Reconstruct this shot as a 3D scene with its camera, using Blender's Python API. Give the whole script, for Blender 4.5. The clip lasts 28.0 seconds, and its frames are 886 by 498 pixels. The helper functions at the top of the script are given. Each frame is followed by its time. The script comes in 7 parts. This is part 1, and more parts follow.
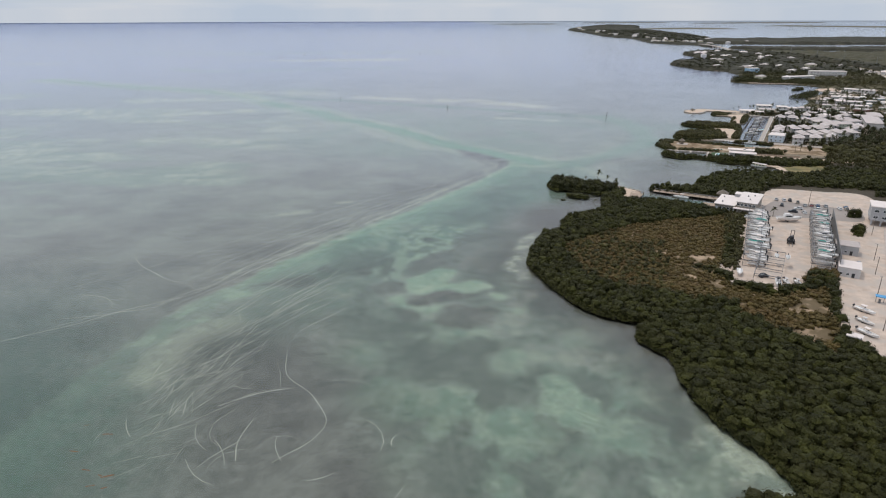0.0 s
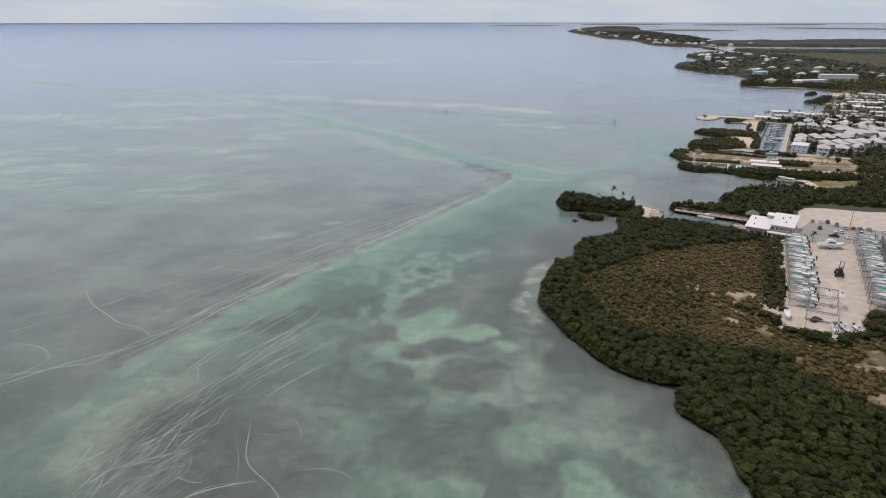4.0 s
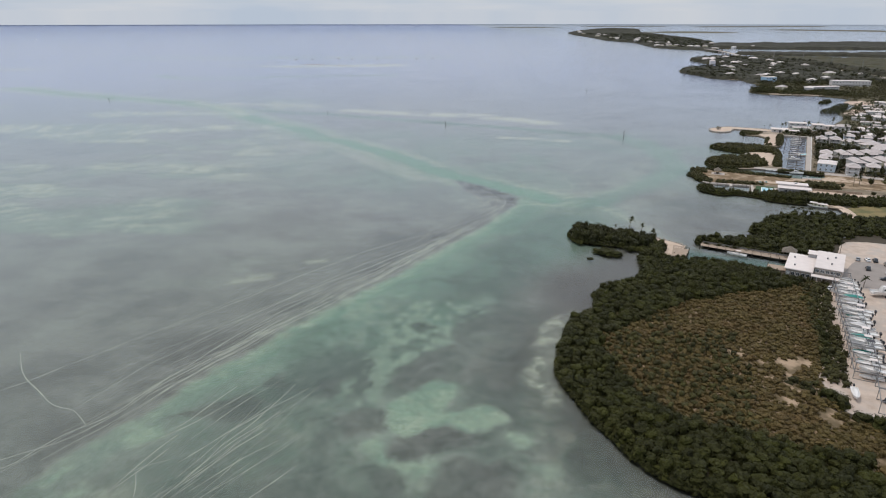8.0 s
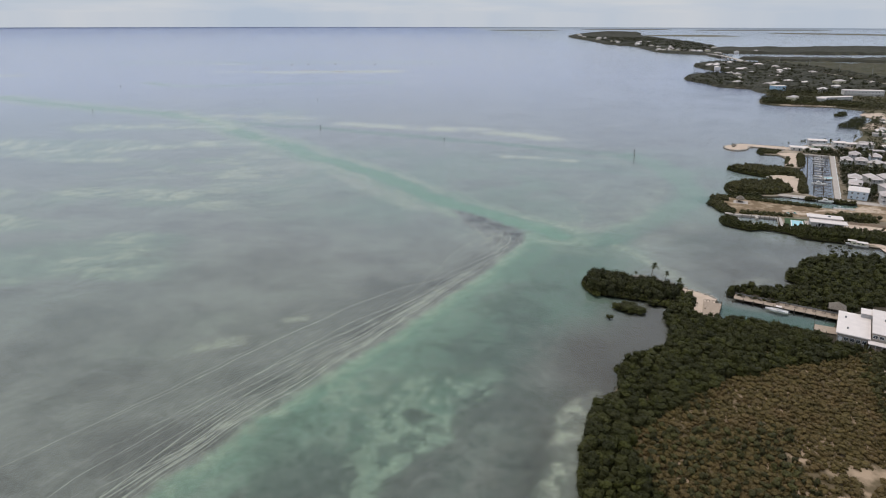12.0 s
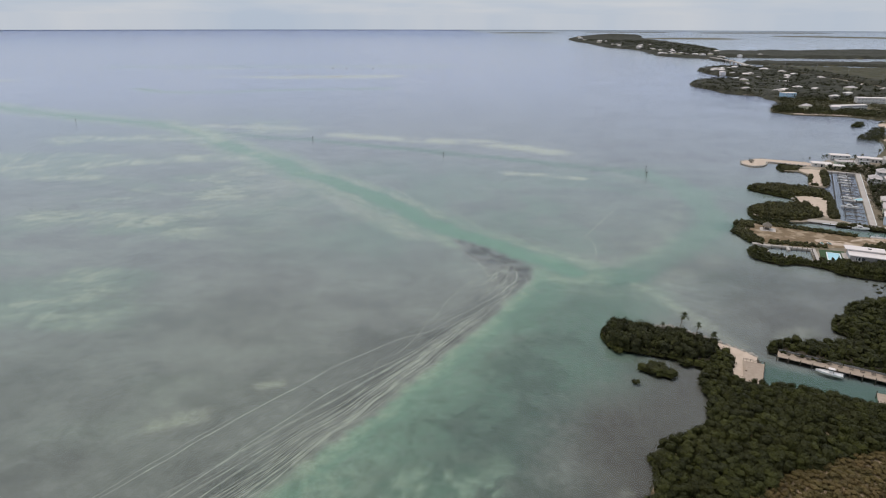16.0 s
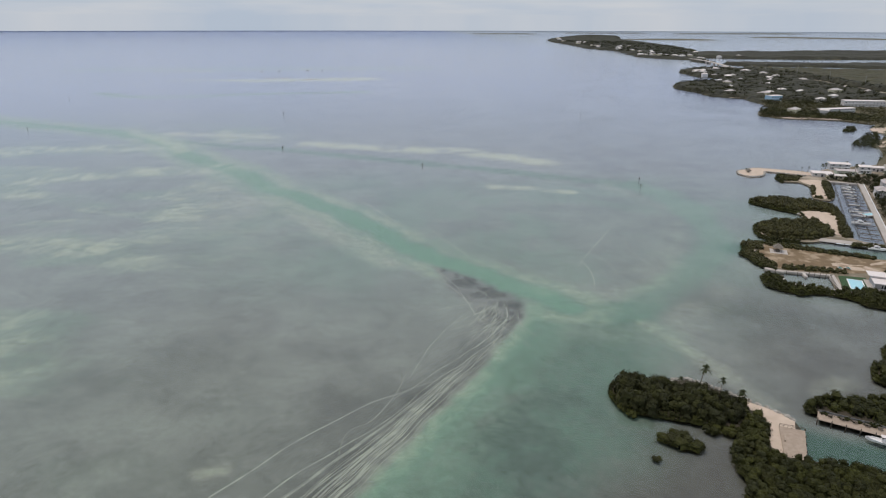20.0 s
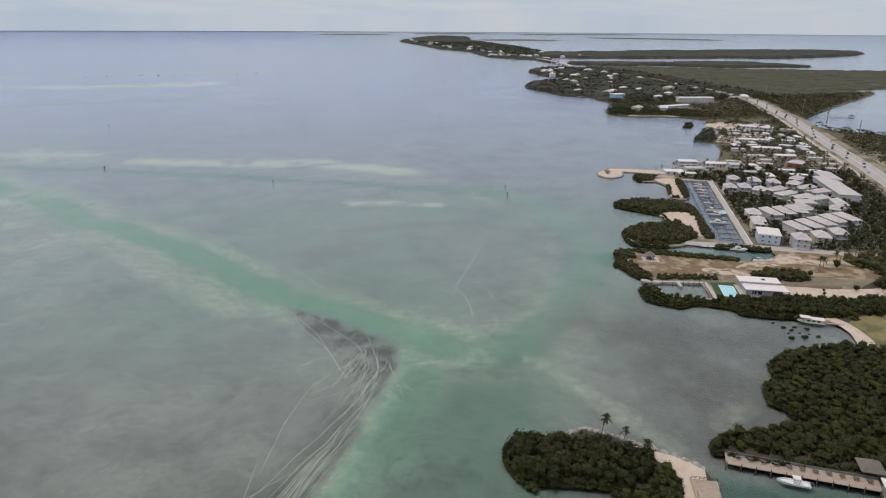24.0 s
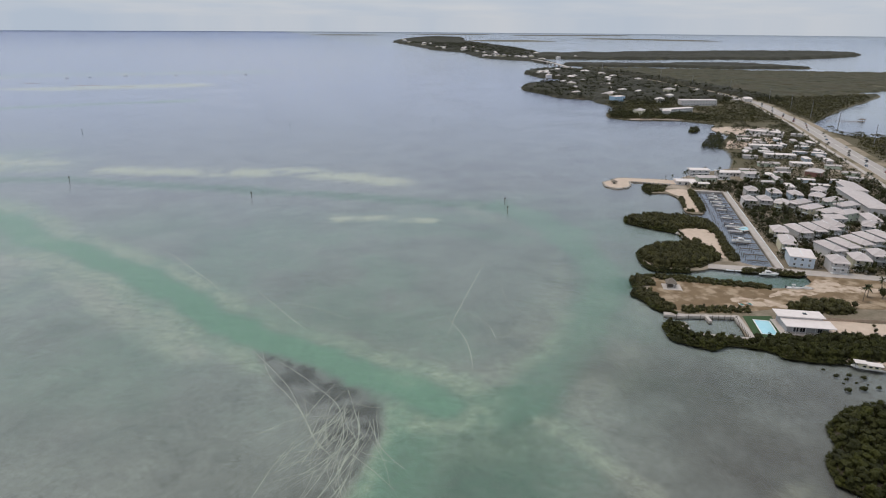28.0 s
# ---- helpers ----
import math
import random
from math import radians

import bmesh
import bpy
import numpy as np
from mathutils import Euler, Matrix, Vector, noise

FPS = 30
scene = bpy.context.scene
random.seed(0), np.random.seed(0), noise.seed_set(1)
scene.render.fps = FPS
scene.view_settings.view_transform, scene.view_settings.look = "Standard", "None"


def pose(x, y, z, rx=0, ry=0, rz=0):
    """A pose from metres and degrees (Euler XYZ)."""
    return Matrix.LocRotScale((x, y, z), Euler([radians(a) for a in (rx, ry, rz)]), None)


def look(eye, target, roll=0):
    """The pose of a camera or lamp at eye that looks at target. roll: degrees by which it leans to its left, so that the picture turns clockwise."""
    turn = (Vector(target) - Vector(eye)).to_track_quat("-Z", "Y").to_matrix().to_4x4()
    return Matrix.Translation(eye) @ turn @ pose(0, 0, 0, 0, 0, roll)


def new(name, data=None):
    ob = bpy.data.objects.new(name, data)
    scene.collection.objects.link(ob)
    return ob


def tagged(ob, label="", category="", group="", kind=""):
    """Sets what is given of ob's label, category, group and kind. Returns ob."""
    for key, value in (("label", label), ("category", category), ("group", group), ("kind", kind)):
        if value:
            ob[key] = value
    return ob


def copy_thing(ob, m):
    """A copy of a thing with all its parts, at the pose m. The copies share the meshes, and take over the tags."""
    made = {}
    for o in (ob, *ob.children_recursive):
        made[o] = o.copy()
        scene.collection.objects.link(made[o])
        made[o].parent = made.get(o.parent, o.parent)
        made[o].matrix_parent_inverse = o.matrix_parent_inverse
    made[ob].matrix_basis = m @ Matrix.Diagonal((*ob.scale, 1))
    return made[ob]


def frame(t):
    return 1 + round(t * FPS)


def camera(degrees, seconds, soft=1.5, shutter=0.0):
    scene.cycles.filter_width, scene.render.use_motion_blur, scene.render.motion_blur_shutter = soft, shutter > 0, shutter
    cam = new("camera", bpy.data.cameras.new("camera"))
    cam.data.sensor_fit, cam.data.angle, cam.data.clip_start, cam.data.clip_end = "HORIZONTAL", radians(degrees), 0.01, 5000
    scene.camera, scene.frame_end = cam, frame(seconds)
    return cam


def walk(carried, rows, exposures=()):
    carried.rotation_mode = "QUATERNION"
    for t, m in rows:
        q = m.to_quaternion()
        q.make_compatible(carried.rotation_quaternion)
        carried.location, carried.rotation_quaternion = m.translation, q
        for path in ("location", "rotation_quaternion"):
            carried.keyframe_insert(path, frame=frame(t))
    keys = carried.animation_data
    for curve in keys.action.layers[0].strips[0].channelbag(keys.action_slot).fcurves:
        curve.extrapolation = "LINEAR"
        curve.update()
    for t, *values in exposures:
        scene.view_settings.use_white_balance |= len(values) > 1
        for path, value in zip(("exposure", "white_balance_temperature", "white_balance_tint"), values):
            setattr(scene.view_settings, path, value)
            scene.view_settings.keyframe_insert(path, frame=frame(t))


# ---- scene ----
cam = camera(71.0, 28.0, 1.1)
PATH = [
    (0, (-1.8, -5.4, 103.8), (-1.18, 88.37, 69.06), -0.17),
    (1, (-1.9, 2.8, 103.7), (-1.23, 96.58, 68.99), -0.14),
    (2, (-2, 13.6, 103.5), (-1.26, 107.40, 68.86), -0.09),
    (3, (-1.8, 24.6, 103.3), (-0.98, 118.42, 68.70), -0.05),
    (5.5, (-1.2, 51.2, 103.9), (-0.30, 145.04, 69.37), -0.04),
    (6, (-1.1, 56.4, 104.6), (-0.18, 150.25, 70.09), -0.05),
    (7, (-0.9, 67.3, 106.4), (0.05, 161.16, 71.92), -0.05),
    (8, (-0.8, 78.4, 108.7), (0.23, 172.27, 74.25), -0.02),
    (9, (-0.6, 89.5, 111), (0.47, 183.39, 76.60), 0.0),
    (10, (-0.5, 100.6, 113.2), (0.65, 194.50, 78.83), 0.02),
    (11, (-0.3, 111.5, 115.3), (0.90, 205.42, 80.98), 0.05),
    (12, (-0.1, 122.4, 117.4), (1.13, 216.34, 83.15), 0.07),
    (14.5, (0.3, 148.7, 122.2), (1.60, 242.70, 88.10), 0.1),
    (15, (0.4, 153.6, 122.4), (1.73, 247.61, 88.33), 0.11),
    (16, (0.6, 164.2, 122.5), (1.96, 258.22, 88.48), 0.11),
    (17, (0.8, 175.1, 122.5), (2.21, 269.14, 88.53), 0.1),
    (18, (1, 185.8, 122.6), (2.48, 279.85, 88.66), 0.11),
    (19, (1.3, 196.6, 123.1), (2.86, 290.65, 89.16), 0.1),
    (19.5, (1.5, 202.1, 123.3), (3.55, 296.15, 89.38), 0.1),
    (20, (1.8, 207.6, 123.5), (6.26, 301.57, 89.59), 0.1),
    (20.5, (2.1, 213, 123.7), (10.46, 306.70, 89.79), 0.14),
    (21, (2.7, 218.4, 123.8), (14.25, 311.77, 89.91), 0.18),
    (21.5, (3.5, 223.8, 123.9), (18.71, 316.66, 90.04), 0.2),
    (22, (4.7, 229.2, 124.0), (23.82, 321.34, 90.18), 0.22),
    (22.5, (6.2, 234.6, 124.1), (29.10, 325.89, 90.31), 0.25),
    (23, (7.6, 240, 124.1), (32.52, 330.77, 90.32), 0.28),
    (24.5, (11.6, 255.9, 124.1), (36.96, 346.55, 90.34), 0.32),
    (25, (13, 261.1, 123.9), (38.40, 351.75, 90.17), 0.31),
    (26, (15.9, 271.4, 123.4), (41.25, 362.06, 89.67), 0.32),
    (27, (18.8, 282, 122.9), (44.23, 372.65, 89.19), 0.34),
    (27.5, (20.3, 287.3, 122.6), (45.97, 377.89, 88.91), 0.37),
    (28, (21.8, 292.5, 122.3), (48.06, 382.93, 88.64), 0.42),
]
walk(cam, [(t, look(eye, target, roll)) for t, eye, target, roll in PATH], [(0, -0.02), (7, -0.05), (14.5, -0.12), (28, -0.15)])

# ---- sky and sun ----
SUN_ELEV, SUN_TURN = 70.0, -62.0          # degrees up, degrees from +y towards +x
world = bpy.data.worlds.new("world")
scene.world = world
world.use_nodes = True
wn, wl = world.node_tree.nodes, world.node_tree.links
wn.clear()
geo = wn.new("ShaderNodeTexCoord")
sep, com = wn.new("ShaderNodeSeparateXYZ"), wn.new("ShaderNodeCombineXYZ")
up = wn.new("ShaderNodeMath")
up.operation, up.inputs[1].default_value = "MAXIMUM", 0.012
wl.new(geo.outputs["Generated"], sep.inputs[0])
wl.new(sep.outputs[0], com.inputs[0]), wl.new(sep.outputs[1], com.inputs[1])
wl.new(sep.outputs[2], up.inputs[0]), wl.new(up.outputs[0], com.inputs[2])
sky = wn.new("ShaderNodeTexSky")
sky.sky_type, sky.sun_disc = "NISHITA", False
sky.sun_elevation, sky.sun_rotation = radians(SUN_ELEV), radians(SUN_TURN)
sky.air_density, sky.dust_density = 1.0, 2.5
wl.new(com.outputs[0], sky.inputs[0])
# thin high cloud over the blue: streaky near the horizon
stretch = wn.new("ShaderNodeMapping")
stretch.inputs["Scale"].default_value = (1.0, 1.0, 9.0)
wl.new(com.outputs[0], stretch.inputs[0])
cloud = wn.new("ShaderNodeTexNoise")
cloud.inputs["Scale"].default_value, cloud.inputs["Detail"].default_value = 4.5, 6.0
wl.new(stretch.outputs[0], cloud.inputs["Vector"])
ramp = wn.new("ShaderNodeValToRGB")
ramp.color_ramp.elements[0].position, ramp.color_ramp.elements[1].position = 0.35, 0.7
ramp.color_ramp.elements[0].color, ramp.color_ramp.elements[1].color = (0.475, 0.553, 0.668, 1), (0.64, 0.662, 0.702, 1)
wl.new(cloud.outputs["Fac"], ramp.inputs[0])
bg_sky, bg_cloud, both, wout = wn.new("ShaderNodeBackground"), wn.new("ShaderNodeBackground"), wn.new("ShaderNodeMixShader"), wn.new("ShaderNodeOutputWorld")
bg_sky.inputs[1].default_value, both.inputs[0].default_value = 0.09, 0.82
rise = wn.new("ShaderNodeMapRange")
rise.interpolation_type = "SMOOTHSTEP"
rise.inputs[1].default_value, rise.inputs[2].default_value, rise.inputs[3].default_value, rise.inputs[4].default_value = 0.06, 0.42, 1.17, 1.42
wl.new(sep.outputs[2], rise.inputs[0]), wl.new(rise.outputs[0], bg_cloud.inputs[1])
wl.new(sky.outputs[0], bg_sky.inputs[0]), wl.new(ramp.outputs[0], bg_cloud.inputs[0])
wl.new(bg_sky.outputs[0], both.inputs[1]), wl.new(bg_cloud.outputs[0], both.inputs[2]), wl.new(both.outputs[0], wout.inputs[0])

sun_data = bpy.data.lights.new("sun", "SUN")
sun_data.energy, sun_data.angle, sun_data.color = 1.4, radians(9), (1.0, 0.91, 0.80)
sun = new("sun", sun_data)
se, st = radians(SUN_ELEV), radians(SUN_TURN)
sun.matrix_world = look((0, 0, 400), (-math.sin(st) * math.cos(se) * 100, -math.cos(st) * math.cos(se) * 100, 400 - math.sin(se) * 100))

# ---- plan: the last kilometres are drawn in, and rise to keep the horizon where a round earth has it ----
CX, CY, NEAR, DEEP, EYE_Z, EDGE = 10.0, 140.0, 2200.0, 2450.0, 116.0, 19000.0


def bend(x, y, z=0.0):
    """The place in the scene of a place on the chart, for numbers or arrays."""
    dx, dy = np.asarray(x, float) - CX, np.asarray(y, float) - CY
    far = np.hypot(dx, dy) + 1e-6
    drawn = np.where(far > NEAR, NEAR + DEEP * (1 - np.exp(-np.maximum(far - NEAR, 0) / DEEP)), far)
    k = drawn / far
    return CX + dx * k, CY + dy * k, EYE_Z * (1 - k) + z * k


# ---- helpers of this scene ----

def vnoise(x, y, seed=0):
    """Smooth value noise, 0 to 1, on arrays."""
    xi, yi = np.floor(x), np.floor(y)
    fx, fy = x - xi, y - yi
    fx, fy = fx * fx * (3 - 2 * fx), fy * fy * (3 - 2 * fy)

    def h(a, b):
        v = np.sin(a * 127.1 + b * 311.7 + seed * 74.7) * 43758.5453
        return v - np.floor(v)
    return (h(xi, yi) * (1 - fx) + h(xi + 1, yi) * fx) * (1 - fy) + (h(xi, yi + 1) * (1 - fx) + h(xi + 1, yi + 1) * fx) * fy


def fbm(x, y, size, seed=0, octaves=4):
    total, amp, top = 0, 1.0, 0
    for o in range(octaves):
        total, top = total + amp * vnoise(x / size * 2 ** o + 17.3 * o, y / size * 2 ** o - 9.1 * o, seed + o), top + amp
        amp *= 0.55
    return total / top


def inside(px, py, poly):
    """Which points lie in a polygon."""
    px, py = np.asarray(px, float), np.asarray(py, float)
    hit = np.zeros(px.shape, bool)
    for (x0, y0), (x1, y1) in zip(poly, poly[1:] + poly[:1]):
        if y0 != y1:
            hit ^= ((y0 > py) != (y1 > py)) & (px < (x1 - x0) * (py - y0) / (y1 - y0) + x0)
    return hit


def to_line(px, py, line):
    """Distance of points to a polyline."""
    best = np.full(np.shape(px), 1e9)
    for (x0, y0), (x1, y1) in zip(line, line[1:]):
        dx, dy = x1 - x0, y1 - y0
        u = np.clip(((px - x0) * dx + (py - y0) * dy) / (dx * dx + dy * dy + 1e-9), 0, 1)
        best = np.minimum(best, np.hypot(px - x0 - u * dx, py - y0 - u * dy))
    return best


def rounded(poly, closed=True, rough=0.0, step=3.0, seed=0):
    """A smooth line through the points, a little uneven."""
    pts = [np.array(p, float) for p in poly]
    n, res = len(pts), []
    for i in range(n if closed else n - 1):
        a, b, c, d = (pts[(i + k) % n] if closed else pts[min(max(i + k, 0), n - 1)] for k in (-1, 0, 1, 2))
        m = max(1, int(np.linalg.norm(c - b) / step))
        for u in np.arange(m) / m:
            q = 0.5 * (2 * b + (c - a) * u + (2 * a - 5 * b + 4 * c - d) * u * u + (3 * b - a - 3 * c + d) * u ** 3)
            if rough:
                q = q + rough * np.array([noise.noise((q[0] * 0.21, q[1] * 0.21, seed)), noise.noise((q[0] * 0.21, q[1] * 0.21, seed + 9.5))])
            res.append((float(q[0]), float(q[1])))
    if not closed:
        res.append(tuple(map(float, pts[-1])))
    return res


def mesh_of(name, verts, faces, material=None, smooth=False):
    me = bpy.data.meshes.new(name)
    me.from_pydata([tuple(map(float, v)) for v in verts], [], faces)
    if material:
        me.materials.append(material)
    if smooth:
        me.polygons.foreach_set("use_smooth", [True] * len(me.polygons))
    me.update()
    return me


def mesh_quads(name, verts, material, smooth=False, quads=None):
    """A mesh from an array of corners, four to a face (or with given faces)."""
    me = bpy.data.meshes.new(name)
    verts = np.ascontiguousarray(verts, np.float32).reshape(-1, 3)
    quads = np.arange(len(verts), dtype=np.int32) if quads is None else np.ascontiguousarray(quads, np.int32).ravel()
    me.vertices.add(len(verts))
    me.vertices.foreach_set("co", verts.ravel())
    me.loops.add(len(quads))
    me.loops.foreach_set("vertex_index", quads)
    me.polygons.add(len(quads) // 4)
    me.polygons.foreach_set("loop_start", np.arange(0, len(quads), 4, dtype=np.int32))
    me.polygons.foreach_set("loop_total", np.full(len(quads) // 4, 4, np.int32))
    if smooth:
        me.polygons.foreach_set("use_smooth", np.ones(len(quads) // 4, bool))
    me.materials.append(material)
    me.update(calc_edges=True)
    return me


def grown(poly, out):
    """A closed outline pushed outwards."""
    p = np.array(poly, float)
    t = np.roll(p, -1, 0) - np.roll(p, 1, 0)
    t /= np.linalg.norm(t, axis=1, keepdims=True) + 1e-9
    sign = 1 if np.sum(p[:, 0] * np.roll(p[:, 1], -1) - np.roll(p[:, 0], -1) * p[:, 1]) > 0 else -1
    return [tuple(map(float, q)) for q in p + sign * out * np.stack([t[:, 1], -t[:, 0]], 1)]


def sheet(name, poly, top, bottom, material, label, category, skirt=1.2, kind="structure"):
    """Flat ground with a bank that slopes out and down."""
    bm = bmesh.new()
    area = sum(a[0] * b[1] - b[0] * a[1] for a, b in zip(poly, poly[1:] + poly[:1]))
    if area < 0:
        poly = poly[::-1]
    n = len(poly)
    ring = []
    for i in range(n):
        t = Vector((poly[(i + 1) % n][0] - poly[i - 1][0], poly[(i + 1) % n][1] - poly[i - 1][1]))
        t = t.normalized() if t.length else Vector((1, 0))
        ring.append((poly[i][0] + t.y * skirt, poly[i][1] - t.x * skirt))
    upper = [bm.verts.new([float(v) for v in bend(x, y, top)]) for x, y in poly]
    lower = [bm.verts.new([float(v) for v in bend(x, y, bottom)]) for x, y in ring]
    bm.faces.new(upper).normal_update()
    for i in range(n):
        bm.faces.new((upper[i], lower[i], lower[(i + 1) % n], upper[(i + 1) % n]))
    bmesh.ops.triangulate(bm, faces=bm.faces[:])
    me = bpy.data.meshes.new(name)
    bm.to_mesh(me)
    bm.free()
    me.materials.append(material)
    return tagged(new(name, me), label, category, kind=kind)


# ---- materials ----
def shade(name, dark, light, size=2.0, rough=0.8, fine=0.25, bump=0.15, metal=0.0, spread=0.5, vary=0.0, third=None, big=12.0, spec=0.5):
    """A surface whose colour wanders between two tones at two sizes, with fine relief. vary: tone by object."""
    m = bpy.data.materials.new(name)
    m.use_nodes = True
    n, k = m.node_tree.nodes, m.node_tree.links
    b = n["Principled BSDF"]
    b.inputs["Roughness"].default_value, b.inputs["Metallic"].default_value, b.inputs["Specular IOR Level"].default_value = rough, metal, spec
    co = n.new("ShaderNodeTexCoord")
    one, two = n.new("ShaderNodeTexNoise"), n.new("ShaderNodeTexNoise")
    one.inputs["Scale"].default_value, one.inputs["Detail"].default_value = 1 / size, 5
    two.inputs["Scale"].default_value, two.inputs["Detail"].default_value = 1 / fine, 3
    r = n.new("ShaderNodeValToRGB")
    r.color_ramp.elements[0].position, r.color_ramp.elements[1].position = 0.5 - spread / 2, 0.5 + spread / 2
    r.color_ramp.elements[0].color, r.color_ramp.elements[1].color = (*dark, 1), (*light, 1)
    add = n.new("ShaderNodeMath")
    add.operation, add.inputs[1].default_value = "MULTIPLY_ADD", 0.35
    half = n.new("ShaderNodeMath")
    half.operation, half.inputs[1].default_value = "MULTIPLY", 0.65
    for t in (one, two):
        k.new(co.outputs["Object"], t.inputs["Vector"])
    k.new(one.outputs["Fac"], half.inputs[0]), k.new(two.outputs["Fac"], add.inputs[0]), k.new(half.outputs[0], add.inputs[2])
    k.new(add.outputs[0], r.inputs[0])
    out = r.outputs[0]
    if third:
        wide, edge, mix = n.new("ShaderNodeTexNoise"), n.new("ShaderNodeValToRGB"), n.new("ShaderNodeMixRGB")
        wide.inputs["Scale"].default_value, wide.inputs["Detail"].default_value = 1 / big, 4
        edge.color_ramp.elements[0].position, edge.color_ramp.elements[1].position = 0.48, 0.62
        k.new(co.outputs["Object"], wide.inputs["Vector"]), k.new(wide.outputs["Fac"], edge.inputs[0])
        k.new(edge.outputs[0], mix.inputs[0]), k.new(out, mix.inputs[1])
        mix.inputs[2].default_value = (*third, 1)
        out = mix.outputs[0]
    if vary:
        info, hsv, rng = n.new("ShaderNodeObjectInfo"), n.new("ShaderNodeHueSaturation"), n.new("ShaderNodeMapRange")
        rng.inputs[3].default_value, rng.inputs[4].default_value = 1 - vary, 1 + vary
        k.new(info.outputs["Random"], rng.inputs[0]), k.new(rng.outputs[0], hsv.inputs["Value"])
        k.new(out, hsv.inputs["Color"])
        out = hsv.outputs[0]
    k.new(out, b.inputs["Base Color"])
    if bump:
        bp = n.new("ShaderNodeBump")
        bp.inputs["Strength"].default_value, bp.inputs["Distance"].default_value = bump, fine * 0.4
        k.new(two.outputs["Fac"], bp.inputs["Height"]), k.new(bp.outputs[0], b.inputs["Normal"])
    return m


def foliage(name, dark, light, tint, patch=9.0, tint_at=(0.45, 0.7)):
    """Leaves: tone by plant, by leaf spray and by stretches of the canopy."""
    m = bpy.data.materials.new(name)
    m.use_nodes = True
    n, k = m.node_tree.nodes, m.node_tree.links
    b = n["Principled BSDF"]
    b.inputs["Roughness"].default_value, b.inputs["Specular IOR Level"].default_value = 0.62, 0.22
    g, co, plant, sum_up = n.new("ShaderNodeNewGeometry"), n.new("ShaderNodeTexCoord"), n.new("ShaderNodeAttribute"), n.new("ShaderNodeMath")
    half = n.new("ShaderNodeMath")
    plant.attribute_name = "tone"
    half.operation, half.inputs[1].default_value = "MULTIPLY", 0.30
    sum_up.operation, sum_up.inputs[1].default_value = "MULTIPLY_ADD", 0.60
    r, mix, tone, edge = n.new("ShaderNodeValToRGB"), n.new("ShaderNodeMixRGB"), n.new("ShaderNodeTexNoise"), n.new("ShaderNodeValToRGB")
    r.color_ramp.elements[0].color, r.color_ramp.elements[1].color = (*dark, 1), (*light, 1)
    tone.inputs["Scale"].default_value, tone.inputs["Detail"].default_value = 1 / patch, 4
    edge.color_ramp.elements[0].position, edge.color_ramp.elements[1].position = tint_at
    edge.color_ramp.elements[1].color = (0.75, 0.75, 0.75, 1)
    k.new(g.outputs["Random Per Island"], half.inputs[0]), k.new(plant.outputs["Fac"], sum_up.inputs[0]), k.new(half.outputs[0], sum_up.inputs[2])
    k.new(sum_up.outputs[0], r.inputs[0])
    k.new(co.outputs["Object"], tone.inputs["Vector"]), k.new(tone.outputs["Fac"], edge.inputs[0])
    k.new(edge.outputs[0], mix.inputs[0]), k.new(r.outputs[0], mix.inputs[1])
    mix.inputs[2].default_value = (*tint, 1)
    k.new(mix.outputs[0], b.inputs["Base Color"])
    fine, bp = n.new("ShaderNodeTexNoise"), n.new("ShaderNodeBump")
    fine.inputs["Scale"].default_value, fine.inputs["Detail"].default_value = 2.6, 3
    bp.inputs["Strength"].default_value, bp.inputs["Distance"].default_value = 1.0, 0.5
    k.new(co.outputs["Object"], fine.inputs["Vector"]), k.new(fine.outputs["Fac"], bp.inputs["Height"]), k.new(bp.outputs[0], b.inputs["Normal"])
    return m


LEAF = foliage("mangrove_leaf", (0.0140, 0.0152, 0.0029), (0.066, 0.0680, 0.0108), (0.033, 0.0318, 0.0064))
LEAF_DARK = foliage("shrub_leaf", (0.0135, 0.0145, 0.0036), (0.055, 0.056, 0.0118), (0.030, 0.0292, 0.0076))
SCRUB = foliage("scrub_leaf", (0.074, 0.056, 0.0185), (0.158, 0.114, 0.038), (0.135, 0.084, 0.034), 7.0, (0.46, 0.72))
LEAF_LIGHT = foliage("garden_leaf", (0.026, 0.0250, 0.009), (0.108, 0.100, 0.030), (0.060, 0.053, 0.018), 14.0)
FROND = foliage("palm_frond", (0.03, 0.038, 0.013), (0.10, 0.108, 0.042), (0.09, 0.082, 0.034), 1.5)
BARK = shade("bark", (0.10, 0.08, 0.06), (0.24, 0.20, 0.15), 0.5, 0.9, 0.08, 0.4)
MUD = shade("forest_floor", (0.035, 0.028, 0.018), (0.080, 0.063, 0.040), 3.0, 0.95, 0.5, 0.4)
GRAVEL = shade("coral_gravel", (0.42, 0.330, 0.268), (0.60, 0.490, 0.405), 4.0, 0.95, 0.3, 0.35, spread=0.30, third=(0.46, 0.395, 0.345), big=9)
SAND = shade("coral_sand", (0.46, 0.35, 0.265), (0.64, 0.51, 0.405), 4.0, 0.95, 0.3, 0.2)
TOWN = shade("town_ground", (0.09, 0.075, 0.042), (0.29, 0.23, 0.165), 7.0, 0.95, 0.6, 0.3, third=(0.38, 0.31, 0.24), big=26)
FIELD = shade("dry_grass", (0.125, 0.080, 0.042), (0.235, 0.160, 0.086), 5.0, 0.95, 0.5, 0.4, third=(0.36, 0.27, 0.18), big=8)
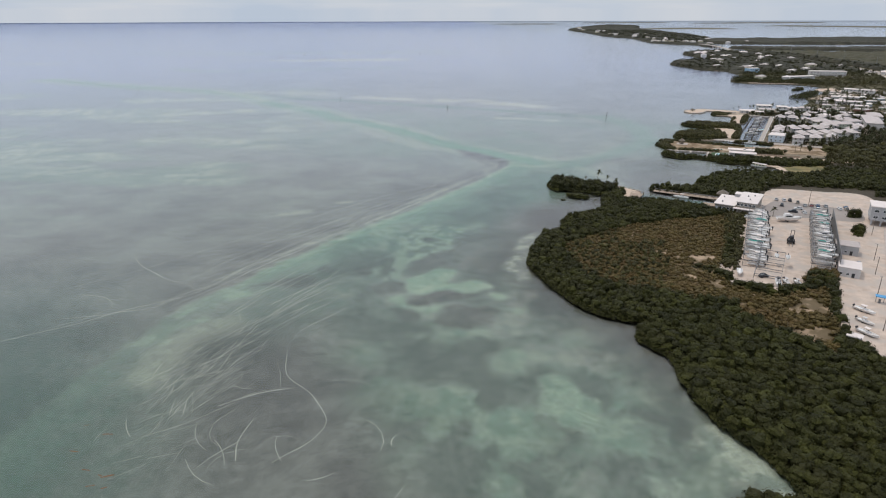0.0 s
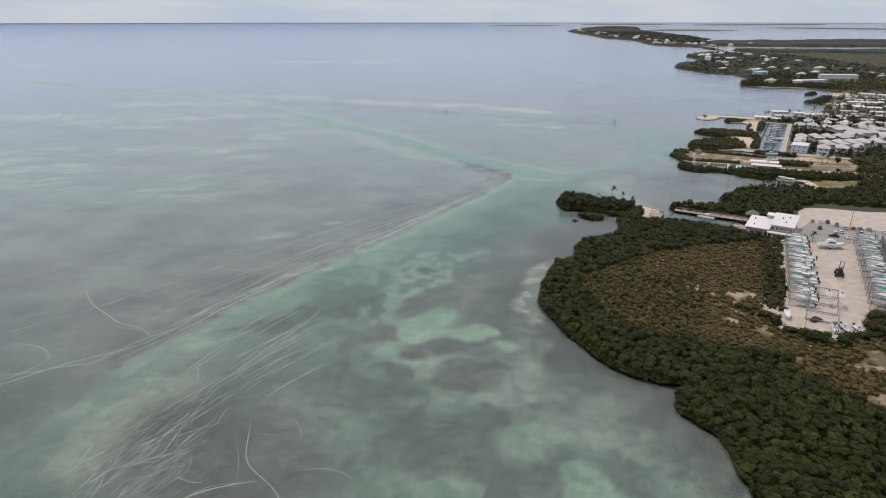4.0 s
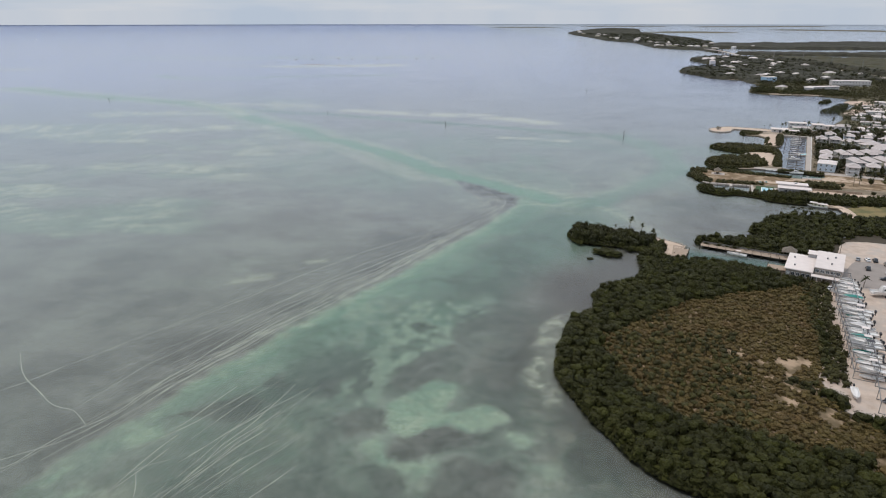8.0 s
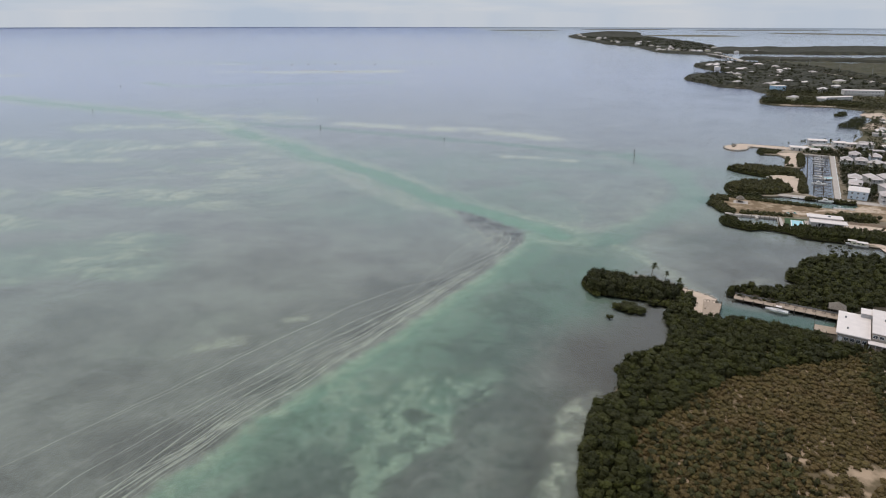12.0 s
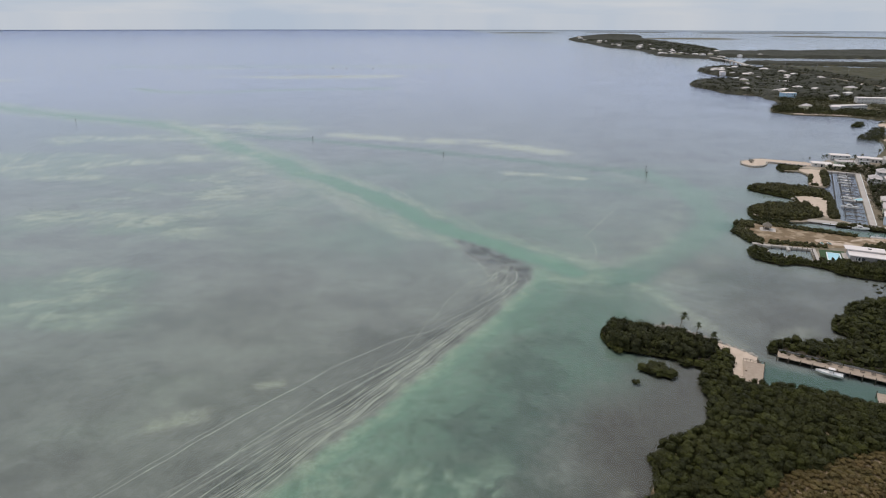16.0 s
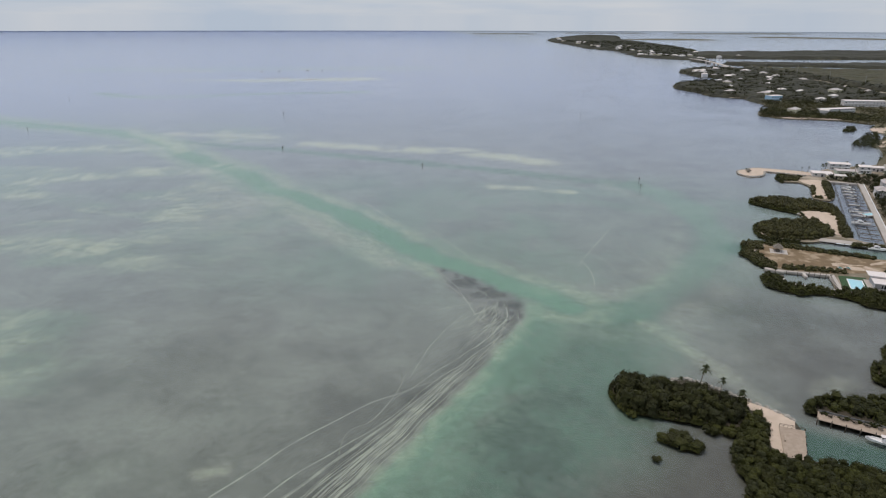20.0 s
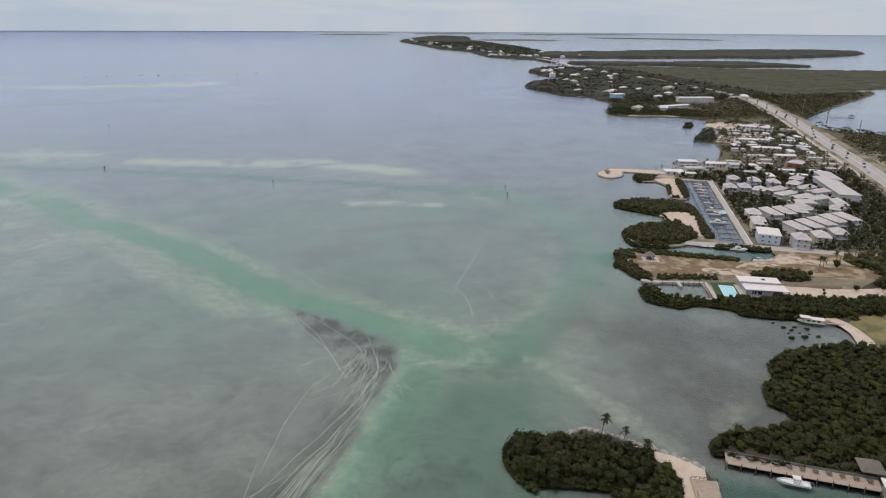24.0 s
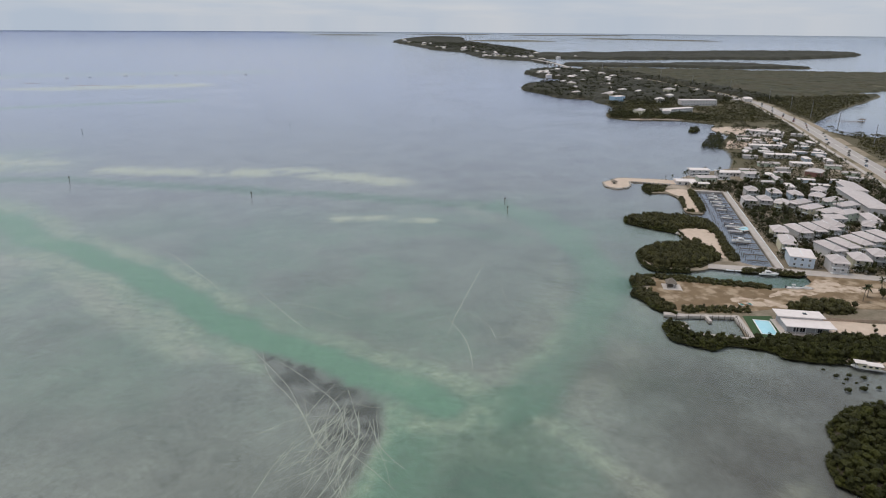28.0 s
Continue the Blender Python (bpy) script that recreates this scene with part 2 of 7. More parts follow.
TRACK = shade("sandy_track", (0.38, 0.285, 0.205), (0.60, 0.475, 0.37), 3.0, 0.95, 0.4, 0.3, third=(0.235, 0.162, 0.092), big=5)
LAWN = shade("yellow_grass", (0.15, 0.118, 0.05), (0.28, 0.215, 0.095), 4.0, 0.95, 0.4, 0.3, third=(0.12, 0.115, 0.046), big=9)
SWAMP = shade("salt_marsh", (0.075, 0.064, 0.032), (0.128, 0.104, 0.054), 60.0, 0.95, 6.0, 0.3, third=(0.098, 0.080, 0.040), big=150)
ASPHALT = shade("worn_asphalt", (0.24, 0.21, 0.19), (0.36, 0.315, 0.285), 9.0, 0.9, 0.4, 0.15)
CONCRETE = shade("concrete", (0.365, 0.32, 0.285), (0.55, 0.485, 0.435), 3.0, 0.9, 0.25, 0.15, vary=0.08)


# ---- sea bed and water ----
def fan(front, behind, near, far):
    a = np.radians(np.r_[np.linspace(-78, -44, front // 8, False), np.linspace(-44, 62, front, False), np.linspace(62, 78, front // 16), np.linspace(78, 282, behind + 2)[1:-1]])
    r = np.r_[0.0, np.linspace(60, 340, near[0], False), np.linspace(340, 700, near[1]), np.geomspace(706, 2500, far), np.geomspace(2600, EDGE, 44)]
    ang, rad = np.meshgrid(a, r, indexing="ij")
    x, y = 10 + np.sin(ang) * rad, 5 + np.cos(ang) * rad
    i, j = np.meshgrid(np.arange(len(a)), np.arange(len(r) - 1), indexing="ij")
    nx = (i + 1) % len(a)
    quads = np.stack([i * len(r) + j, nx * len(r) + j, nx * len(r) + j + 1, i * len(r) + j + 1], -1)
    return x.ravel(), y.ravel(), quads.reshape(-1, 4)


def ramp01(v, a, b):
    u = np.clip((v - a) / (b - a), 0, 1)
    return u * u * (3 - 2 * u)


CHANNEL = [(-725, 1195), (-575, 1098), (-413, 1016), (-318, 960), (-255, 885), (-198, 812), (-134, 732), (-84, 668), (-46, 621), (-14, 576), (14, 541), (38, 516), (58, 492), (76, 472)]
EDGE_LINE = [(55, 475), (50, 462), (43, 446), (26, 417), (8, 388), (-7, 364), (-20, 344), (-33, 327), (-43, 311), (-52, 300), (-63, 281), (-73, 265), (-80, 254), (-87, 241), (-94, 228), (-103, 214), (-108, 198), (-112, 180), (-118, 140), (-122, 90), (-124, 0)]
SOUTH_EDGE = EDGE_LINE[1:18]
EAST_ARM = [(66, 472), (88, 466), (106, 468), (120, 478), (142, 500), (168, 536), (192, 580), (204, 630), (196, 675), (186, 704)]
NORTH_CHANNEL = [(-300, 930), (-223, 905), (-121, 860), (-25, 816), (66, 770), (149, 723), (188, 700)]
SHORE_LINE = [(83, 100), (80, 126), (73, 148), (74, 170), (67, 184), (73, 196), (58, 204), (48, 222), (41, 245), (39, 256), (47, 282), (57, 297), (66, 318)]
# pale openings in the seagrass, and denser beds, off the mangrove shore
PALE = (
    ([(-16, 231), (-14, 243), (-8, 250), (-1, 254), (6, 252), (5, 245), (2, 241), (1, 237), (8, 238), (15, 239), (21, 232), (15, 228), (8, 227), (3, 230), (-5, 228), (-11, 225)], 0.95),
    ([(17, 223), (20, 227), (24, 226), (28, 222), (22, 219)], 0.85),
    ([(-22, 218), (-21, 223), (-17, 224), (-15, 219), (-13, 215), (-7, 214), (-1, 212), (-3, 208), (-8, 205), (-12, 211), (-17, 214)], 0.8),
    ([(22, 211), (31, 213), (32, 209), (27, 207)], 0.6),
    ([(-90, 224), (-87, 229), (-80, 230), (-78, 226), (-82, 223)], 0.8),
    ([(-102, 207), (-101, 211), (-96, 214), (-95, 210), (-98, 206)], 0.7),
    ([(-110, 184), (-105, 194), (-97, 201), (-90, 207), (-87, 204), (-95, 197), (-100, 184)], 0.5),
    ([(15, 173), (21, 182), (27, 177), (24, 164), (17, 164)], 0.6),
    ([(29, 161), (36, 164), (41, 155), (46, 147), (43, 137), (35, 135), (30, 142), (25, 144)], 0.75),
    ([(51, 165), (58, 168), (60, 162), (53, 159)], 0.5),
    ([(41, 191), (50, 193), (52, 185), (43, 180)], 0.4),
    ([(21, 137), (29, 142), (32, 135), (26, 126), (19, 129)], 0.5),
)
MOTTLED = ([(-34, 250), (-23, 258), (-9, 281), (-2, 291), (6, 298), (19, 317), (22, 313), (20, 301), (10, 294), (4, 281), (-3, 273), (-16, 263), (-17, 250), (-17, 241), (-25, 236), (-32, 238)],
           [(-27, 285), (-14, 310), (-2, 318), (15, 310), (5, 290), (5, 279), (-13, 262), (-15, 255), (-26, 255)])
DENSE = (
    ([(-11, 293), (-7, 296), (-1, 291), (-7, 286)], 0.9),
    ([(-15, 222), (-10, 226), (-2, 229), (7, 227), (13, 224), (8, 220), (-1, 217), (-7, 215), (-13, 216)], 1.0),
    ([(-3, 202), (-1, 211), (5, 216), (16, 214), (21, 209), (17, 197), (7, 195), (-1, 198)], 0.9),
    ([(-17, 203), (-17, 210), (-11, 211), (-8, 208), (-9, 202), (-14, 201)], 0.7),
    ([(-32, 234), (-25, 237), (-17, 239), (-15, 228), (-20, 226), (-27, 224)], 0.85),
    ([(-82, 233), (-76, 237), (-69, 243), (-60, 246), (-54, 243), (-54, 234), (-63, 232), (-73, 234)], 0.8),
    ([(-55, 258), (-47, 253), (-49, 249), (-55, 249)], 0.75),
    ([(-41, 253), (-33, 255), (-30, 248), (-36, 244)], 0.8),
    ([(-18, 258), (-10, 266), (1, 272), (1, 258), (-7, 249), (-15, 249)], 0.8),
    ([(15, 303), (5, 290), (5, 279), (-2, 274), (-13, 262), (-8, 254), (8, 250), (20, 243), (27, 256), (34, 270), (37, 290), (30, 303)], 0.62),
    ([(4, 336), (8, 341), (12, 337), (7, 332)], 0.5), ([(20, 382), (26, 387), (29, 383), (23, 378)], 0.5), ([(32, 396), (37, 400), (40, 396), (35, 392)], 0.45), ([(12, 366), (16, 371), (20, 367)], 0.4),
)
TIP = [(10, 527), (27, 512), (39, 497), (53, 476), (48, 461), (40, 449), (30, 440), (28, 452), (30, 468), (22, 488)]


def depth_in(x, y, poly, reach):
    """Distance inside (+) or outside (-) an outline, worked out near it only."""
    xs, ys = [p[0] for p in poly], [p[1] for p in poly]
    near = (x > min(xs) - reach) & (x < max(xs) + reach) & (y > min(ys) - reach) & (y < max(ys) + reach)
    res = np.full(x.shape, -1e3)
    px, py = x[near], y[near]
    res[near] = to_line(px, py, poly + poly[:1]) * np.where(inside(px, py, poly), 1, -1)
    return res


def bed_fields(x, y):
    far_w = np.clip(np.hypot(x, y - 100) / 350, 0.25, 1.4)
    wx = x + far_w * 14 * (fbm(x, y, 45, 3) - 0.5) + 5 * (fbm(x, y, 9, 5) - 0.5)
    wy = y + far_w * 14 * (fbm(x, y, 45, 8) - 0.5) + 5 * (fbm(x, y, 9, 11) - 0.5)
    nx, ny = x + 6.5 * (fbm(x, y, 6, 15, 5) - 0.5), y + 6.5 * (fbm(x, y, 6, 19, 5) - 0.5)
    mix = fbm(x, y, 5, 23, 4)
    wide = 1 + 0.012 * np.maximum(y - 500, 0) / 10
    lane = to_line(wx, wy, CHANNEL) / wide
    green = np.maximum(1 - ramp01(lane, 4, 15), 0.52 * (1 - ramp01(lane, 14, 26)))
    sand = 0.36 * ramp01(lane, 7, 12) * (1 - ramp01(lane, 13, 25)) * (0.25 + 0.75 * ramp01(fbm(x, y, 18, 21), 0.3, 0.62))
    # the southern arm: a sharp western rim, pale green beside it, deeper green further east
    rim = to_line(nx, ny, EDGE_LINE) * np.where(inside(nx, ny, EDGE_LINE + [(300, 0), (300, 475)]), 1, -1)
    rim = np.where(y > 476, -200, rim)
    south = 0.22 + 0.78 * ramp01(y, 170, 300)
    pale = ramp01(rim, -1.0, 2.5) * (1 - ramp01(rim, 5, 22))
    deep = ramp01(rim, 2, 14) * (1 - 0.55 * ramp01(rim, 14, 30)) * (1 - ramp01(rim, 30, 56))
    green = np.maximum(green, 0.85 * pale * south)
    green = np.maximum(green, 0.66 * deep * (0.2 + 0.8 * ramp01(y, 195, 290)))
    sand = np.maximum(sand, 0.30 * ramp01(rim, -2.0, 0.5) * (1 - ramp01(rim, 2.0, 9)) * south * (0.4 + 0.6 * ramp01(mix, 0.3, 0.6)))
    teal = 0.64 * ramp01(rim, 12, 28) * (1 - ramp01(rim, 44, 70)) * ramp01(y, 150, 200) * (0.55 + 0.45 * ramp01(y, 230, 330))
    clots = 0.26 * ramp01(rim, 10, 18) * (1 - ramp01(rim, 40, 60)) * ramp01(y, 290, 330) * (1 - ramp01(y, 395, 440)) * ramp01(fbm(nx, ny, 11, 101, 5), 0.52, 0.60)
    east = to_line(wx, wy, EAST_ARM)
    green = np.maximum(green, 0.62 * (1 - ramp01(east, 4, 22)))
    sand = np.maximum(sand, 0.12 * ramp01(east, 10, 18) * (1 - ramp01(east, 20, 40)) * ramp01(fbm(x, y, 24, 25), 0.3, 0.6) * (1 - ramp01(x, 180, 215)))
    north = to_line(wx, wy, NORTH_CHANNEL)
    green = np.maximum(green, 0.42 * (1 - ramp01(north, 4, 15)))
    teal = np.maximum(teal, (1 - ramp01(north, 2, 10)) * 0.55)
    teal = np.maximum(teal, 0.52 * (1 - ramp01(to_line(wx, wy, [(84, 474), (71, 462), (62, 445), (48, 425), (38, 406)]), 3, 17)))
    teal = np.maximum(teal, 0.45 * (1 - ramp01(to_line(wx, wy, [(76, 455), (84, 435), (78, 412), (60, 380)]), 8, 30)))
    green = np.maximum(green, 0.34 * (1 - ramp01(to_line(wx, wy, [(60, 380), (70, 420), (90, 440)]), 18, 42)))
    canal = 1 - ramp01(to_line(wx, wy, [(126, 366), (136, 362), (166, 344)]), 6, 15)
    teal = np.maximum(teal, canal)
    teal = np.maximum(teal, 0.9 * (1 - ramp01(to_line(wx, wy, [(190, 548), (292, 527)]), 7, 16)))
    dark_basin = 0.45 * (1 - ramp01(to_line(wx, wy, [(350, 690), (276, 556)]), 12, 22))
    left = ramp01(-(x + 70 + 0.5 * (y - 120)), -34, 50) * (1 - ramp01(y, 140, 300))
    teal = np.maximum(teal, 0.75 * left)
    for line, w, amount in (([(-110, 904), (-27, 875), (55, 852), (128, 795)], 15, 0.85), ([(67, 702), (99, 697), (128, 679)], 7, 0.75), ([(-290, 980), (-170, 948)], 12, 0.7),
                            ([(104, 454), (111, 436), (116, 421), (122, 404), (126, 390)], 4.5, 0.32), ([(-330, 985), (-240, 870)], 10, 0.6), ([(-119, 676), (-73, 615), (-42, 572), (-11, 534)], 10, 0.28),
                            ([(-92, 166), (-90, 184), (-80, 198)], 8, 0.27), ([(-63, 362), (-57, 364)], 2.5, 0.5), ([(-92, 338), (-78, 343)], 4, 0.3), ([(98, 482), (122, 494), (140, 520)], 7, 0.16),
                            ([(200, 515), (192, 540)], 4, 0.35), ([(228, 418), (234, 430)], 5, 0.25), ([(150, 395), (165, 405)], 4, 0.2)):
        d = to_line(wx, wy, line)
        sand = np.maximum(sand, amount * (1 - ramp01(d, w * 0.4, w * 1.5)) * ramp01(fbm(x, y, 16, 31), 0.10, 0.5))
    # broken sand and grass in front of the mangroves
    zone = (1 - ramp01(to_line(x, y, [(52, 60), (44, 110), (26, 150), (4, 200), (-14, 250), (-8, 300)]), 30, 62)) * (1 - ramp01(y, 300, 335))
    lump = fbm(nx, ny, 15, 41, 5)
    veil = ramp01(lump, 0.46, 0.62)
    green = np.maximum(green, zone * (0.16 + 0.36 * veil * ramp01(fbm(x, y, 34, 49, 3), 0.3, 0.6)))
    sand = np.maximum(sand, zone * 0.16 * veil * ramp01(mix, 0.35, 0.6))
    teal = np.maximum(teal, 0.30 * zone * (1 - 0.8 * veil))
    dark = np.maximum(clots, 0.30 * zone * ramp01(1 - lump, 0.46, 0.62))
    dark = np.maximum(dark, 0.34 * (1 - ramp01(to_line(x, y, [(-40, 80), (-40, 130), (-30, 175)]), 16, 46)) * (0.5 + 0.5 * ramp01(fbm(x, y, 20, 72), 0.35, 0.6)))
    for poly, amount in PALE:
        d = depth_in(nx, ny, poly, 8)
        k = ramp01(d, -1.8 if amount > 0.65 else -3.5, 1.6)
        tone = 0.40 + 0.60 * ramp01(mix, 0.38, 0.54)
        dark, teal = dark * (1 - 0.9 * k * amount), teal * (1 - 0.9 * k * amount)
        green = np.maximum(green, 0.85 * amount * k)
        sand = np.maximum(sand, 0.34 * amount * k * tone)
    for poly in MOTTLED:
        k = ramp01(depth_in(nx, ny, poly, 8), -3.0, 3.0) * ramp01(mix, 0.42, 0.56)
        green, sand = np.maximum(green, 0.58 * k), np.maximum(sand, 0.20 * k)
        dark = dark * (1 - 0.6 * k)
    for poly, amount in DENSE:
        k = ramp01(depth_in(nx, ny, poly, 8), -1.6, 1.4) * amount
        dark = np.maximum(dark, 0.44 * k)
        green, sand = green * (1 - 0.75 * k), sand * (1 - 0.9 * k)
    # sand and brown silt along the shores
    shore = to_line(x, y, SHORE_LINE) + 7 * (fbm(x, y, 9, 92, 3) - 0.5)
    silt = 0.88 * (1 - ramp01(shore + 12 * (fbm(x, y, 26, 98) - 0.5), 3, 34))
    silt = np.maximum(silt, 0.80 * (1 - ramp01(to_line(x, y, [(70, 330), (86, 344), (92, 362), (100, 372)]) + 16 * (fbm(x, y, 14, 102) - 0.5), 8, 44)))
    silt = np.maximum(silt, 0.66 * ramp01(x + 34 * (fbm(x, y, 34, 93) - 0.5), 104, 160) * (1 - ramp01(y + 0.35 * (x - 150) + 50 * (fbm(x, y, 40, 94) - 0.5), 440, 540)) * ramp01(y, 330, 350) * (0.6 + 0.4 * ramp01(fbm(x, y, 14, 96), 0.35, 0.6)))
    silt = silt * (1 - canal)
    for poly, amount in (([(28, 252), (30, 265), (34, 280), (43, 297), (54, 306), (50, 290), (44, 270), (40, 256), (37, 240), (32, 241), (30, 247)], 0.46),
                         ([(72, 152), (75, 139), (78, 131), (86, 127), (86, 100), (70, 100), (67, 128), (66, 142)], 0.5)):
        k = ramp01(depth_in(nx, ny, poly, 8), -2.5, 3.0) * amount
        sand, silt, dark = np.maximum(sand, k * (0.25 + 0.75 * ramp01(mix, 0.40, 0.58))), silt * (1 - 0.8 * k), dark * (1 - k)
    green = green * (1 - 0.75 * silt)
    # flats to the west, in long streaks
    flats = ramp01(-x - 0.12 * y, -20, 150) * ramp01(y, 270, 420) * (1 - ramp01(y, 980, 1200))
    streak = fbm(x * 0.5 + y * 0.1, y, 55, 51, 6)
    sand = np.maximum(sand, flats * (0.40 + 0.36 * ramp01(y, 420, 600)) * ramp01(streak, 0.47, 0.64) * (0.2 + 0.8 * ramp01(fbm(x * 0.6, y, 16, 53, 5), 0.40, 0.58)) * (0.3 + 0.7 * ramp01(mix, 0.38, 0.58)))
    green = np.maximum(green, flats * (0.10 + 0.30 * ramp01(streak, 0.44, 0.62)))
    # the shallow field between the channels
    field = (1 - ramp01(to_line(x, y, [(-40, 620), (60, 580), (150, 600)]), 60, 190))
    green = np.maximum(green, field * (0.16 + 0.22 * ramp01(fbm(wx, wy, 40, 87, 4), 0.3, 0.65)))
    # sand bars far out
    for line, w in (([(-942, 2122), (-774, 2124), (-574, 2085)], 34), ([(-520, 2120), (-226, 2190), (0, 2186)], 30), ([(-520, 1730), (-130, 1790)], 60), ([(-600, 1620), (-300, 1660)], 40), ([(-1500, 1500), (-1000, 1650)], 40)):
        sand = np.maximum(sand, (1 - ramp01(to_line(wx, wy, line), w * 0.3, w * 1.4)) * ramp01(fbm(x * 0.4, y, 90, 61), 0.38, 0.6))
    green = np.maximum(green, 0.7 * (1 - ramp01(to_line(wx, wy, [(-597, 1464), (-540, 1410), (-467, 1388), (-298, 1442), (-100, 1470)]), 8, 26)))
    green = np.maximum(green, 0.5 * (1 - ramp01(to_line(wx, wy, [(-950, 2150), (20, 2190)]), 20, 110)))
    # denser grass: the point between the channels and the band beside the rim
    point = ramp01(depth_in(nx, ny, TIP, 14), -2.5, 1.5)
    inner = 1 - 0.75 * ramp01(to_line(nx, ny, [(12, 526), (27, 511), (39, 497), (53, 476), (49, 464)]), 6, 24)
    dark = np.maximum(dark, 0.72 * point * inner * (0.30 + 0.70 * ramp01(fbm(x, y, 6, 75, 4), 0.42, 0.54)))
    green, sand = green * (1 - 0.85 * point), sand * (1 - 0.9 * point)
    band = ramp01(-rim, 0.5, 3.0) * (1 - ramp01(-rim, 8, 24)) * ramp01(y, 195, 240) * (1 - ramp01(y, 440, 470))
    dark = np.maximum(dark, 0.36 * band * (0.5 + 0.5 * ramp01(fbm(x, y, 10, 77, 4), 0.35, 0.6)))
    dark = np.maximum(dark, 0.42 * (1 - ramp01(to_line(x, y, [(-72, 180), (-58, 160), (-52, 132)]), 8, 26)))
    dark = np.maximum(dark, 0.16 * ramp01(rim, -60, -10) * (1 - ramp01(rim, -8, 0)) * ramp01(y, 215, 260) * (1 - ramp01(y, 380, 440)))
    dark = np.maximum(dark, dark_basin)
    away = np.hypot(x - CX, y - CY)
    # bluer with distance: deep water, plus sky reflection put into the bed colour
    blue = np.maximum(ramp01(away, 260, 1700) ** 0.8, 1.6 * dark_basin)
    sand = np.maximum(sand, 0.30 * ramp01(x, 720, 950))
    dark = dark * (1 - canal)
    # mid-distance sky reflection, put into the bed colour as a lilac-grey tint
    sky_sheen = 0.30 * ramp01(away, 200, 420) * (1 - ramp01(away, 550, 1100)) * (1 - ramp01(x, 110, 170)) * (0.5 + 0.5 * ramp01(fbm(x * 0.6, y, 60, 99, 5), 0.3, 0.65))
    return green, sand, dark, np.clip(blue, 0, 1), np.clip(teal, 0, 1), np.clip(silt, 0, 1), sky_sheen


bx, by, bq = fan(440, 16, (210, 150), 100)
bed_values = bed_fields(bx, by)


def bed_material():
    m = bpy.data.materials.new("sea_bed")
    m.use_nodes = True
    n, k = m.node_tree.nodes, m.node_tree.links
    b = n["Principled BSDF"]
    b.inputs["Roughness"].default_value, b.inputs["Specular IOR Level"].default_value = 1.0, 0.0
    co = n.new("ShaderNodeTexCoord")
    one, two = n.new("ShaderNodeTexNoise"), n.new("ShaderNodeTexNoise")
    one.inputs["Scale"].default_value, one.inputs["Detail"].default_value, one.inputs["Roughness"].default_value = 1 / 34, 8, 0.66
    two.inputs["Scale"].default_value, two.inputs["Detail"].default_value, two.inputs["Roughness"].default_value = 1 / 4.0, 6, 0.70
    r = n.new("ShaderNodeValToRGB")
    r.color_ramp.elements[0].position, r.color_ramp.elements[1].position = 0.36, 0.64
    r.color_ramp.elements[0].color, r.color_ramp.elements[1].color = (*BED["grass"], 1), (*BED["grass_light"], 1)
    for t in (one, two):
        k.new(co.outputs["Object"], t.inputs["Vector"])
    k.new(one.outputs["Fac"], r.inputs[0])
    col = r.outputs[0]
    shift = n.new("ShaderNodeMath")
    shift.operation, shift.inputs[1].default_value, shift.inputs[2].default_value = "MULTIPLY_ADD", 2.4, -1.2
    k.new(two.outputs["Fac"], shift.inputs[0])
    for name, weight in (("blue", 0.1), ("sky_sheen", 0.5), ("silt", 0.35), ("teal", 0.45), ("green", 0.35), ("sand", 0.75), ("dark", 0.8)):
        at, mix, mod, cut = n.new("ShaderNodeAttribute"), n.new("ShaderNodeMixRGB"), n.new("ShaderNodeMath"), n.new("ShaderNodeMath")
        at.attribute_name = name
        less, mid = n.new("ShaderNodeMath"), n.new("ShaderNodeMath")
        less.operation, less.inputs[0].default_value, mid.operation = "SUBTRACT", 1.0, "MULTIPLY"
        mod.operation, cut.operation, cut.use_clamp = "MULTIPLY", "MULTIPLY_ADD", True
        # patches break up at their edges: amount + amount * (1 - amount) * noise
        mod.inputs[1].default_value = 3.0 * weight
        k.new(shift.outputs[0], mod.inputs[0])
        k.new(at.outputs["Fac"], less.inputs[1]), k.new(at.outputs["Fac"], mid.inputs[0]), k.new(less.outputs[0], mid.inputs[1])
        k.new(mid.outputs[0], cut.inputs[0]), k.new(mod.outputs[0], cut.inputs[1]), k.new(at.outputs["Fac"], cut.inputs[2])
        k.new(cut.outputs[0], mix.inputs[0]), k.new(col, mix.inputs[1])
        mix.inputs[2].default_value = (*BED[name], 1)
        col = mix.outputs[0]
    # blades and tufts: fine grain at two sizes
    for size, low, high in ((2.2, 0.86, 1.14), (0.75, 0.84, 1.16)):
        grain, tone, speck = n.new("ShaderNodeTexNoise"), n.new("ShaderNodeMapRange"), n.new("ShaderNodeMixRGB")
        grain.inputs["Scale"].default_value, grain.inputs["Detail"].default_value, grain.inputs["Roughness"].default_value = 1 / size, 4, 0.7
        tone.inputs[1].default_value, tone.inputs[2].default_value, tone.inputs[3].default_value, tone.inputs[4].default_value = 0.3, 0.7, low, high
        speck.blend_type, speck.inputs[0].default_value = "MULTIPLY", 1.0
        k.new(co.outputs["Object"], grain.inputs["Vector"]), k.new(grain.outputs["Fac"], tone.inputs[0])
        k.new(col, speck.inputs[1]), k.new(tone.outputs[0], speck.inputs[2])
        col = speck.outputs[0]
    k.new(col, b.inputs["Base Color"])
    return m


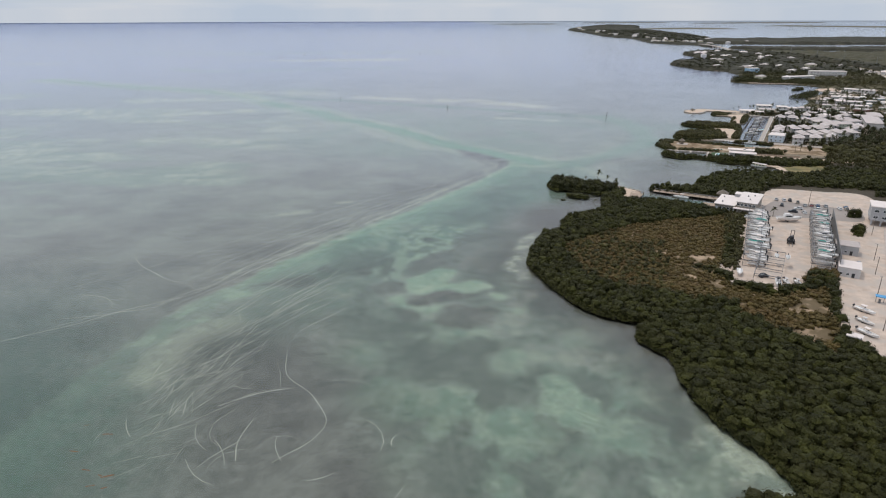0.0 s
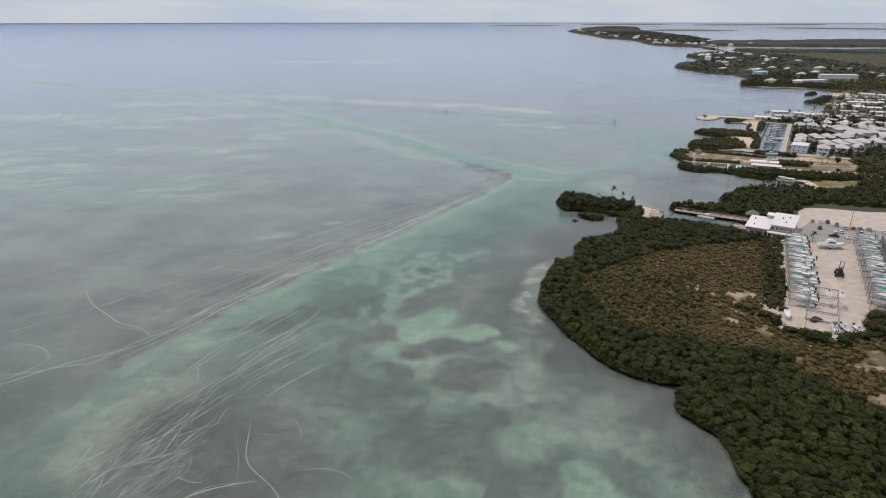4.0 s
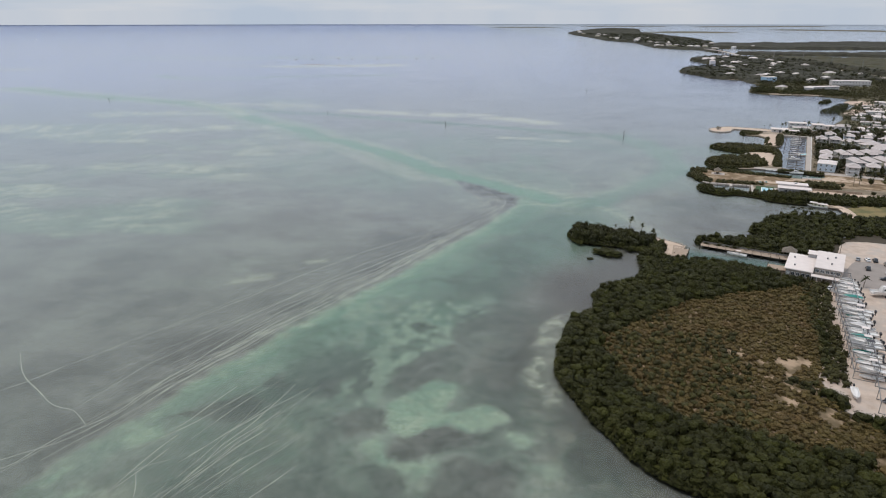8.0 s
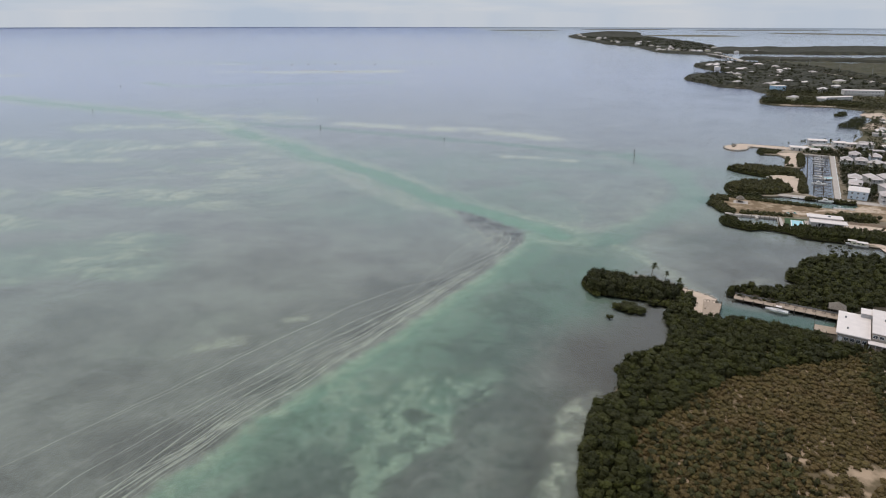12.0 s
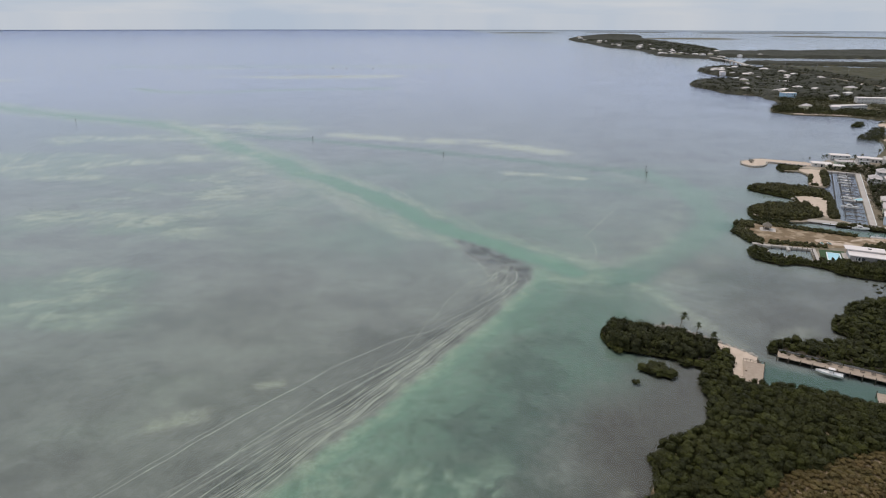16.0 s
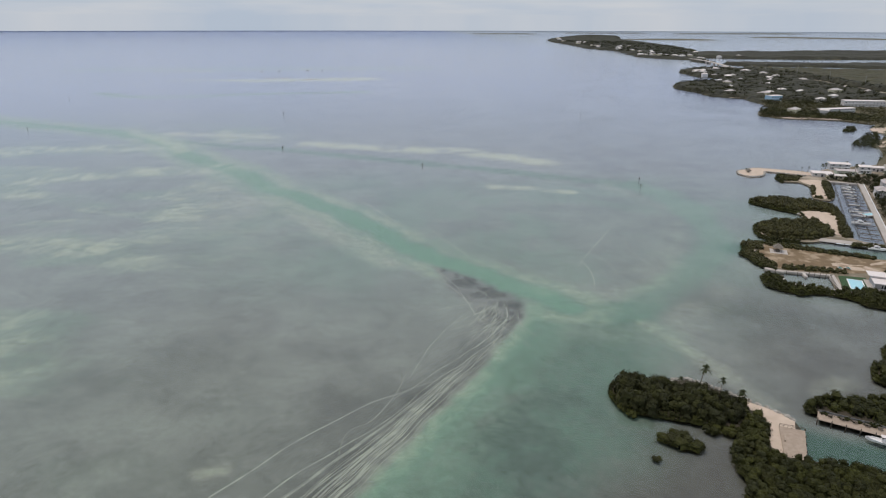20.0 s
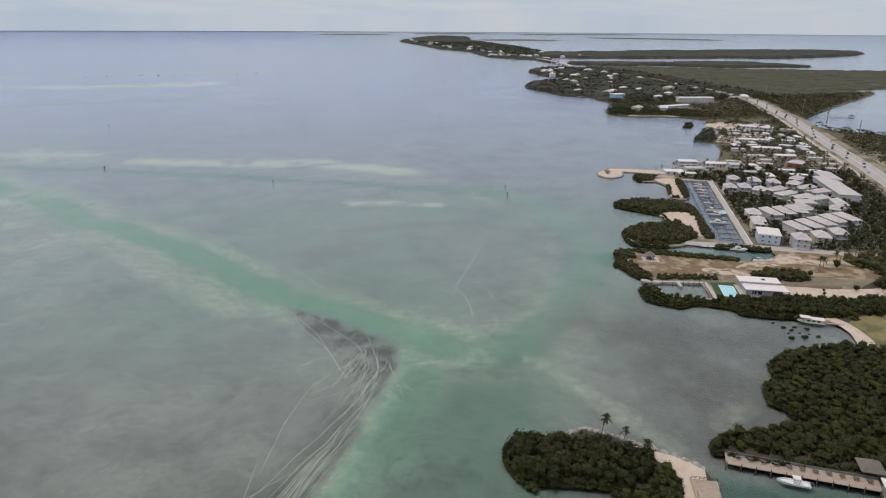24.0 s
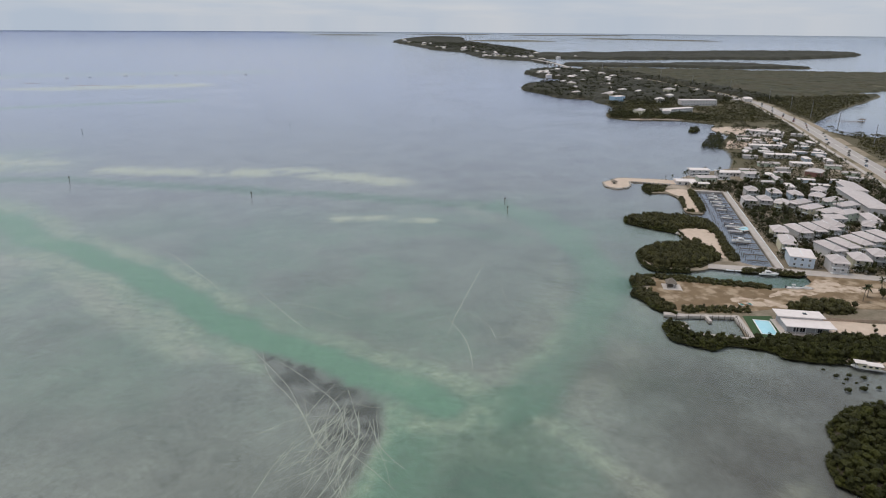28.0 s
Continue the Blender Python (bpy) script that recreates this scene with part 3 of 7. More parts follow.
BED = dict(grass=(0.196, 0.198, 0.182), grass_light=(0.300, 0.308, 0.280), teal=(0.086, 0.144, 0.116), green=(0.210, 0.338, 0.254), sand=(0.55, 0.56, 0.45), dark=(0.078, 0.076, 0.071), blue=(0.325, 0.360, 0.515), silt=(0.112, 0.099, 0.086), sky_sheen=(0.435, 0.432, 0.440))
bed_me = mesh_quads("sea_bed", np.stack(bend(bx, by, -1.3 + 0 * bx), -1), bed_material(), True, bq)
for name, values in zip(("green", "sand", "dark", "blue", "teal", "silt", "sky_sheen"), bed_values):
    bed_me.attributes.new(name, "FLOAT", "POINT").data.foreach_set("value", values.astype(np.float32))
tagged(new("ground", bed_me), "shallow sea bed of seagrass, pale sand and a green channel", "sea bed", kind="structure")


def water_material():
    m = bpy.data.materials.new("sea_water")
    m.use_nodes = True
    n, k = m.node_tree.nodes, m.node_tree.links
    n.clear()
    out, mix, clear, gloss, fr, part_of = (n.new("ShaderNode" + s) for s in ("OutputMaterial", "MixShader", "BsdfTransparent", "BsdfGlossy", "Fresnel", "Math"))
    clear.inputs[0].default_value = (0.93, 0.965, 0.955, 1)
    gloss.inputs["Roughness"].default_value, gloss.inputs["Color"].default_value = 0.13, (0.94, 0.955, 1.0, 1)
    fr.inputs["IOR"].default_value = 1.33
    part_of.operation, part_of.inputs[1].default_value = "MULTIPLY", 1.0
    # short wind ripples with long crests, over a slow uneven swell that lets them come and go
    co, turn, wav, wav2, gust, much = (n.new("ShaderNode" + s) for s in ("TexCoord", "Mapping", "TexNoise", "TexNoise", "TexNoise", "MapRange"))
    bump, bump2, high = n.new("ShaderNodeBump"), n.new("ShaderNodeBump"), n.new("ShaderNodeMath")
    turn.vector_type = "TEXTURE"
    turn.inputs["Rotation"].default_value, turn.inputs["Scale"].default_value = (0, 0, radians(-42)), (4.0, 1.0, 1.0)
    wav.inputs["Scale"].default_value, wav.inputs["Detail"].default_value, wav.inputs["Roughness"].default_value = 0.52, 2.0, 0.5
    wav2.inputs["Scale"].default_value, wav2.inputs["Detail"].default_value = 0.04, 2
    gust.inputs["Scale"].default_value, gust.inputs["Detail"].default_value = 0.012, 3
    much.inputs[1].default_value, much.inputs[2].default_value, much.inputs[3].default_value, much.inputs[4].default_value = 0.35, 0.65, 0.45, 1.25
    high.operation = "MULTIPLY"
    bump.inputs["Strength"].default_value, bump.inputs["Distance"].default_value = 0.50, 0.55
    bump2.inputs["Strength"].default_value, bump2.inputs["Distance"].default_value = 0.06, 1.2
    k.new(co.outputs["Object"], turn.inputs[0]), k.new(turn.outputs[0], wav.inputs["Vector"]), k.new(co.outputs["Object"], wav2.inputs["Vector"])
    k.new(co.outputs["Object"], gust.inputs["Vector"]), k.new(gust.outputs["Fac"], much.inputs[0])
    k.new(wav.outputs["Fac"], high.inputs[0]), k.new(much.outputs[0], high.inputs[1])
    k.new(wav2.outputs["Fac"], bump2.inputs["Height"]), k.new(high.outputs[0], bump.inputs["Height"]), k.new(bump2.outputs[0], bump.inputs["Normal"])
    k.new(bump.outputs[0], gloss.inputs["Normal"]), k.new(bump.outputs[0], fr.inputs["Normal"])
    k.new(fr.outputs[0], part_of.inputs[0]), k.new(part_of.outputs[0], mix.inputs[0])
    k.new(clear.outputs[0], mix.inputs[1]), k.new(gloss.outputs[0], mix.inputs[2]), k.new(mix.outputs[0], out.inputs[0])
    return m


wx_, wy_, wq_ = fan(160, 20, (6, 6), 90)
tagged(new("water", mesh_quads("water", np.stack(bend(wx_, wy_, 0), -1), water_material(), True, wq_)), "calm shallow sea water with small ripples", "water", kind="structure")

# ---- land ----
SHORE_S = [(86, 40), (84, 95), (82, 118), (79, 127), (75, 136), (73, 148), (73, 160), (74, 170), (70, 178), (67, 184), (69, 190), (73, 196), (66, 199), (58, 204), (52, 212), (48, 222), (44, 233), (41, 245), (39, 256), (42, 268), (47, 282), (50, 290), (57, 297), (63, 302), (65, 312), (66, 318)]
SHORE_N = [(74, 324), (81, 328), (91, 334), (93, 341), (97, 347), (97, 353), (99, 361), (103, 366), (110, 366), (116, 376), (124, 374), (118, 360), (128, 353), (138, 348), (148, 343), (156, 342), (168, 354)]
ISLAND = [(108, 364), (106, 372), (98, 376), (88, 379), (81, 382), (75, 385), (71, 389), (71, 397), (76, 403), (84, 402), (92, 401), (101, 402), (109, 396), (116, 389), (121, 383), (126, 376), (124, 368), (114, 362)]
BAY = [(166, 352), (170, 360), (150, 371), (138, 379), (135, 383), (140, 387), (150, 388), (160, 386), (168, 387), (178, 385), (173, 390), (174, 395), (172, 400), (177, 408), (186, 414), (191, 421), (204, 427), (217, 426), (232, 426), (240, 423), (245, 434), (247, 446), (236, 452)]
SPIT = [(250, 440), (240, 450), (232, 454), (221, 459), (214, 463), (213, 469), (206, 475), (197, 479), (191, 477), (183, 484), (180, 490), (183, 499), (188, 503), (191, 500), (188, 491), (209, 480.5)]
TONGUE = [(219, 499), (194, 508), (193, 513), (190, 518), (191, 527), (189, 534), (194, 539), (197, 547), (203, 553), (212, 551), (223, 546), (234, 536), (248, 528), (259, 522), (270, 519), (280, 518), (289, 526), (292, 533)]
QUAY_W = [(280, 541), (262, 547), (250, 554), (244, 552), (234, 553), (219, 559), (217, 567), (220, 576), (225, 585), (236, 592), (254, 592), (263, 594), (267, 602), (270, 612), (262, 622), (255, 633), (251, 641), (256, 649), (264, 652), (279, 649), (293, 640), (303, 627), (300, 612), (285, 583), (271, 556), (283, 545)]
QUAY_E = [(367, 691), (349, 702), (336, 678), (324, 655), (312, 643), (304, 649), (309, 660), (322, 684), (322, 700), (311, 704), (312, 714), (322, 726), (336, 719), (350, 728), (380, 750), (436, 765)]
TOWN_SHORE = [(476, 807), (498, 845), (506, 864), (534, 894), (569, 927), (576, 961), (590, 985), (616, 1012), (599, 1044), (594, 1056), (554, 1066), (522, 1079), (510, 1106), (533, 1153), (584, 1214), (589, 1279), (602, 1322), (558, 1370), (562, 1421), (553, 1517), (572, 1578), (626, 1639), (690, 1660), (735, 1700), (773, 1777), (731, 1822), (740, 1900), (754, 1987), (830, 2080), (920, 2120), (985, 2090)]
BAYSIDE = [(1060, 2200), (1259, 2107), (1464, 1987), (1660, 1880), (1850, 1800), (2100, 1640), (2000, 1400), (1500, 1380), (1240, 1325), (1130, 1338), (1215, 1275), (980, 1130), (850, 1050), (742, 973), (712, 895), (738, 858), (760, 700), (560, 420)]

south = rounded([(px + 1.2, py) for px, py in SHORE_S] + SHORE_N, False, 1.2, 4) + [(172, 358), (330, 300), (330, 285), (236, 285), (158, 172), (130, 90), (130, 40)]
sheet("ground_south", south, 0.4, -1.2, MUD, "low brown muddy ground under mangroves and scrub", "ground", -1.2)
sheet("ground_island", rounded(ISLAND, True, 1.0, 4), 0.46, -1.6, MUD, "small low island of mud and coral rubble", "ground", -0.8)
sheet("ground_bay", rounded(BAY, False, 1.2, 4) + [(420, 520), (470, 420), (360, 260), (240, 300)], 0.44, -1.6, MUD, "low brown wooded ground beside a bay", "ground", -1.0)
sheet("ground_town", rounded(SPIT, False, 0.4, 5) + rounded(TONGUE, False, 0.6, 5) + rounded(QUAY_W, False, 0.4, 5) + rounded(QUAY_E, False, 0.4, 5) + [(900, 765), (900, 420), (300, 380)], 0.40, -1.6, TOWN, "pale sandy ground of a seaside village", "ground", -0.8)
sheet("ground_north", [(436, 764)] + rounded(TOWN_SHORE, False, 2, 25) + rounded(BAYSIDE, False, 5, 40) + [(500, 420)], 0.36, -1.6, SWAMP, "olive brown mangrove flats along a highway", "ground", 3)

# ---- ground patches ----
def patch(name, poly, z, material, label, category, rough=0.8, step=3.0, down=0.12):
    return sheet(name, rounded(poly, True, rough, step), z, z - down, material, label, category, 0.25)


LOT = [(122, 230), (118, 243), (130, 262), (150, 300), (166, 330), (180, 336), (198, 364), (214, 381), (240, 374), (262, 362), (240, 306), (228, 297), (206, 262), (178, 217), (152, 178), (140, 170), (138, 182), (150, 208), (164, 229), (167, 238), (159, 240), (148, 226), (136, 222)]
BROWN = [(60, 300), (58, 272), (64, 248), (70, 231), (79, 222), (90, 214), (104, 211), (126, 212), (120, 226), (116, 240), (126, 258), (148, 300), (162, 327), (150, 324), (120, 330), (84, 328)]
YARD = [(244, 424), (250, 440), (262, 446), (284, 446), (272, 424), (256, 418)]
SCRUB_E = [(128, 172), (137, 184), (148, 208), (158, 226), (148, 222), (132, 218), (113, 211), (108, 204), (116, 188)]
patch("pavement_lot", LOT, 0.56, GRAVEL, "pale crushed coral gravel of a boatyard", "gravel yard")
patch("pavement_asphalt", [(178, 326), (196, 350), (204, 352), (226, 340), (236, 330), (226, 312), (206, 318)], 0.585, ASPHALT, "worn grey asphalt car park", "car park", 0.3)
patch("ground_scrub", BROWN, 0.54, shade("scrub_soil", (0.105, 0.077, 0.040), (0.165, 0.120, 0.066), 2.5, 0.95, 0.4, 0.4, third=(0.40, 0.29, 0.195), big=8), "dry brown soil with sandy bare spots", "ground")
patch("ground_lawn", YARD, 0.50, LAWN, "yellowed rough lawn beside a beach", "lawn")
patch("beach_bay", [(238, 424), (244, 434), (246, 447), (240, 450), (250, 448), (251, 438), (246, 424)], 0.52, SAND, "narrow pale beach at the head of a bay", "beach", 0.3)
patch("beach_island", [(112, 391), (121, 383.5), (126.5, 376.5), (124, 372), (120, 373), (114, 359), (110.5, 360), (116, 374), (118, 377.5), (115, 383)], 0.54, SAND, "small pale coral sand beach", "beach", 0.3)
patch("ground_field", [(203, 541), (198, 534), (194, 520), (197, 512), (220, 503), (250, 500), (282, 490), (330, 478), (345, 500), (300, 528), (290, 530), (282, 517), (262, 520), (236, 533), (214, 548)], 0.48, FIELD, "dry brown field with worn sandy patches", "field")
patch("ground_drive", [(250, 512), (262, 519), (272, 517), (284, 520), (292, 525), (297, 521), (299, 514), (308, 509), (320, 502), (318, 499), (304, 504), (292, 506), (282, 511), (270, 509), (258, 512)], 0.52, TRACK, "pale sandy clearing and track", "track", 2.6, 1.6)
patch("ground_bare", [(232, 517), (244, 512), (250, 506), (262, 500), (256, 498), (240, 504), (230, 511)], 0.51, TRACK, "worn sandy strip in a dry field", "track", 2.2, 1.6)
patch("pavement_drive", [(246, 478), (256, 487), (272, 477), (300, 470), (340, 470), (340, 455), (290, 458), (262, 464)], 0.52, SAND, "pale sandy driveway beside the pool house", "driveway", 0.5)
SANDS = ([(267, 601), (270, 611), (277, 616), (289, 615), (290, 602), (276, 578), (267, 564), (263, 567), (266, 577), (267, 590)], [(312, 648), (308, 656), (321, 676), (327, 686), (326, 700), (329, 709), (345, 705), (331, 680), (316, 652)])
patch("beach_marina", SANDS[0], 0.52, SAND, "pale sandy bank between mangroves", "beach", 0.3)
patch("beach_spit", SANDS[1], 0.52, SAND, "pale sandy spit beside a marina", "beach", 0.3)
patch("beach_jetty", [(289, 734), (293, 744), (304, 749), (316, 754), (350, 738), (356, 730), (348, 722), (319, 741), (313, 738), (307, 728), (294, 724)], 0.75, SAND, "sandy jetty head walled with boulders", "jetty", 0.2, 3, 2.2)
for k, poly in enumerate(([(504, 852), (520, 872), (550, 898), (590, 912), (610, 896), (575, 868), (540, 840)], [(572, 950), (592, 985), (640, 980), (662, 950), (620, 915), (585, 925)], [(525, 1074), (560, 1064), (596, 1052), (600, 1066), (560, 1080), (530, 1090)],
                          [(560, 1372), (600, 1326), (650, 1330), (690, 1350), (640, 1385), (580, 1400)], [(738, 1830), (745, 1900), (780, 1930), (850, 1930), (830, 1850), (780, 1800)], [(560, 1530), (580, 1545), (640, 1560), (620, 1580)])):
    patch("beach_north_%d" % (k + 1), poly, 0.5, SAND, "pale sandy shore with light coral rock", "beach", 3, 10)

# ---- foliage ----
def crown_shape(sprays, leaf, lumps, seed, low=0.15, core=True, flat=0.35, foot=0, rough=0.45, knob=0.40):
    """Leaf sprays over a lumpy crown of radius 1 and height 1: an array of four-cornered leaves."""
    g = np.random.default_rng(seed)
    dirs = g.normal(size=(lumps, 3))
    dirs[:, 2] = np.abs(dirs[:, 2]) * 0.9 + low - 0.15
    dirs /= np.linalg.norm(dirs, axis=1, keepdims=True)
    heart = dirs * np.array([0.60, 0.60, 0.34]) * g.uniform(0.6, 1.1, (lumps, 1)) + (0, 0, 0.58)
    if foot:
        ang = np.linspace(0, 2 * math.pi, foot, False) + g.uniform(-0.3, 0.3, foot)
        heart = np.concatenate([heart, np.stack([0.74 * np.cos(ang), 0.74 * np.sin(ang), g.uniform(0.06, 0.2, foot)], -1)])
    pick = g.integers(0, lumps + foot, sprays)
    off = g.normal(size=(sprays, 3))
    off[:, 2] = np.abs(off[:, 2]) * 1.1 - 0.25
    off /= np.linalg.norm(off, axis=1, keepdims=True)
    where = heart[pick] + off * np.array([knob, knob, knob * 0.68]) * g.uniform(0.75, 1.08, (sprays, 1))
    face = off + rough * g.normal(size=(sprays, 3)) + (0, 0, flat)
    face /= np.linalg.norm(face, axis=1, keepdims=True)
    side = np.cross(face, g.normal(size=(sprays, 3)))
    side /= np.linalg.norm(side, axis=1, keepdims=True)
    along = np.cross(face, side)
    a, b = leaf * g.uniform(0.7, 1.3, (sprays, 1)), leaf * g.uniform(0.35, 0.8, (sprays, 1))
    dz = np.array([1, 1, 0.8])
    quads = np.stack([where - side * a * dz, where - along * b * dz, where + side * a * dz, where + along * b * dz], 1)
    if core:
        # an inner skin that follows the lumps
        mid, squash = np.array([0, 0, 0.36]), np.array([1, 1, 1 / 0.68])
        off_h = (heart - mid) * squash

        def skin(p, q):
            d = np.array([math.cos(p) * math.sin(q), math.sin(p) * math.sin(q), math.cos(q)])
            along_d = off_h @ d
            gap = knob ** 2 - np.sum(off_h ** 2, 1) + along_d ** 2
            far_out = np.where(gap > 0, along_d + np.sqrt(np.maximum(gap, 0)), 0.3)
            return mid + d * max(0.34, float(far_out.max())) * 0.80 / squash
        grid = [[skin(2 * math.pi * i / 10, math.pi * (0.02 + 0.128 * j)) for i in range(11)] for j in range(6)]
        quads = np.concatenate([quads, np.array([[grid[j][i], grid[j + 1][i], grid[j + 1][i + 1], grid[j][i + 1]] for j in range(5) for i in range(10)])])
    return quads * np.array([1, 1, 0.80])


BUSHES = [crown_shape(130, 0.105, 7, s, flat=0.20, foot=5, rough=0.34, knob=0.44) for s in range(7)]
CLUMPS = [crown_shape(64, 0.135, 6, 80 + s, flat=0.20, foot=4, rough=0.30, knob=0.44) for s in range(6)]
SHRUBS = [crown_shape(50, 0.15, 5, 90 + s, flat=0.30, foot=3, rough=0.42, knob=0.46) for s in range(6)]
SCRUBS = [crown_shape(46, 0.19, 6, 20 + s, core=False, flat=0.3, foot=3, rough=0.30) for s in range(5)]
EDGES = [crown_shape(120, 0.12, 4, 50 + s, flat=0.10, foot=6, rough=0.34, knob=0.42) for s in range(5)]
TREES = [crown_shape(190, 0.10, 9, 60 + s, flat=0.15, rough=0.35, knob=0.44) for s in range(5)]


def scatter(poly, gap, seed=1, keep=None, avoid=(), inset=0.0):
    """Uneven points in a polygon, about gap apart."""
    g = np.random.default_rng(seed)
    xs, ys = [p[0] for p in poly], [p[1] for p in poly]
    x, y = np.meshgrid(np.arange(min(xs), max(xs) + gap, float(gap)), np.arange(min(ys), max(ys) + gap, gap * 0.9))
    x[1::2] += gap / 2
    x, y = x.ravel() + g.uniform(-0.42, 0.42, x.size) * gap, y.ravel() + g.uniform(-0.42, 0.42, y.size) * gap
    ok = inside(x, y, poly)
    if inset:
        ok &= to_line(x, y, poly + poly[:1]) > inset
    for other in avoid:
        ok &= ~inside(x, y, other)
    if keep is not None:
        ok &= keep(x, y)
    return x[ok], y[ok]


def thicket(name, x, y, tall, radius, shapes, material, label, category="mangroves", z=0.3, seed=3, kind="stuff"):
    """Many plants grown together, as one object."""
    g = np.random.default_rng(seed)
    out, hue = [], []
    pick = g.integers(0, len(shapes), len(x))
    high, wide, turn = g.uniform(*tall, len(x)), g.uniform(*radius, len(x)), g.uniform(0, 6.283, len(x))
    lx, ly, lz = bend(x, y, z)
    k = np.hypot(lx - CX, ly - CY) / (np.hypot(x - CX, y - CY) + 1e-6)
    high, wide = high * k, wide * k
    for s, shape in enumerate(shapes):
        w = np.nonzero(pick == s)[0]
        if not len(w):
            continue
        c, sn = np.cos(turn[w])[:, None, None], np.sin(turn[w])[:, None, None]
        r, h = wide[w][:, None, None], high[w][:, None, None]
        px, py, pz = shape[None, :, :, 0], shape[None, :, :, 1], shape[None, :, :, 2]
        out.append(np.stack([lx[w][:, None, None] + r * (px * c - py * sn), ly[w][:, None, None] + r * (px * sn + py * c), lz[w][:, None, None] + h * pz], -1).reshape(-1, 3))
        hue.append(np.repeat(g.random(len(w)) ** 1.3, len(shape) * 4))
    if not out:
        return None
    me = mesh_quads(name, np.concatenate(out), material)
    me.attributes.new("tone", "FLOAT", "POINT").data.foreach_set("value", np.concatenate(hue).astype(np.float32))
    return tagged(new(name, me), label, category, kind=kind)


def fringe(name, line, gap, tall, radius, material, label, seed):
    """Low branches that hang over the water along a shore."""
    pts = np.array(rounded(line, False, 0.4, gap, seed))
    return thicket(name, pts[:, 0], pts[:, 1], tall, radius, EDGES, material, label, z=-0.25, seed=seed)


def tall_by(x, y, seed):
    return fbm(x, y, 18, seed, 3)


PEN = rounded(SHORE_S + SHORE_N, False, 1.2, 4) + [(166, 330), (150, 300), (132, 262), (118, 243), (122, 230), (136, 222), (148, 226), (159, 240), (167, 238), (150, 208), (138, 182), (140, 170), (132, 120), (130, 40)]
INNER = [(60, 280), (57, 270), (57, 255), (62, 240), (72, 226), (90, 217), (106, 211), (130, 214), (122, 226), (118, 240), (128, 258), (150, 300), (166, 330), (150, 322), (132, 318), (104, 310), (86, 299), (70, 287)]
EATERY = [(172, 317), (192.5, 344), (170, 362), (150, 336)]
x, y = scatter(PEN, 2.7, 11, inset=0.15, avoid=(INNER, SCRUB_E, EATERY, [(108, 362), (112, 378), (126, 378), (124, 366), (116, 358)]), keep=lambda x, y: y < 352)
thicket("mangrove_thicket", x, y, (2.9, 5.2), (1.8, 3.3), BUSHES, LEAF, "dense dark green mangrove thicket along the shore")
gapped = lambda x, y: (fbm(x, y, 4.0, 91, 3) < 0.56) | (to_line(x, y, [(110, 268), (114, 260), (118, 250), (113, 236)]) > 11)
x, y = scatter(INNER, 1.75, 12, keep=gapped, avoid=(EATERY,))
thicket("scrub", x, y, (0.8, 2.2), (0.9, 1.9), SHRUBS, SCRUB, "low olive brown salt scrub with bare sandy gaps", "scrub", 0.45)
x, y = scatter(INNER, 3.4, 13, avoid=(EATERY,), keep=lambda x, y: fbm(x, y, 22, 95, 3) > 0.46 + 0.16 * ramp01(x, 78, 112))
thicket("scrub_green", x, y, (1.8, 3.6), (1.2, 2.1), SHRUBS, LEAF_LIGHT, "scattered green shrubs among brown scrub", "shrubs", 0.4)
patch("ground_scrub_yard", SCRUB_E, 0.47, bpy.data.materials["scrub_soil"], "dry brown soil beside the boatyard", "ground")
x, y = scatter(SCRUB_E, 2.0, 14, keep=lambda x, y: fbm(x, y, 11, 97, 3) < 0.62)
thicket("scrub_yard", x, y, (1.2, 3.0), (1.2, 2.2), SHRUBS, SCRUB, "olive brown bushes beside the boatyard", "bushes", 0.4)
x, y = scatter([(128, 258), (122, 248), (128, 244), (138, 262), (155, 297), (170, 327), (160, 330)], 2.2, 15)
thicket("scrub_hedge", x, y, (1.8, 3.4), (1.2, 1.9), SHRUBS, LEAF_LIGHT, "row of green shrubs along the boatyard edge", "shrubs", 0.4)
x, y = scatter([(164, 232), (152, 226), (150, 232), (160, 242), (168, 240)], 2.5, 16)
thicket("scrub_shed", x, y, (2.0, 3.8), (1.4, 2.4), TREES, SCRUB, "sparse yellow green bushes beside a shed", "bushes", 0.4)
x, y = scatter([(73, 388), (72, 397), (77, 401), (85, 399), (88, 392), (86, 383), (79, 382)], 2.9, 17)
thicket("island_mangroves", x, y, (5.0, 8.6), (2.4, 3.9), BUSHES, LEAF_DARK, "tall dark mangroves crowding the point of a small island", z=0.2)
x, y = scatter([(87, 384), (87, 399), (97, 398), (106, 393), (112, 386), (114, 380), (108, 376), (101, 375), (92, 379)], 2.6, 27)
thicket("island_trees", x, y, (3.8, 6.6), (1.9, 3.1), BUSHES, LEAF_DARK, "lower dark trees along a small island", z=0.2)
x, y = scatter([(103, 368), (112, 378), (116, 378), (110.5, 361), (111, 355), (118, 354.5), (128, 352), (140, 346), (150, 341), (140, 330), (100, 345), (96, 352), (99, 362)], 2.5, 18, avoid=(EATERY,))
thicket("neck_mangroves", x, y, (3.0, 4.8), (1.7, 2.7), BUSHES, LEAF, "round topped mangroves along a boat canal", z=0.3)
x, y = scatter(grown(BAY, -0.5) + [(300, 430), (330, 400), (300, 360), (268, 362), (240, 380), (214, 386), (196, 368), (178, 362)], 3.1, 19, avoid=(YARD, LOT, EATERY, [(134, 375), (166, 350), (182, 360), (140, 382)], [(236, 420), (242, 436), (238, 454), (254, 450), (256, 420)], [(214, 376), (262, 352), (278, 376), (222, 392)]))
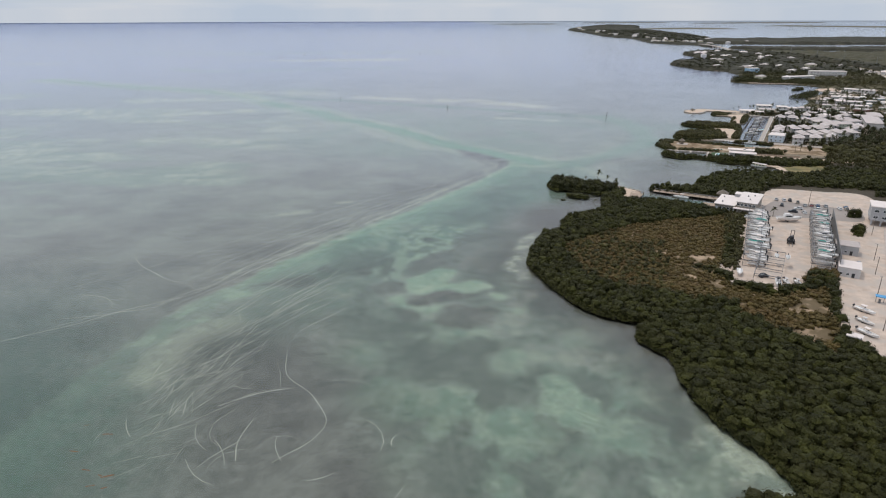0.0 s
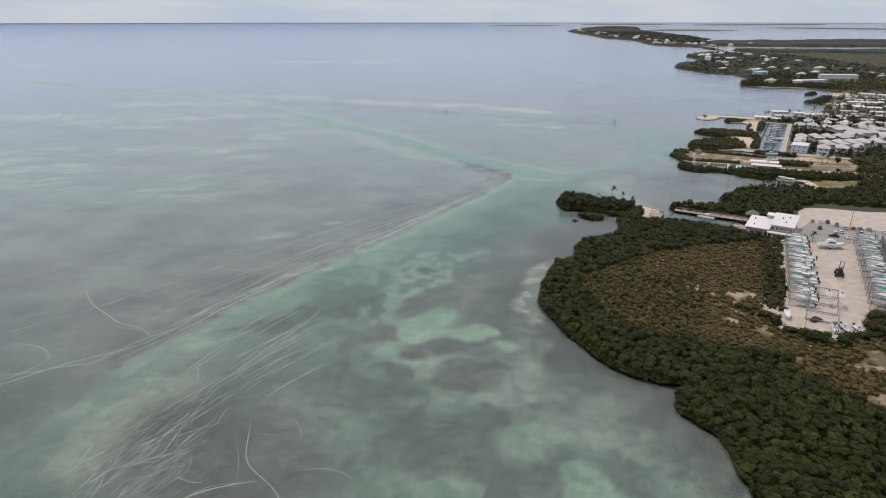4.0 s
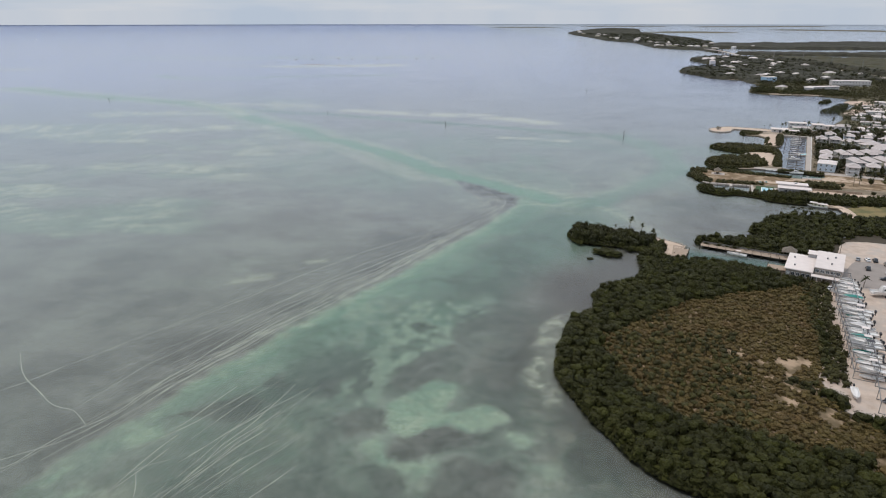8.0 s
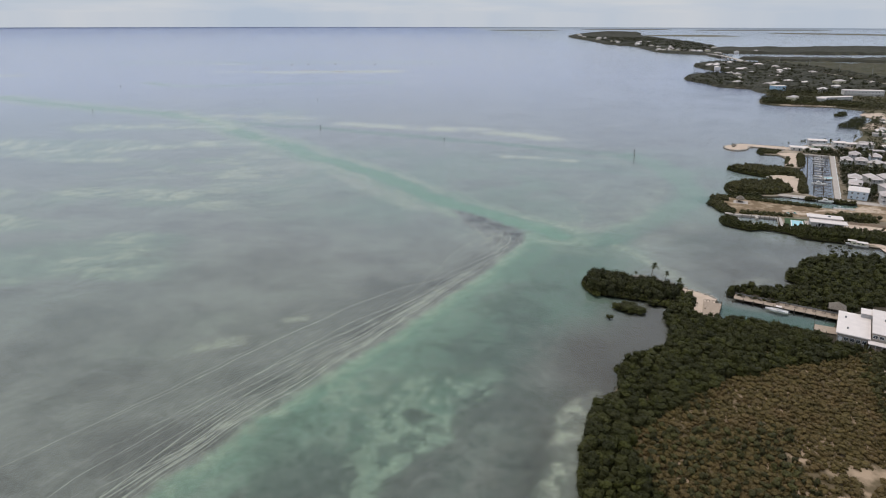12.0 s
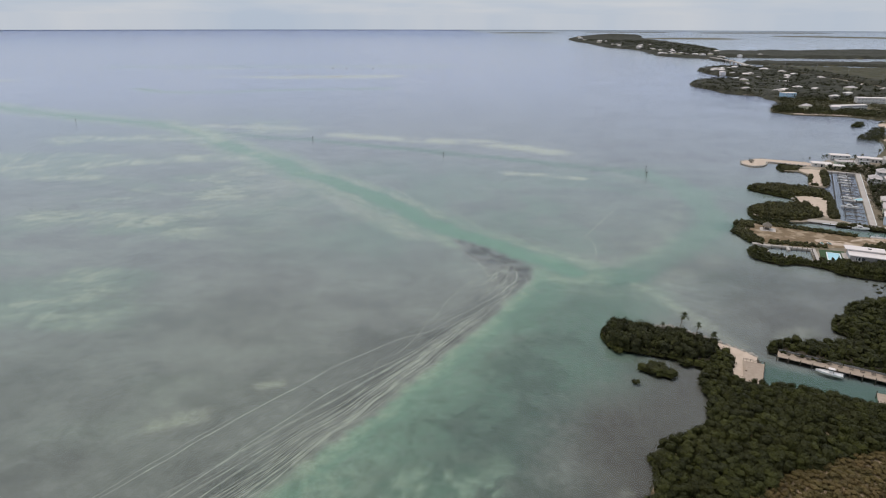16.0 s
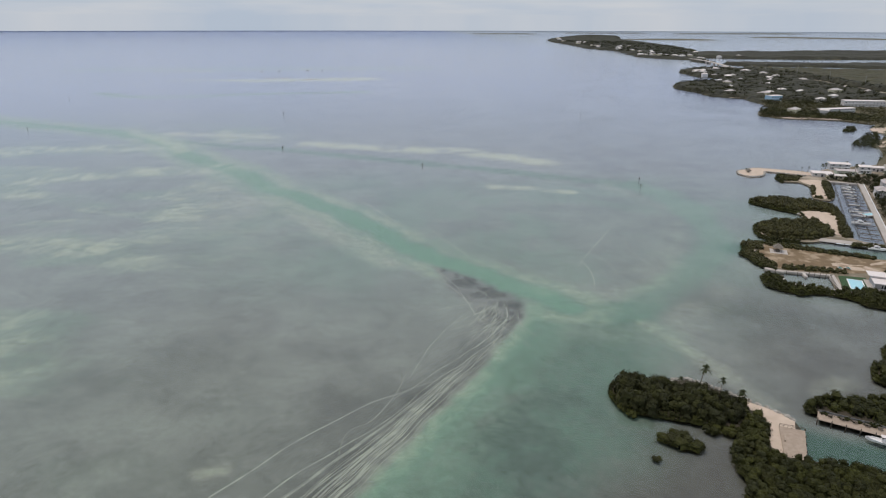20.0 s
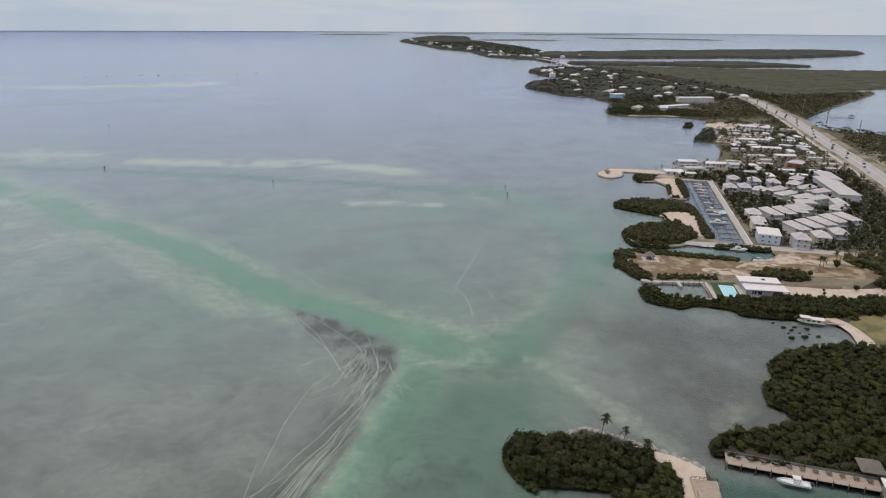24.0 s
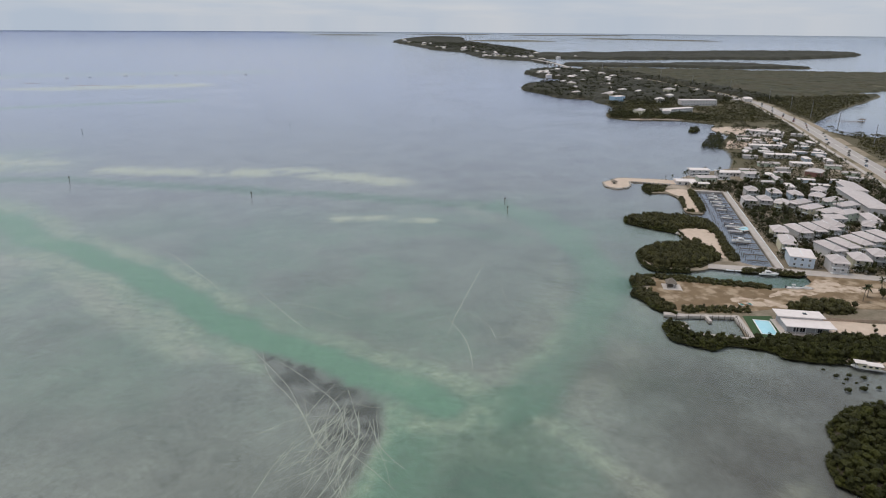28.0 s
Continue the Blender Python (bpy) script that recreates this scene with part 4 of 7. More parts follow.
thicket("bay_mangroves", x, y, (3.0, 5.2), (1.8, 3.1), CLUMPS, LEAF, "dark green mangroves behind a wooden dock", z=0.3)
x, y = scatter([(300, 430), (330, 400), (300, 360), (268, 355), (420, 300), (470, 420), (420, 500), (300, 470), (284, 446)], 5.5, 20)
thicket("inland_wood", x, y, (4.0, 8.5), (2.6, 4.2), SCRUBS, LEAF_LIGHT, "mixed dark green woodland behind the shore", "wood", 0.3)
for k, (poly, gap, tall, rad) in enumerate((
        ([(186, 500), (181, 491), (184, 485), (192, 478), (199, 480), (206, 476), (207, 479), (188, 489.5), (190, 499)], 2.2, (2.2, 3.8), (1.3, 2.0)),
        ([(207, 476), (214, 470), (215, 464), (224, 460), (236, 456), (248, 450), (275, 446), (290, 450), (284, 458), (262, 462), (246, 470), (224, 473), (211, 478)], 2.4, (3.5, 5.6), (1.6, 2.6)),
        ([(191, 520), (193, 514), (198, 512), (197, 520), (197, 530), (199, 537), (194, 538), (190, 533)], 2.1, (2.0, 3.4), (1.3, 2.0)),
        ([(196, 541), (205, 541), (206, 550), (200, 552), (197, 547)], 2.2, (2.0, 3.2), (1.4, 2.0)),
        ([(212, 548), (236, 533), (258, 521), (260, 524), (238, 538), (214, 552)], 2.0, (1.5, 2.6), (1.2, 1.8)),
        ([(199, 510), (230, 500.5), (232, 504), (202, 514)], 2.0, (1.6, 2.8), (1.1, 1.7)),
        ([(222, 562), (221, 575), (226, 583), (238, 590), (254, 590), (269, 592), (271, 580), (262, 562), (246, 558)], 2.5, (4.0, 6.5), (1.8, 2.8)),
        ([(221, 560), (246, 555), (250, 558), (224, 564)], 2.2, (1.8, 3.0), (1.3, 2.0)),
        ([(253, 640), (258, 648), (278, 648), (293, 638), (301, 626), (298, 612), (290, 614), (280, 620), (270, 615), (262, 624)], 2.5, (3.4, 5.5), (1.7, 2.7)),
        ([(303, 622), (298, 610), (284, 583), (271, 557), (266, 560), (279, 585), (291, 609), (294, 620)], 2.2, (2.4, 3.8), (1.4, 2.0)),
        ([(311, 706), (313, 713), (322, 724), (334, 717), (324, 706)], 2.3, (2.0, 3.4), (1.4, 2.1)),
        ([(349, 701), (337, 680), (325, 656), (314, 645), (315, 652), (330, 680), (344, 703)], 2.3, (2.2, 3.6), (1.4, 2.0)),
        ([(323, 684), (311, 662), (305, 651), (311, 650), (316, 658), (326, 682)], 2.3, (2.4, 3.6), (1.4, 2.1)),
        ([(262, 548), (282, 540), (290, 532), (286, 530), (276, 537), (262, 543)], 2.2, (1.8, 3.0), (1.2, 1.9)),
        ([(247, 500), (262, 505), (278, 496), (274, 487), (262, 490), (252, 494)], 2.5, (3.0, 5.0), (1.7, 2.6)))):
    mx, my = sum(p[0] for p in poly) / len(poly), sum(p[1] for p in poly) / len(poly)
    wider = 0.9 if k < 6 else 0.1
    sheet("ground_hedge_%d" % (k + 1), rounded(grown(poly, wider - 0.9), True, 0.4, 3), 0.46, -1.2, MUD, "dark mud under mangroves", "ground", -0.5)
    x, y = scatter(grown(poly, wider), gap * 0.92, 100 + k, avoid=SANDS if k > 5 else ())
    thicket("mangrove_hedge", x, y, tall, rad, CLUMPS, LEAF_LIGHT if k > 1 else LEAF, "clipped looking strip of green mangroves at the water", seed=k, z=0.1)


for k, line in enumerate((SHORE_S, SHORE_N[:9], [(74, 382), (71, 389), (71, 397), (76, 403), (84, 402), (92, 401)], [(106, 371), (98, 376), (90, 379), (82, 382), (74, 385)], BAY[2:19], SPIT[1:13], TONGUE[1:9], TONGUE[8:14], QUAY_W[4:18], QUAY_E[9:13],
                          [(152, 372), (160, 368), (174, 362)])):
    fringe("mangrove_fringe", line, 1.6, (1.6, 3.4), (1.0, 2.0) if k < 5 else (1.4, 2.4), LEAF, "low mangrove branches hanging over the water's edge", 200 + k)


def bush(x, y, r, h, label="single round mangrove bush standing in shallow water", seed=0):
    xs, ys = np.array([x, x + 0.5 * r, x - 0.45 * r]), np.array([y, y + 0.3 * r, y + 0.35 * r])
    return tagged(thicket("mangrove_bush", xs, ys, (h * 0.8, h), (r * 0.6, r * 0.75), BUSHES, LEAF, label, "bush", -0.35, seed, "thing"), group="bushes standing in the water")


for k, (px, py, r, h) in enumerate(((74, 359.5, 1.6, 1.6), (81, 368, 3.8, 3.4), (84, 366, 4.4, 3.8), (87.5, 364, 3.6, 3.2), (85, 370, 3.4, 3.0), (97, 372, 3.2, 3.0), (103, 370.5, 3.2, 3.2), (220, 452, 0.8, 1.0), (221, 447, 1.2, 1.1), (222.5, 444, 0.9, 1.2), (230, 443, 1.3, 1.2), (217, 438, 1.5, 1.5),
                                    (223, 437, 1.6, 1.5), (229, 436, 1.2, 1.2), (226, 446, 1.0, 1.0), (213, 427, 1.5, 1.4), (218, 429, 1.0, 1.1), (224, 441, 0.7, 0.8), (219, 442, 0.6, 0.8), (227, 439, 0.6, 0.7), (71, 105, 4.8, 5.6), (77, 103, 4.6, 6.2), (542, 958, 6, 5), (552, 968, 7, 6), (560, 980, 6, 5))):
    bush(px, py, r, h, seed=k)
x, y = scatter([(478, 862), (490, 848), (505, 858), (525, 882), (556, 924), (562, 938), (545, 932), (510, 895)], 4, 40)
thicket("islet_mangroves", x, y, (3, 5), (2.2, 3.4), SCRUBS, LEAF, "low mangrove islets close to the shore", z=0.0)
x, y = scatter([(505, 1102), (524, 1082), (556, 1070), (594, 1060), (606, 1046), (650, 1040), (640, 1100), (590, 1130), (534, 1146)], 6, 41)
thicket("cape_mangroves", x, y, (5, 9), (3.5, 5.5), SCRUBS, LEAF, "dark mangrove point with palms behind", z=0.0)
x, y = scatter([(550, 1520), (558, 1440), (560, 1400), (620, 1400), (660, 1500), (640, 1620), (575, 1572)], 7, 42)
thicket("far_cape_mangroves", x, y, (5, 9), (4, 6), SCRUBS, LEAF, "dark mangrove cape across the bay", z=0.0)

# woods and marsh of the north, thinning out with distance
ROADLINE = [(380, 440), (430, 520), (555, 707), (616, 803), (730, 978), (785, 1077), (858, 1207), (905, 1380), (930, 1525), (955, 1679), (978, 1900), (974, 2067), (968, 2092)]
NORTH = [(436, 764)] + TOWN_SHORE + BAYSIDE + [(500, 420)]
LOTS = ((733, 1200, 40), (704, 1205, 20), (762, 1195, 20), (637, 1124, 34), (610, 1118, 22), (664, 1130, 22), (630, 1284, 24), (868, 1242, 24), (826, 1226, 14), (760, 1150, 12), (650, 1330, 14), (800, 1190, 14))
open_lots = lambda x, y: np.all([np.hypot(x - a, y - b) > r for a, b, r in LOTS], 0)
not_road = lambda x, y: to_line(x, y, ROADLINE) > 21
built = lambda x, y: (y < 1010) & (to_line(x, y, [(436, 764), (570, 930), (640, 960)]) < 120) & (x < 700)
west = lambda x, y: to_line(x, y, ROADLINE) * np.where(x > np.interp(y, [p[1] for p in ROADLINE], [p[0] for p in ROADLINE]), 1, -1)
x, y = scatter(NORTH, 9.0, 43, keep=lambda x, y: not_road(x, y) & open_lots(x, y) & ~built(x, y) & (y < 1260) & (y > 690) & (west(x, y) < 260))
thicket("coast_wood", x, y, (4, 8), (4.4, 6.8), SCRUBS, LEAF_LIGHT, "olive green coastal wood along the highway", "wood", 0.2)
def canopy(name, poly, cell, tall, material, label, seed, keep=None, category="mangroves", lump=22.0):
    """Closed tree tops seen from far off: a bumpy roof of leaves that comes down to the ground at its rim."""
    xs, ys = [p[0] for p in poly], [p[1] for p in poly]
    x, y = np.meshgrid(np.arange(min(xs) - cell, max(xs) + 2 * cell, cell), np.arange(min(ys) - cell, max(ys) + 2 * cell, cell), indexing="ij")
    gg = np.random.default_rng(seed)
    x, y = x + gg.uniform(-0.38, 0.38, x.shape) * cell, y + gg.uniform(-0.38, 0.38, y.shape) * cell
    ok = inside(x, y, poly)
    if keep is not None:
        ok &= keep(x, y)
    z = np.where(ok, tall[0] + (tall[1] - tall[0]) * (0.75 * ramp01(fbm(x, y, lump, seed, 3), 0.25, 0.75) + 0.25 * gg.random(x.shape)), -0.4)
    n, m = x.shape
    i, j = np.meshgrid(np.arange(n - 1), np.arange(m - 1), indexing="ij")
    quad = np.stack([i * m + j, (i + 1) * m + j, (i + 1) * m + j + 1, i * m + j + 1], -1).reshape(-1, 4)
    quad = quad[ok.ravel()[quad].any(1)]
    used, back = np.unique(quad, return_inverse=True)
    v = np.stack(bend(x, y, z), -1).reshape(-1, 3)[used]
    return tagged(new(name, mesh_quads(name, v, material, False, back.reshape(-1, 4))), label, category, kind="stuff")


MARSH = shade("marsh_canopy", (0.026, 0.026, 0.012), (0.074, 0.067, 0.028), 18.0, 0.95, 4.0, 1.0, spread=0.30, third=(0.060, 0.050, 0.024), big=90)
WOOD = shade("wood_canopy", (0.016, 0.016, 0.010), (0.054, 0.050, 0.028), 16.0, 0.95, 5.0, 1.0, spread=0.32, third=(0.030, 0.028, 0.016), big=60)
canopy("cape_wood", NORTH, 6.5, (3, 10), WOOD, "dark coastal wood with houses among the trees", 44, lambda x, y: not_road(x, y) & open_lots(x, y) & ~((y < 1260) & (west(x, y) < 260)) & (west(x, y) < 60) & (y > 1200), "wood", 18.0)
canopy("marsh_mangroves", NORTH, 7.0, (0.6, 4.2), MARSH, "wide olive brown mangrove marsh", 45, lambda x, y: not_road(x, y) & ~((y < 1260) & (west(x, y) < 200)) & (west(x, y) >= 60) & (fbm(x, y, 50, 46, 3) < 0.74))
x, y = scatter(NORTH, 13, 46, keep=lambda x, y: not_road(x, y) & open_lots(x, y) & (y > 1200) & (west(x, y) < 60) & (fbm(x, y, 60, 47, 3) > 0.34))
thicket("cape_tree_tops", x, y, (6, 13), (4, 8), SCRUBS, LEAF_DARK, "taller dark trees standing out of the coastal wood", "trees", 0.2)

x, y = scatter([(470, 800), (500, 845), (534, 893), (570, 927), (576, 961), (590, 985), (650, 1010), (720, 960), (660, 900), (600, 830), (560, 790)], 5.5, 48, keep=lambda x, y: (fbm(x, y, 22, 49, 3) > 0.5) & not_road(x, y))
thicket("shore_shrubs", x, y, (2.0, 5.0), (2.4, 4.0), SCRUBS, LEAF, "green shrubs and sea grape behind a sandy shore", "shrubs", 0.2)

# ---- far keys ----
def key(name, poly, gap, tall, seed, label):
    line = rounded(poly, True, 8, 60, seed)
    sheet("ground_" + name, line, 1.0, -1.5, SWAMP, label, "island", 6)
    return canopy(name, line, gap * 0.55, tall, WOOD, label, seed, None, "wood", gap * 1.5)


# paler than the near leaves: the haze of distance is put into this colour
HAZED_LEAF = shade("hazed_mangroves", (0.110, 0.105, 0.072), (0.155, 0.145, 0.100), 160.0, 0.95, 20.0, 0.0)


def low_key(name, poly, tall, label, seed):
    return sheet(name, rounded(poly, True, 14, 90, seed), tall, -0.5, HAZED_LEAF, label, "island", 160)


key("hammock_key", [(1049, 2335), (1098, 2420), (1353, 2335), (1721, 2310), (1787, 2090), (1801, 2025), (1674, 2040), (1464, 2075), (1353, 2190), (1150, 2240)], 20, (5, 9), 51, "long low mangrove key behind the bridge")
key("long_key", [(1131, 2860), (1448, 2690), (1974, 2650), (2194, 2580), (2886, 2850), (3244, 3277), (2659, 3416), (1530, 3292), (1200, 3200)], 34, (6, 12), 52, "long flat wooded key on the bay side")
key("next_key", [(1035, 2437), (1055, 2634), (963, 2830), (998, 3153), (1059, 3560), (1014, 3904), (1075, 4553), (1150, 5500), (1280, 6312), (1700, 7600), (2430, 9364), (2600, 8600), (2000, 6500), (1750, 5000), (1550, 3900), (1350, 3250), (1150, 2760)], 48, (6, 11), 53, "next key of the chain, wooded, with a pale shore")
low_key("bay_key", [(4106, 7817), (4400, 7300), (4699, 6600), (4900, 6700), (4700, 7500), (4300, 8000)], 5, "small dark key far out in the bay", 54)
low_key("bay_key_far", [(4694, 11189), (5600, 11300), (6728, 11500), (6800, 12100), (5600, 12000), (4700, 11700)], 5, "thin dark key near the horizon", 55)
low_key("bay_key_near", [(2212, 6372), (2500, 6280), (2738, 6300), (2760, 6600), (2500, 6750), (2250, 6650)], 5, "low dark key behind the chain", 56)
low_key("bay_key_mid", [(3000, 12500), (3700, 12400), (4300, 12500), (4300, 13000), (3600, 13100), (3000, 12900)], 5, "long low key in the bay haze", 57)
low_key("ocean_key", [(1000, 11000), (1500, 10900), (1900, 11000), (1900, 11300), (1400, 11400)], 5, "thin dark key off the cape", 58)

x, y = scatter([(1050, 2460), (1070, 2640), (985, 2830), (1015, 3153), (1075, 3560), (1035, 3904), (1100, 4553), (1180, 5500), (1700, 5400), (1560, 4000), (1350, 3260), (1140, 2780)], 50, 59, keep=lambda x, y: fbm(x, y, 160, 60, 3) > 0.38)
thicket("key_tree_tops", x, y, (11, 20), (15, 30), SCRUBS, LEAF_DARK, "dark uneven tree tops of the next key", "trees", 0.5)

# ---- solids ----
def turned(pts, turn, cx=0.0, cy=0.0):
    c, s = math.cos(radians(turn)), math.sin(radians(turn))
    return [(cx + x * c - y * s, cy + x * s + y * c, z) for x, y, z in pts]


def box(cx, cy, z0, sx, sy, sz, turn=0, taper=1.0):
    a, b = sx / 2, sy / 2
    pts = [(-a, -b, z0), (a, -b, z0), (a, b, z0), (-a, b, z0)] + [(x * taper, y * taper, z0 + sz) for x, y in ((-a, -b), (a, -b), (a, b), (-a, b))]
    return turned(pts, turn, cx, cy), [(3, 2, 1, 0), (4, 5, 6, 7), (0, 1, 5, 4), (1, 2, 6, 5), (2, 3, 7, 6), (3, 0, 4, 7)]


def pole(cx, cy, z0, z1, r0, r1=None, n=8):
    r1 = r0 if r1 is None else r1
    ring = [(math.cos(2 * math.pi * i / n), math.sin(2 * math.pi * i / n)) for i in range(n)]
    v = [(cx + r0 * c, cy + r0 * s, z0) for c, s in ring] + [(cx + r1 * c, cy + r1 * s, z1) for c, s in ring]
    return v, [(i, (i + 1) % n, n + (i + 1) % n, n + i) for i in range(n)] + [tuple(range(n, 2 * n)), tuple(range(n - 1, -1, -1))]


def beam(a, b, w, h=None):
    """A bar from a to b."""
    h = h or w
    a, b = Vector(a), Vector(b)
    d = (b - a).normalized()
    s = d.cross(Vector((0, 0, 1))) if abs(d.z) < 0.99 else Vector((1, 0, 0))
    s = s.normalized() * w / 2
    u = s.cross(d).normalized() * h / 2
    v = [tuple(p + i * s + j * u) for p in (a, b) for i, j in ((-1, -1), (1, -1), (1, 1), (-1, 1))]
    return v, [(3, 2, 1, 0), (4, 5, 6, 7), (0, 1, 5, 4), (1, 2, 6, 5), (2, 3, 7, 6), (3, 0, 4, 7)]


def slab(poly, z0, z1):
    n = len(poly)
    return [(x, y, z0) for x, y in poly] + [(x, y, z1) for x, y in poly], [tuple(range(n - 1, -1, -1)), tuple(range(n, 2 * n))] + [(i, (i + 1) % n, n + (i + 1) % n, n + i) for i in range(n)]


def hip(cx, cy, z0, sx, sy, rise, ridge=0.5, thick=0.18):
    """A roof with sloping ends; ridge: its share of the longer side (x)."""
    a, b, r = sx / 2, sy / 2, sx / 2 * ridge
    v = [(-a, -b, z0), (a, -b, z0), (a, b, z0), (-a, b, z0), (-a, -b, z0 + thick), (a, -b, z0 + thick), (a, b, z0 + thick), (-a, b, z0 + thick), (-r, 0, z0 + rise), (r, 0, z0 + rise)]
    f = [(3, 2, 1, 0), (0, 1, 5, 4), (1, 2, 6, 5), (2, 3, 7, 6), (3, 0, 4, 7), (4, 5, 9, 8), (6, 7, 8, 9), (5, 6, 9), (7, 4, 8)]
    return [(cx + x, cy + y, z) for x, y, z in v], f


def loft(sections):
    """A skin over rings of equally many points, closed at both ends."""
    n = len(sections[0])
    v = [p for s in sections for p in s]
    f = [(k * n + i, k * n + (i + 1) % n, (k + 1) * n + (i + 1) % n, (k + 1) * n + i) for k in range(len(sections) - 1) for i in range(n)]
    return v, f + [tuple(range(n - 1, -1, -1)), tuple(range((len(sections) - 1) * n, len(sections) * n))]


def join(shapes):
    v, f = [], []
    for vs, fs in shapes:
        k = len(v)
        v += vs
        f += [tuple(i + k for i in face) for face in fs]
    return v, f


def part(name, shapes, material, parent=None, label="", smooth=False):
    v, f = join(shapes) if isinstance(shapes, list) else shapes
    ob = new(name, mesh_of(name, v, f, material, smooth))
    ob.parent = parent
    return tagged(ob, label) if label else ob


def thing(name, label, category, group="", m=None):
    ob = new(name)
    ob.empty_display_size = 0.3
    if m is not None:
        ob.matrix_basis = m
    return tagged(ob, label, category, group)


def put(x, y, z=0.0, turn=0.0, tilt=0.0, size=1.0):
    bx_, by_, bz_ = (float(v) for v in bend(x, y, z))
    return pose(bx_, by_, bz_, tilt, 0, turn) @ Matrix.Diagonal((size, size, size, 1))


PLACED = {}


def again(ob, m, label="", size=1.0):
    """The next one of a kind: the first call sets the built one down, later calls copy it."""
    if ob.name in PLACED:
        one = copy_thing(ob, m)
    else:
        PLACED[ob.name], one = ob["label"], ob
        one.matrix_basis = m
    one.scale = (size, size, size)
    return tagged(one, label or PLACED[ob.name])


# ---- materials of the things ----
ROOF = shade("pale_metal_roof", (0.42, 0.365, 0.345), (0.57, 0.50, 0.475), 3.0, 0.6, 0.3, 0.1, vary=0.08)
WHITE_ROOF = shade("white_roof", (0.65, 0.575, 0.54), (0.80, 0.715, 0.67), 3.0, 0.6, 0.3, 0.08, vary=0.04)
WALL_W = shade("white_siding", (0.52, 0.49, 0.475), (0.64, 0.61, 0.59), 1.5, 0.7, 0.12, 0.12, vary=0.06)
WALL_B = shade("pale_blue_siding", (0.44, 0.51, 0.58), (0.56, 0.62, 0.68), 1.5, 0.7, 0.12, 0.12, vary=0.06)
WALL_Y = shade("pale_yellow_siding", (0.55, 0.51, 0.36), (0.68, 0.63, 0.46), 1.5, 0.7, 0.12, 0.12, vary=0.06)
WALL_G = shade("pale_green_siding", (0.42, 0.48, 0.38), (0.54, 0.59, 0.48), 1.5, 0.7, 0.12, 0.12, vary=0.06)
WALL_GREY = shade("grey_stucco", (0.37, 0.365, 0.37), (0.48, 0.475, 0.48), 2.0, 0.8, 0.2, 0.12, vary=0.05)
SKY_BLUE = shade("bright_blue_siding", (0.30, 0.48, 0.66), (0.40, 0.58, 0.76), 2.0, 0.7, 0.2, 0.1)
TRIM = shade("white_trim", (0.66, 0.66, 0.65), (0.78, 0.78, 0.77), 1.0, 0.6, 0.1, 0.05)
GLASS = shade("dark_window_glass", (0.022, 0.027, 0.032), (0.05, 0.058, 0.066), 1.0, 0.08, 0.3, 0.0)
DECK = shade("weathered_dock_boards", (0.30, 0.225, 0.165), (0.46, 0.36, 0.28), 1.2, 0.85, 0.16, 0.4, vary=0.06)
PILE = shade("dark_wooden_pile", (0.07, 0.055, 0.042), (0.17, 0.14, 0.11), 0.6, 0.9, 0.08, 0.4)
THATCH = shade("palm_thatch", (0.10, 0.085, 0.07), (0.25, 0.21, 0.17), 0.5, 0.95, 0.06, 0.8)
GEL = shade("white_gelcoat", (0.68, 0.65, 0.625), (0.84, 0.81, 0.78), 2.0, 0.25, 0.2, 0.0, vary=0.06)
GEL_GREY = shade("pale_grey_gelcoat", (0.46, 0.45, 0.44), (0.60, 0.585, 0.57), 2.0, 0.3, 0.2, 0.0, vary=0.1)
GEL_BLUE = shade("deep_blue_gelcoat", (0.05, 0.09, 0.17), (0.09, 0.14, 0.24), 2.0, 0.25, 0.2, 0.0)
CANVAS = shade("teal_canvas", (0.04, 0.22, 0.19), (0.08, 0.32, 0.28), 0.8, 0.8, 0.1, 0.3)
CANVAS_D = shade("dark_canvas", (0.035, 0.035, 0.04), (0.09, 0.09, 0.10), 0.8, 0.8, 0.1, 0.3)
TARP = shade("blue_tarpaulin", (0.06, 0.26, 0.50), (0.12, 0.36, 0.62), 0.8, 0.6, 0.1, 0.3)
ENGINE = shade("black_engine_cowl", (0.015, 0.015, 0.017), (0.05, 0.05, 0.055), 0.5, 0.3, 0.1, 0.0)
STEEL = shade("galvanised_steel", (0.17, 0.17, 0.17), (0.29, 0.285, 0.28), 0.8, 0.5, 0.1, 0.1, metal=0.4)
RUBBER = shade("black_rubber", (0.012, 0.012, 0.012), (0.03, 0.03, 0.03), 0.4, 0.85, 0.05, 0.2)
ROCK = shade("pale_coral_boulder", (0.24, 0.215, 0.185), (0.48, 0.44, 0.39), 0.8, 0.95, 0.15, 0.6, vary=0.2)
TURF = shade("green_turf", (0.028, 0.06, 0.02), (0.05, 0.095, 0.035), 1.5, 0.95, 0.1, 0.3)
POOL = shade("pool_water", (0.32, 0.62, 0.70), (0.42, 0.72, 0.78), 3.0, 0.08, 1.0, 0.05)
PAINTS = [shade(n, a, b, 2.0, 0.25, 0.3, 0.0) for n, a, b in (("white_car_paint", (0.62, 0.62, 0.62), (0.74, 0.74, 0.74)), ("silver_car_paint", (0.30, 0.31, 0.32), (0.40, 0.41, 0.42)), ("black_car_paint", (0.015, 0.015, 0.018), (0.04, 0.04, 0.045)),
                                                          ("red_car_paint", (0.20, 0.03, 0.03), (0.28, 0.05, 0.045)), ("blue_car_paint", (0.06, 0.11, 0.19), (0.10, 0.16, 0.26)), ("tan_car_paint", (0.22, 0.19, 0.15), (0.30, 0.26, 0.21)))]
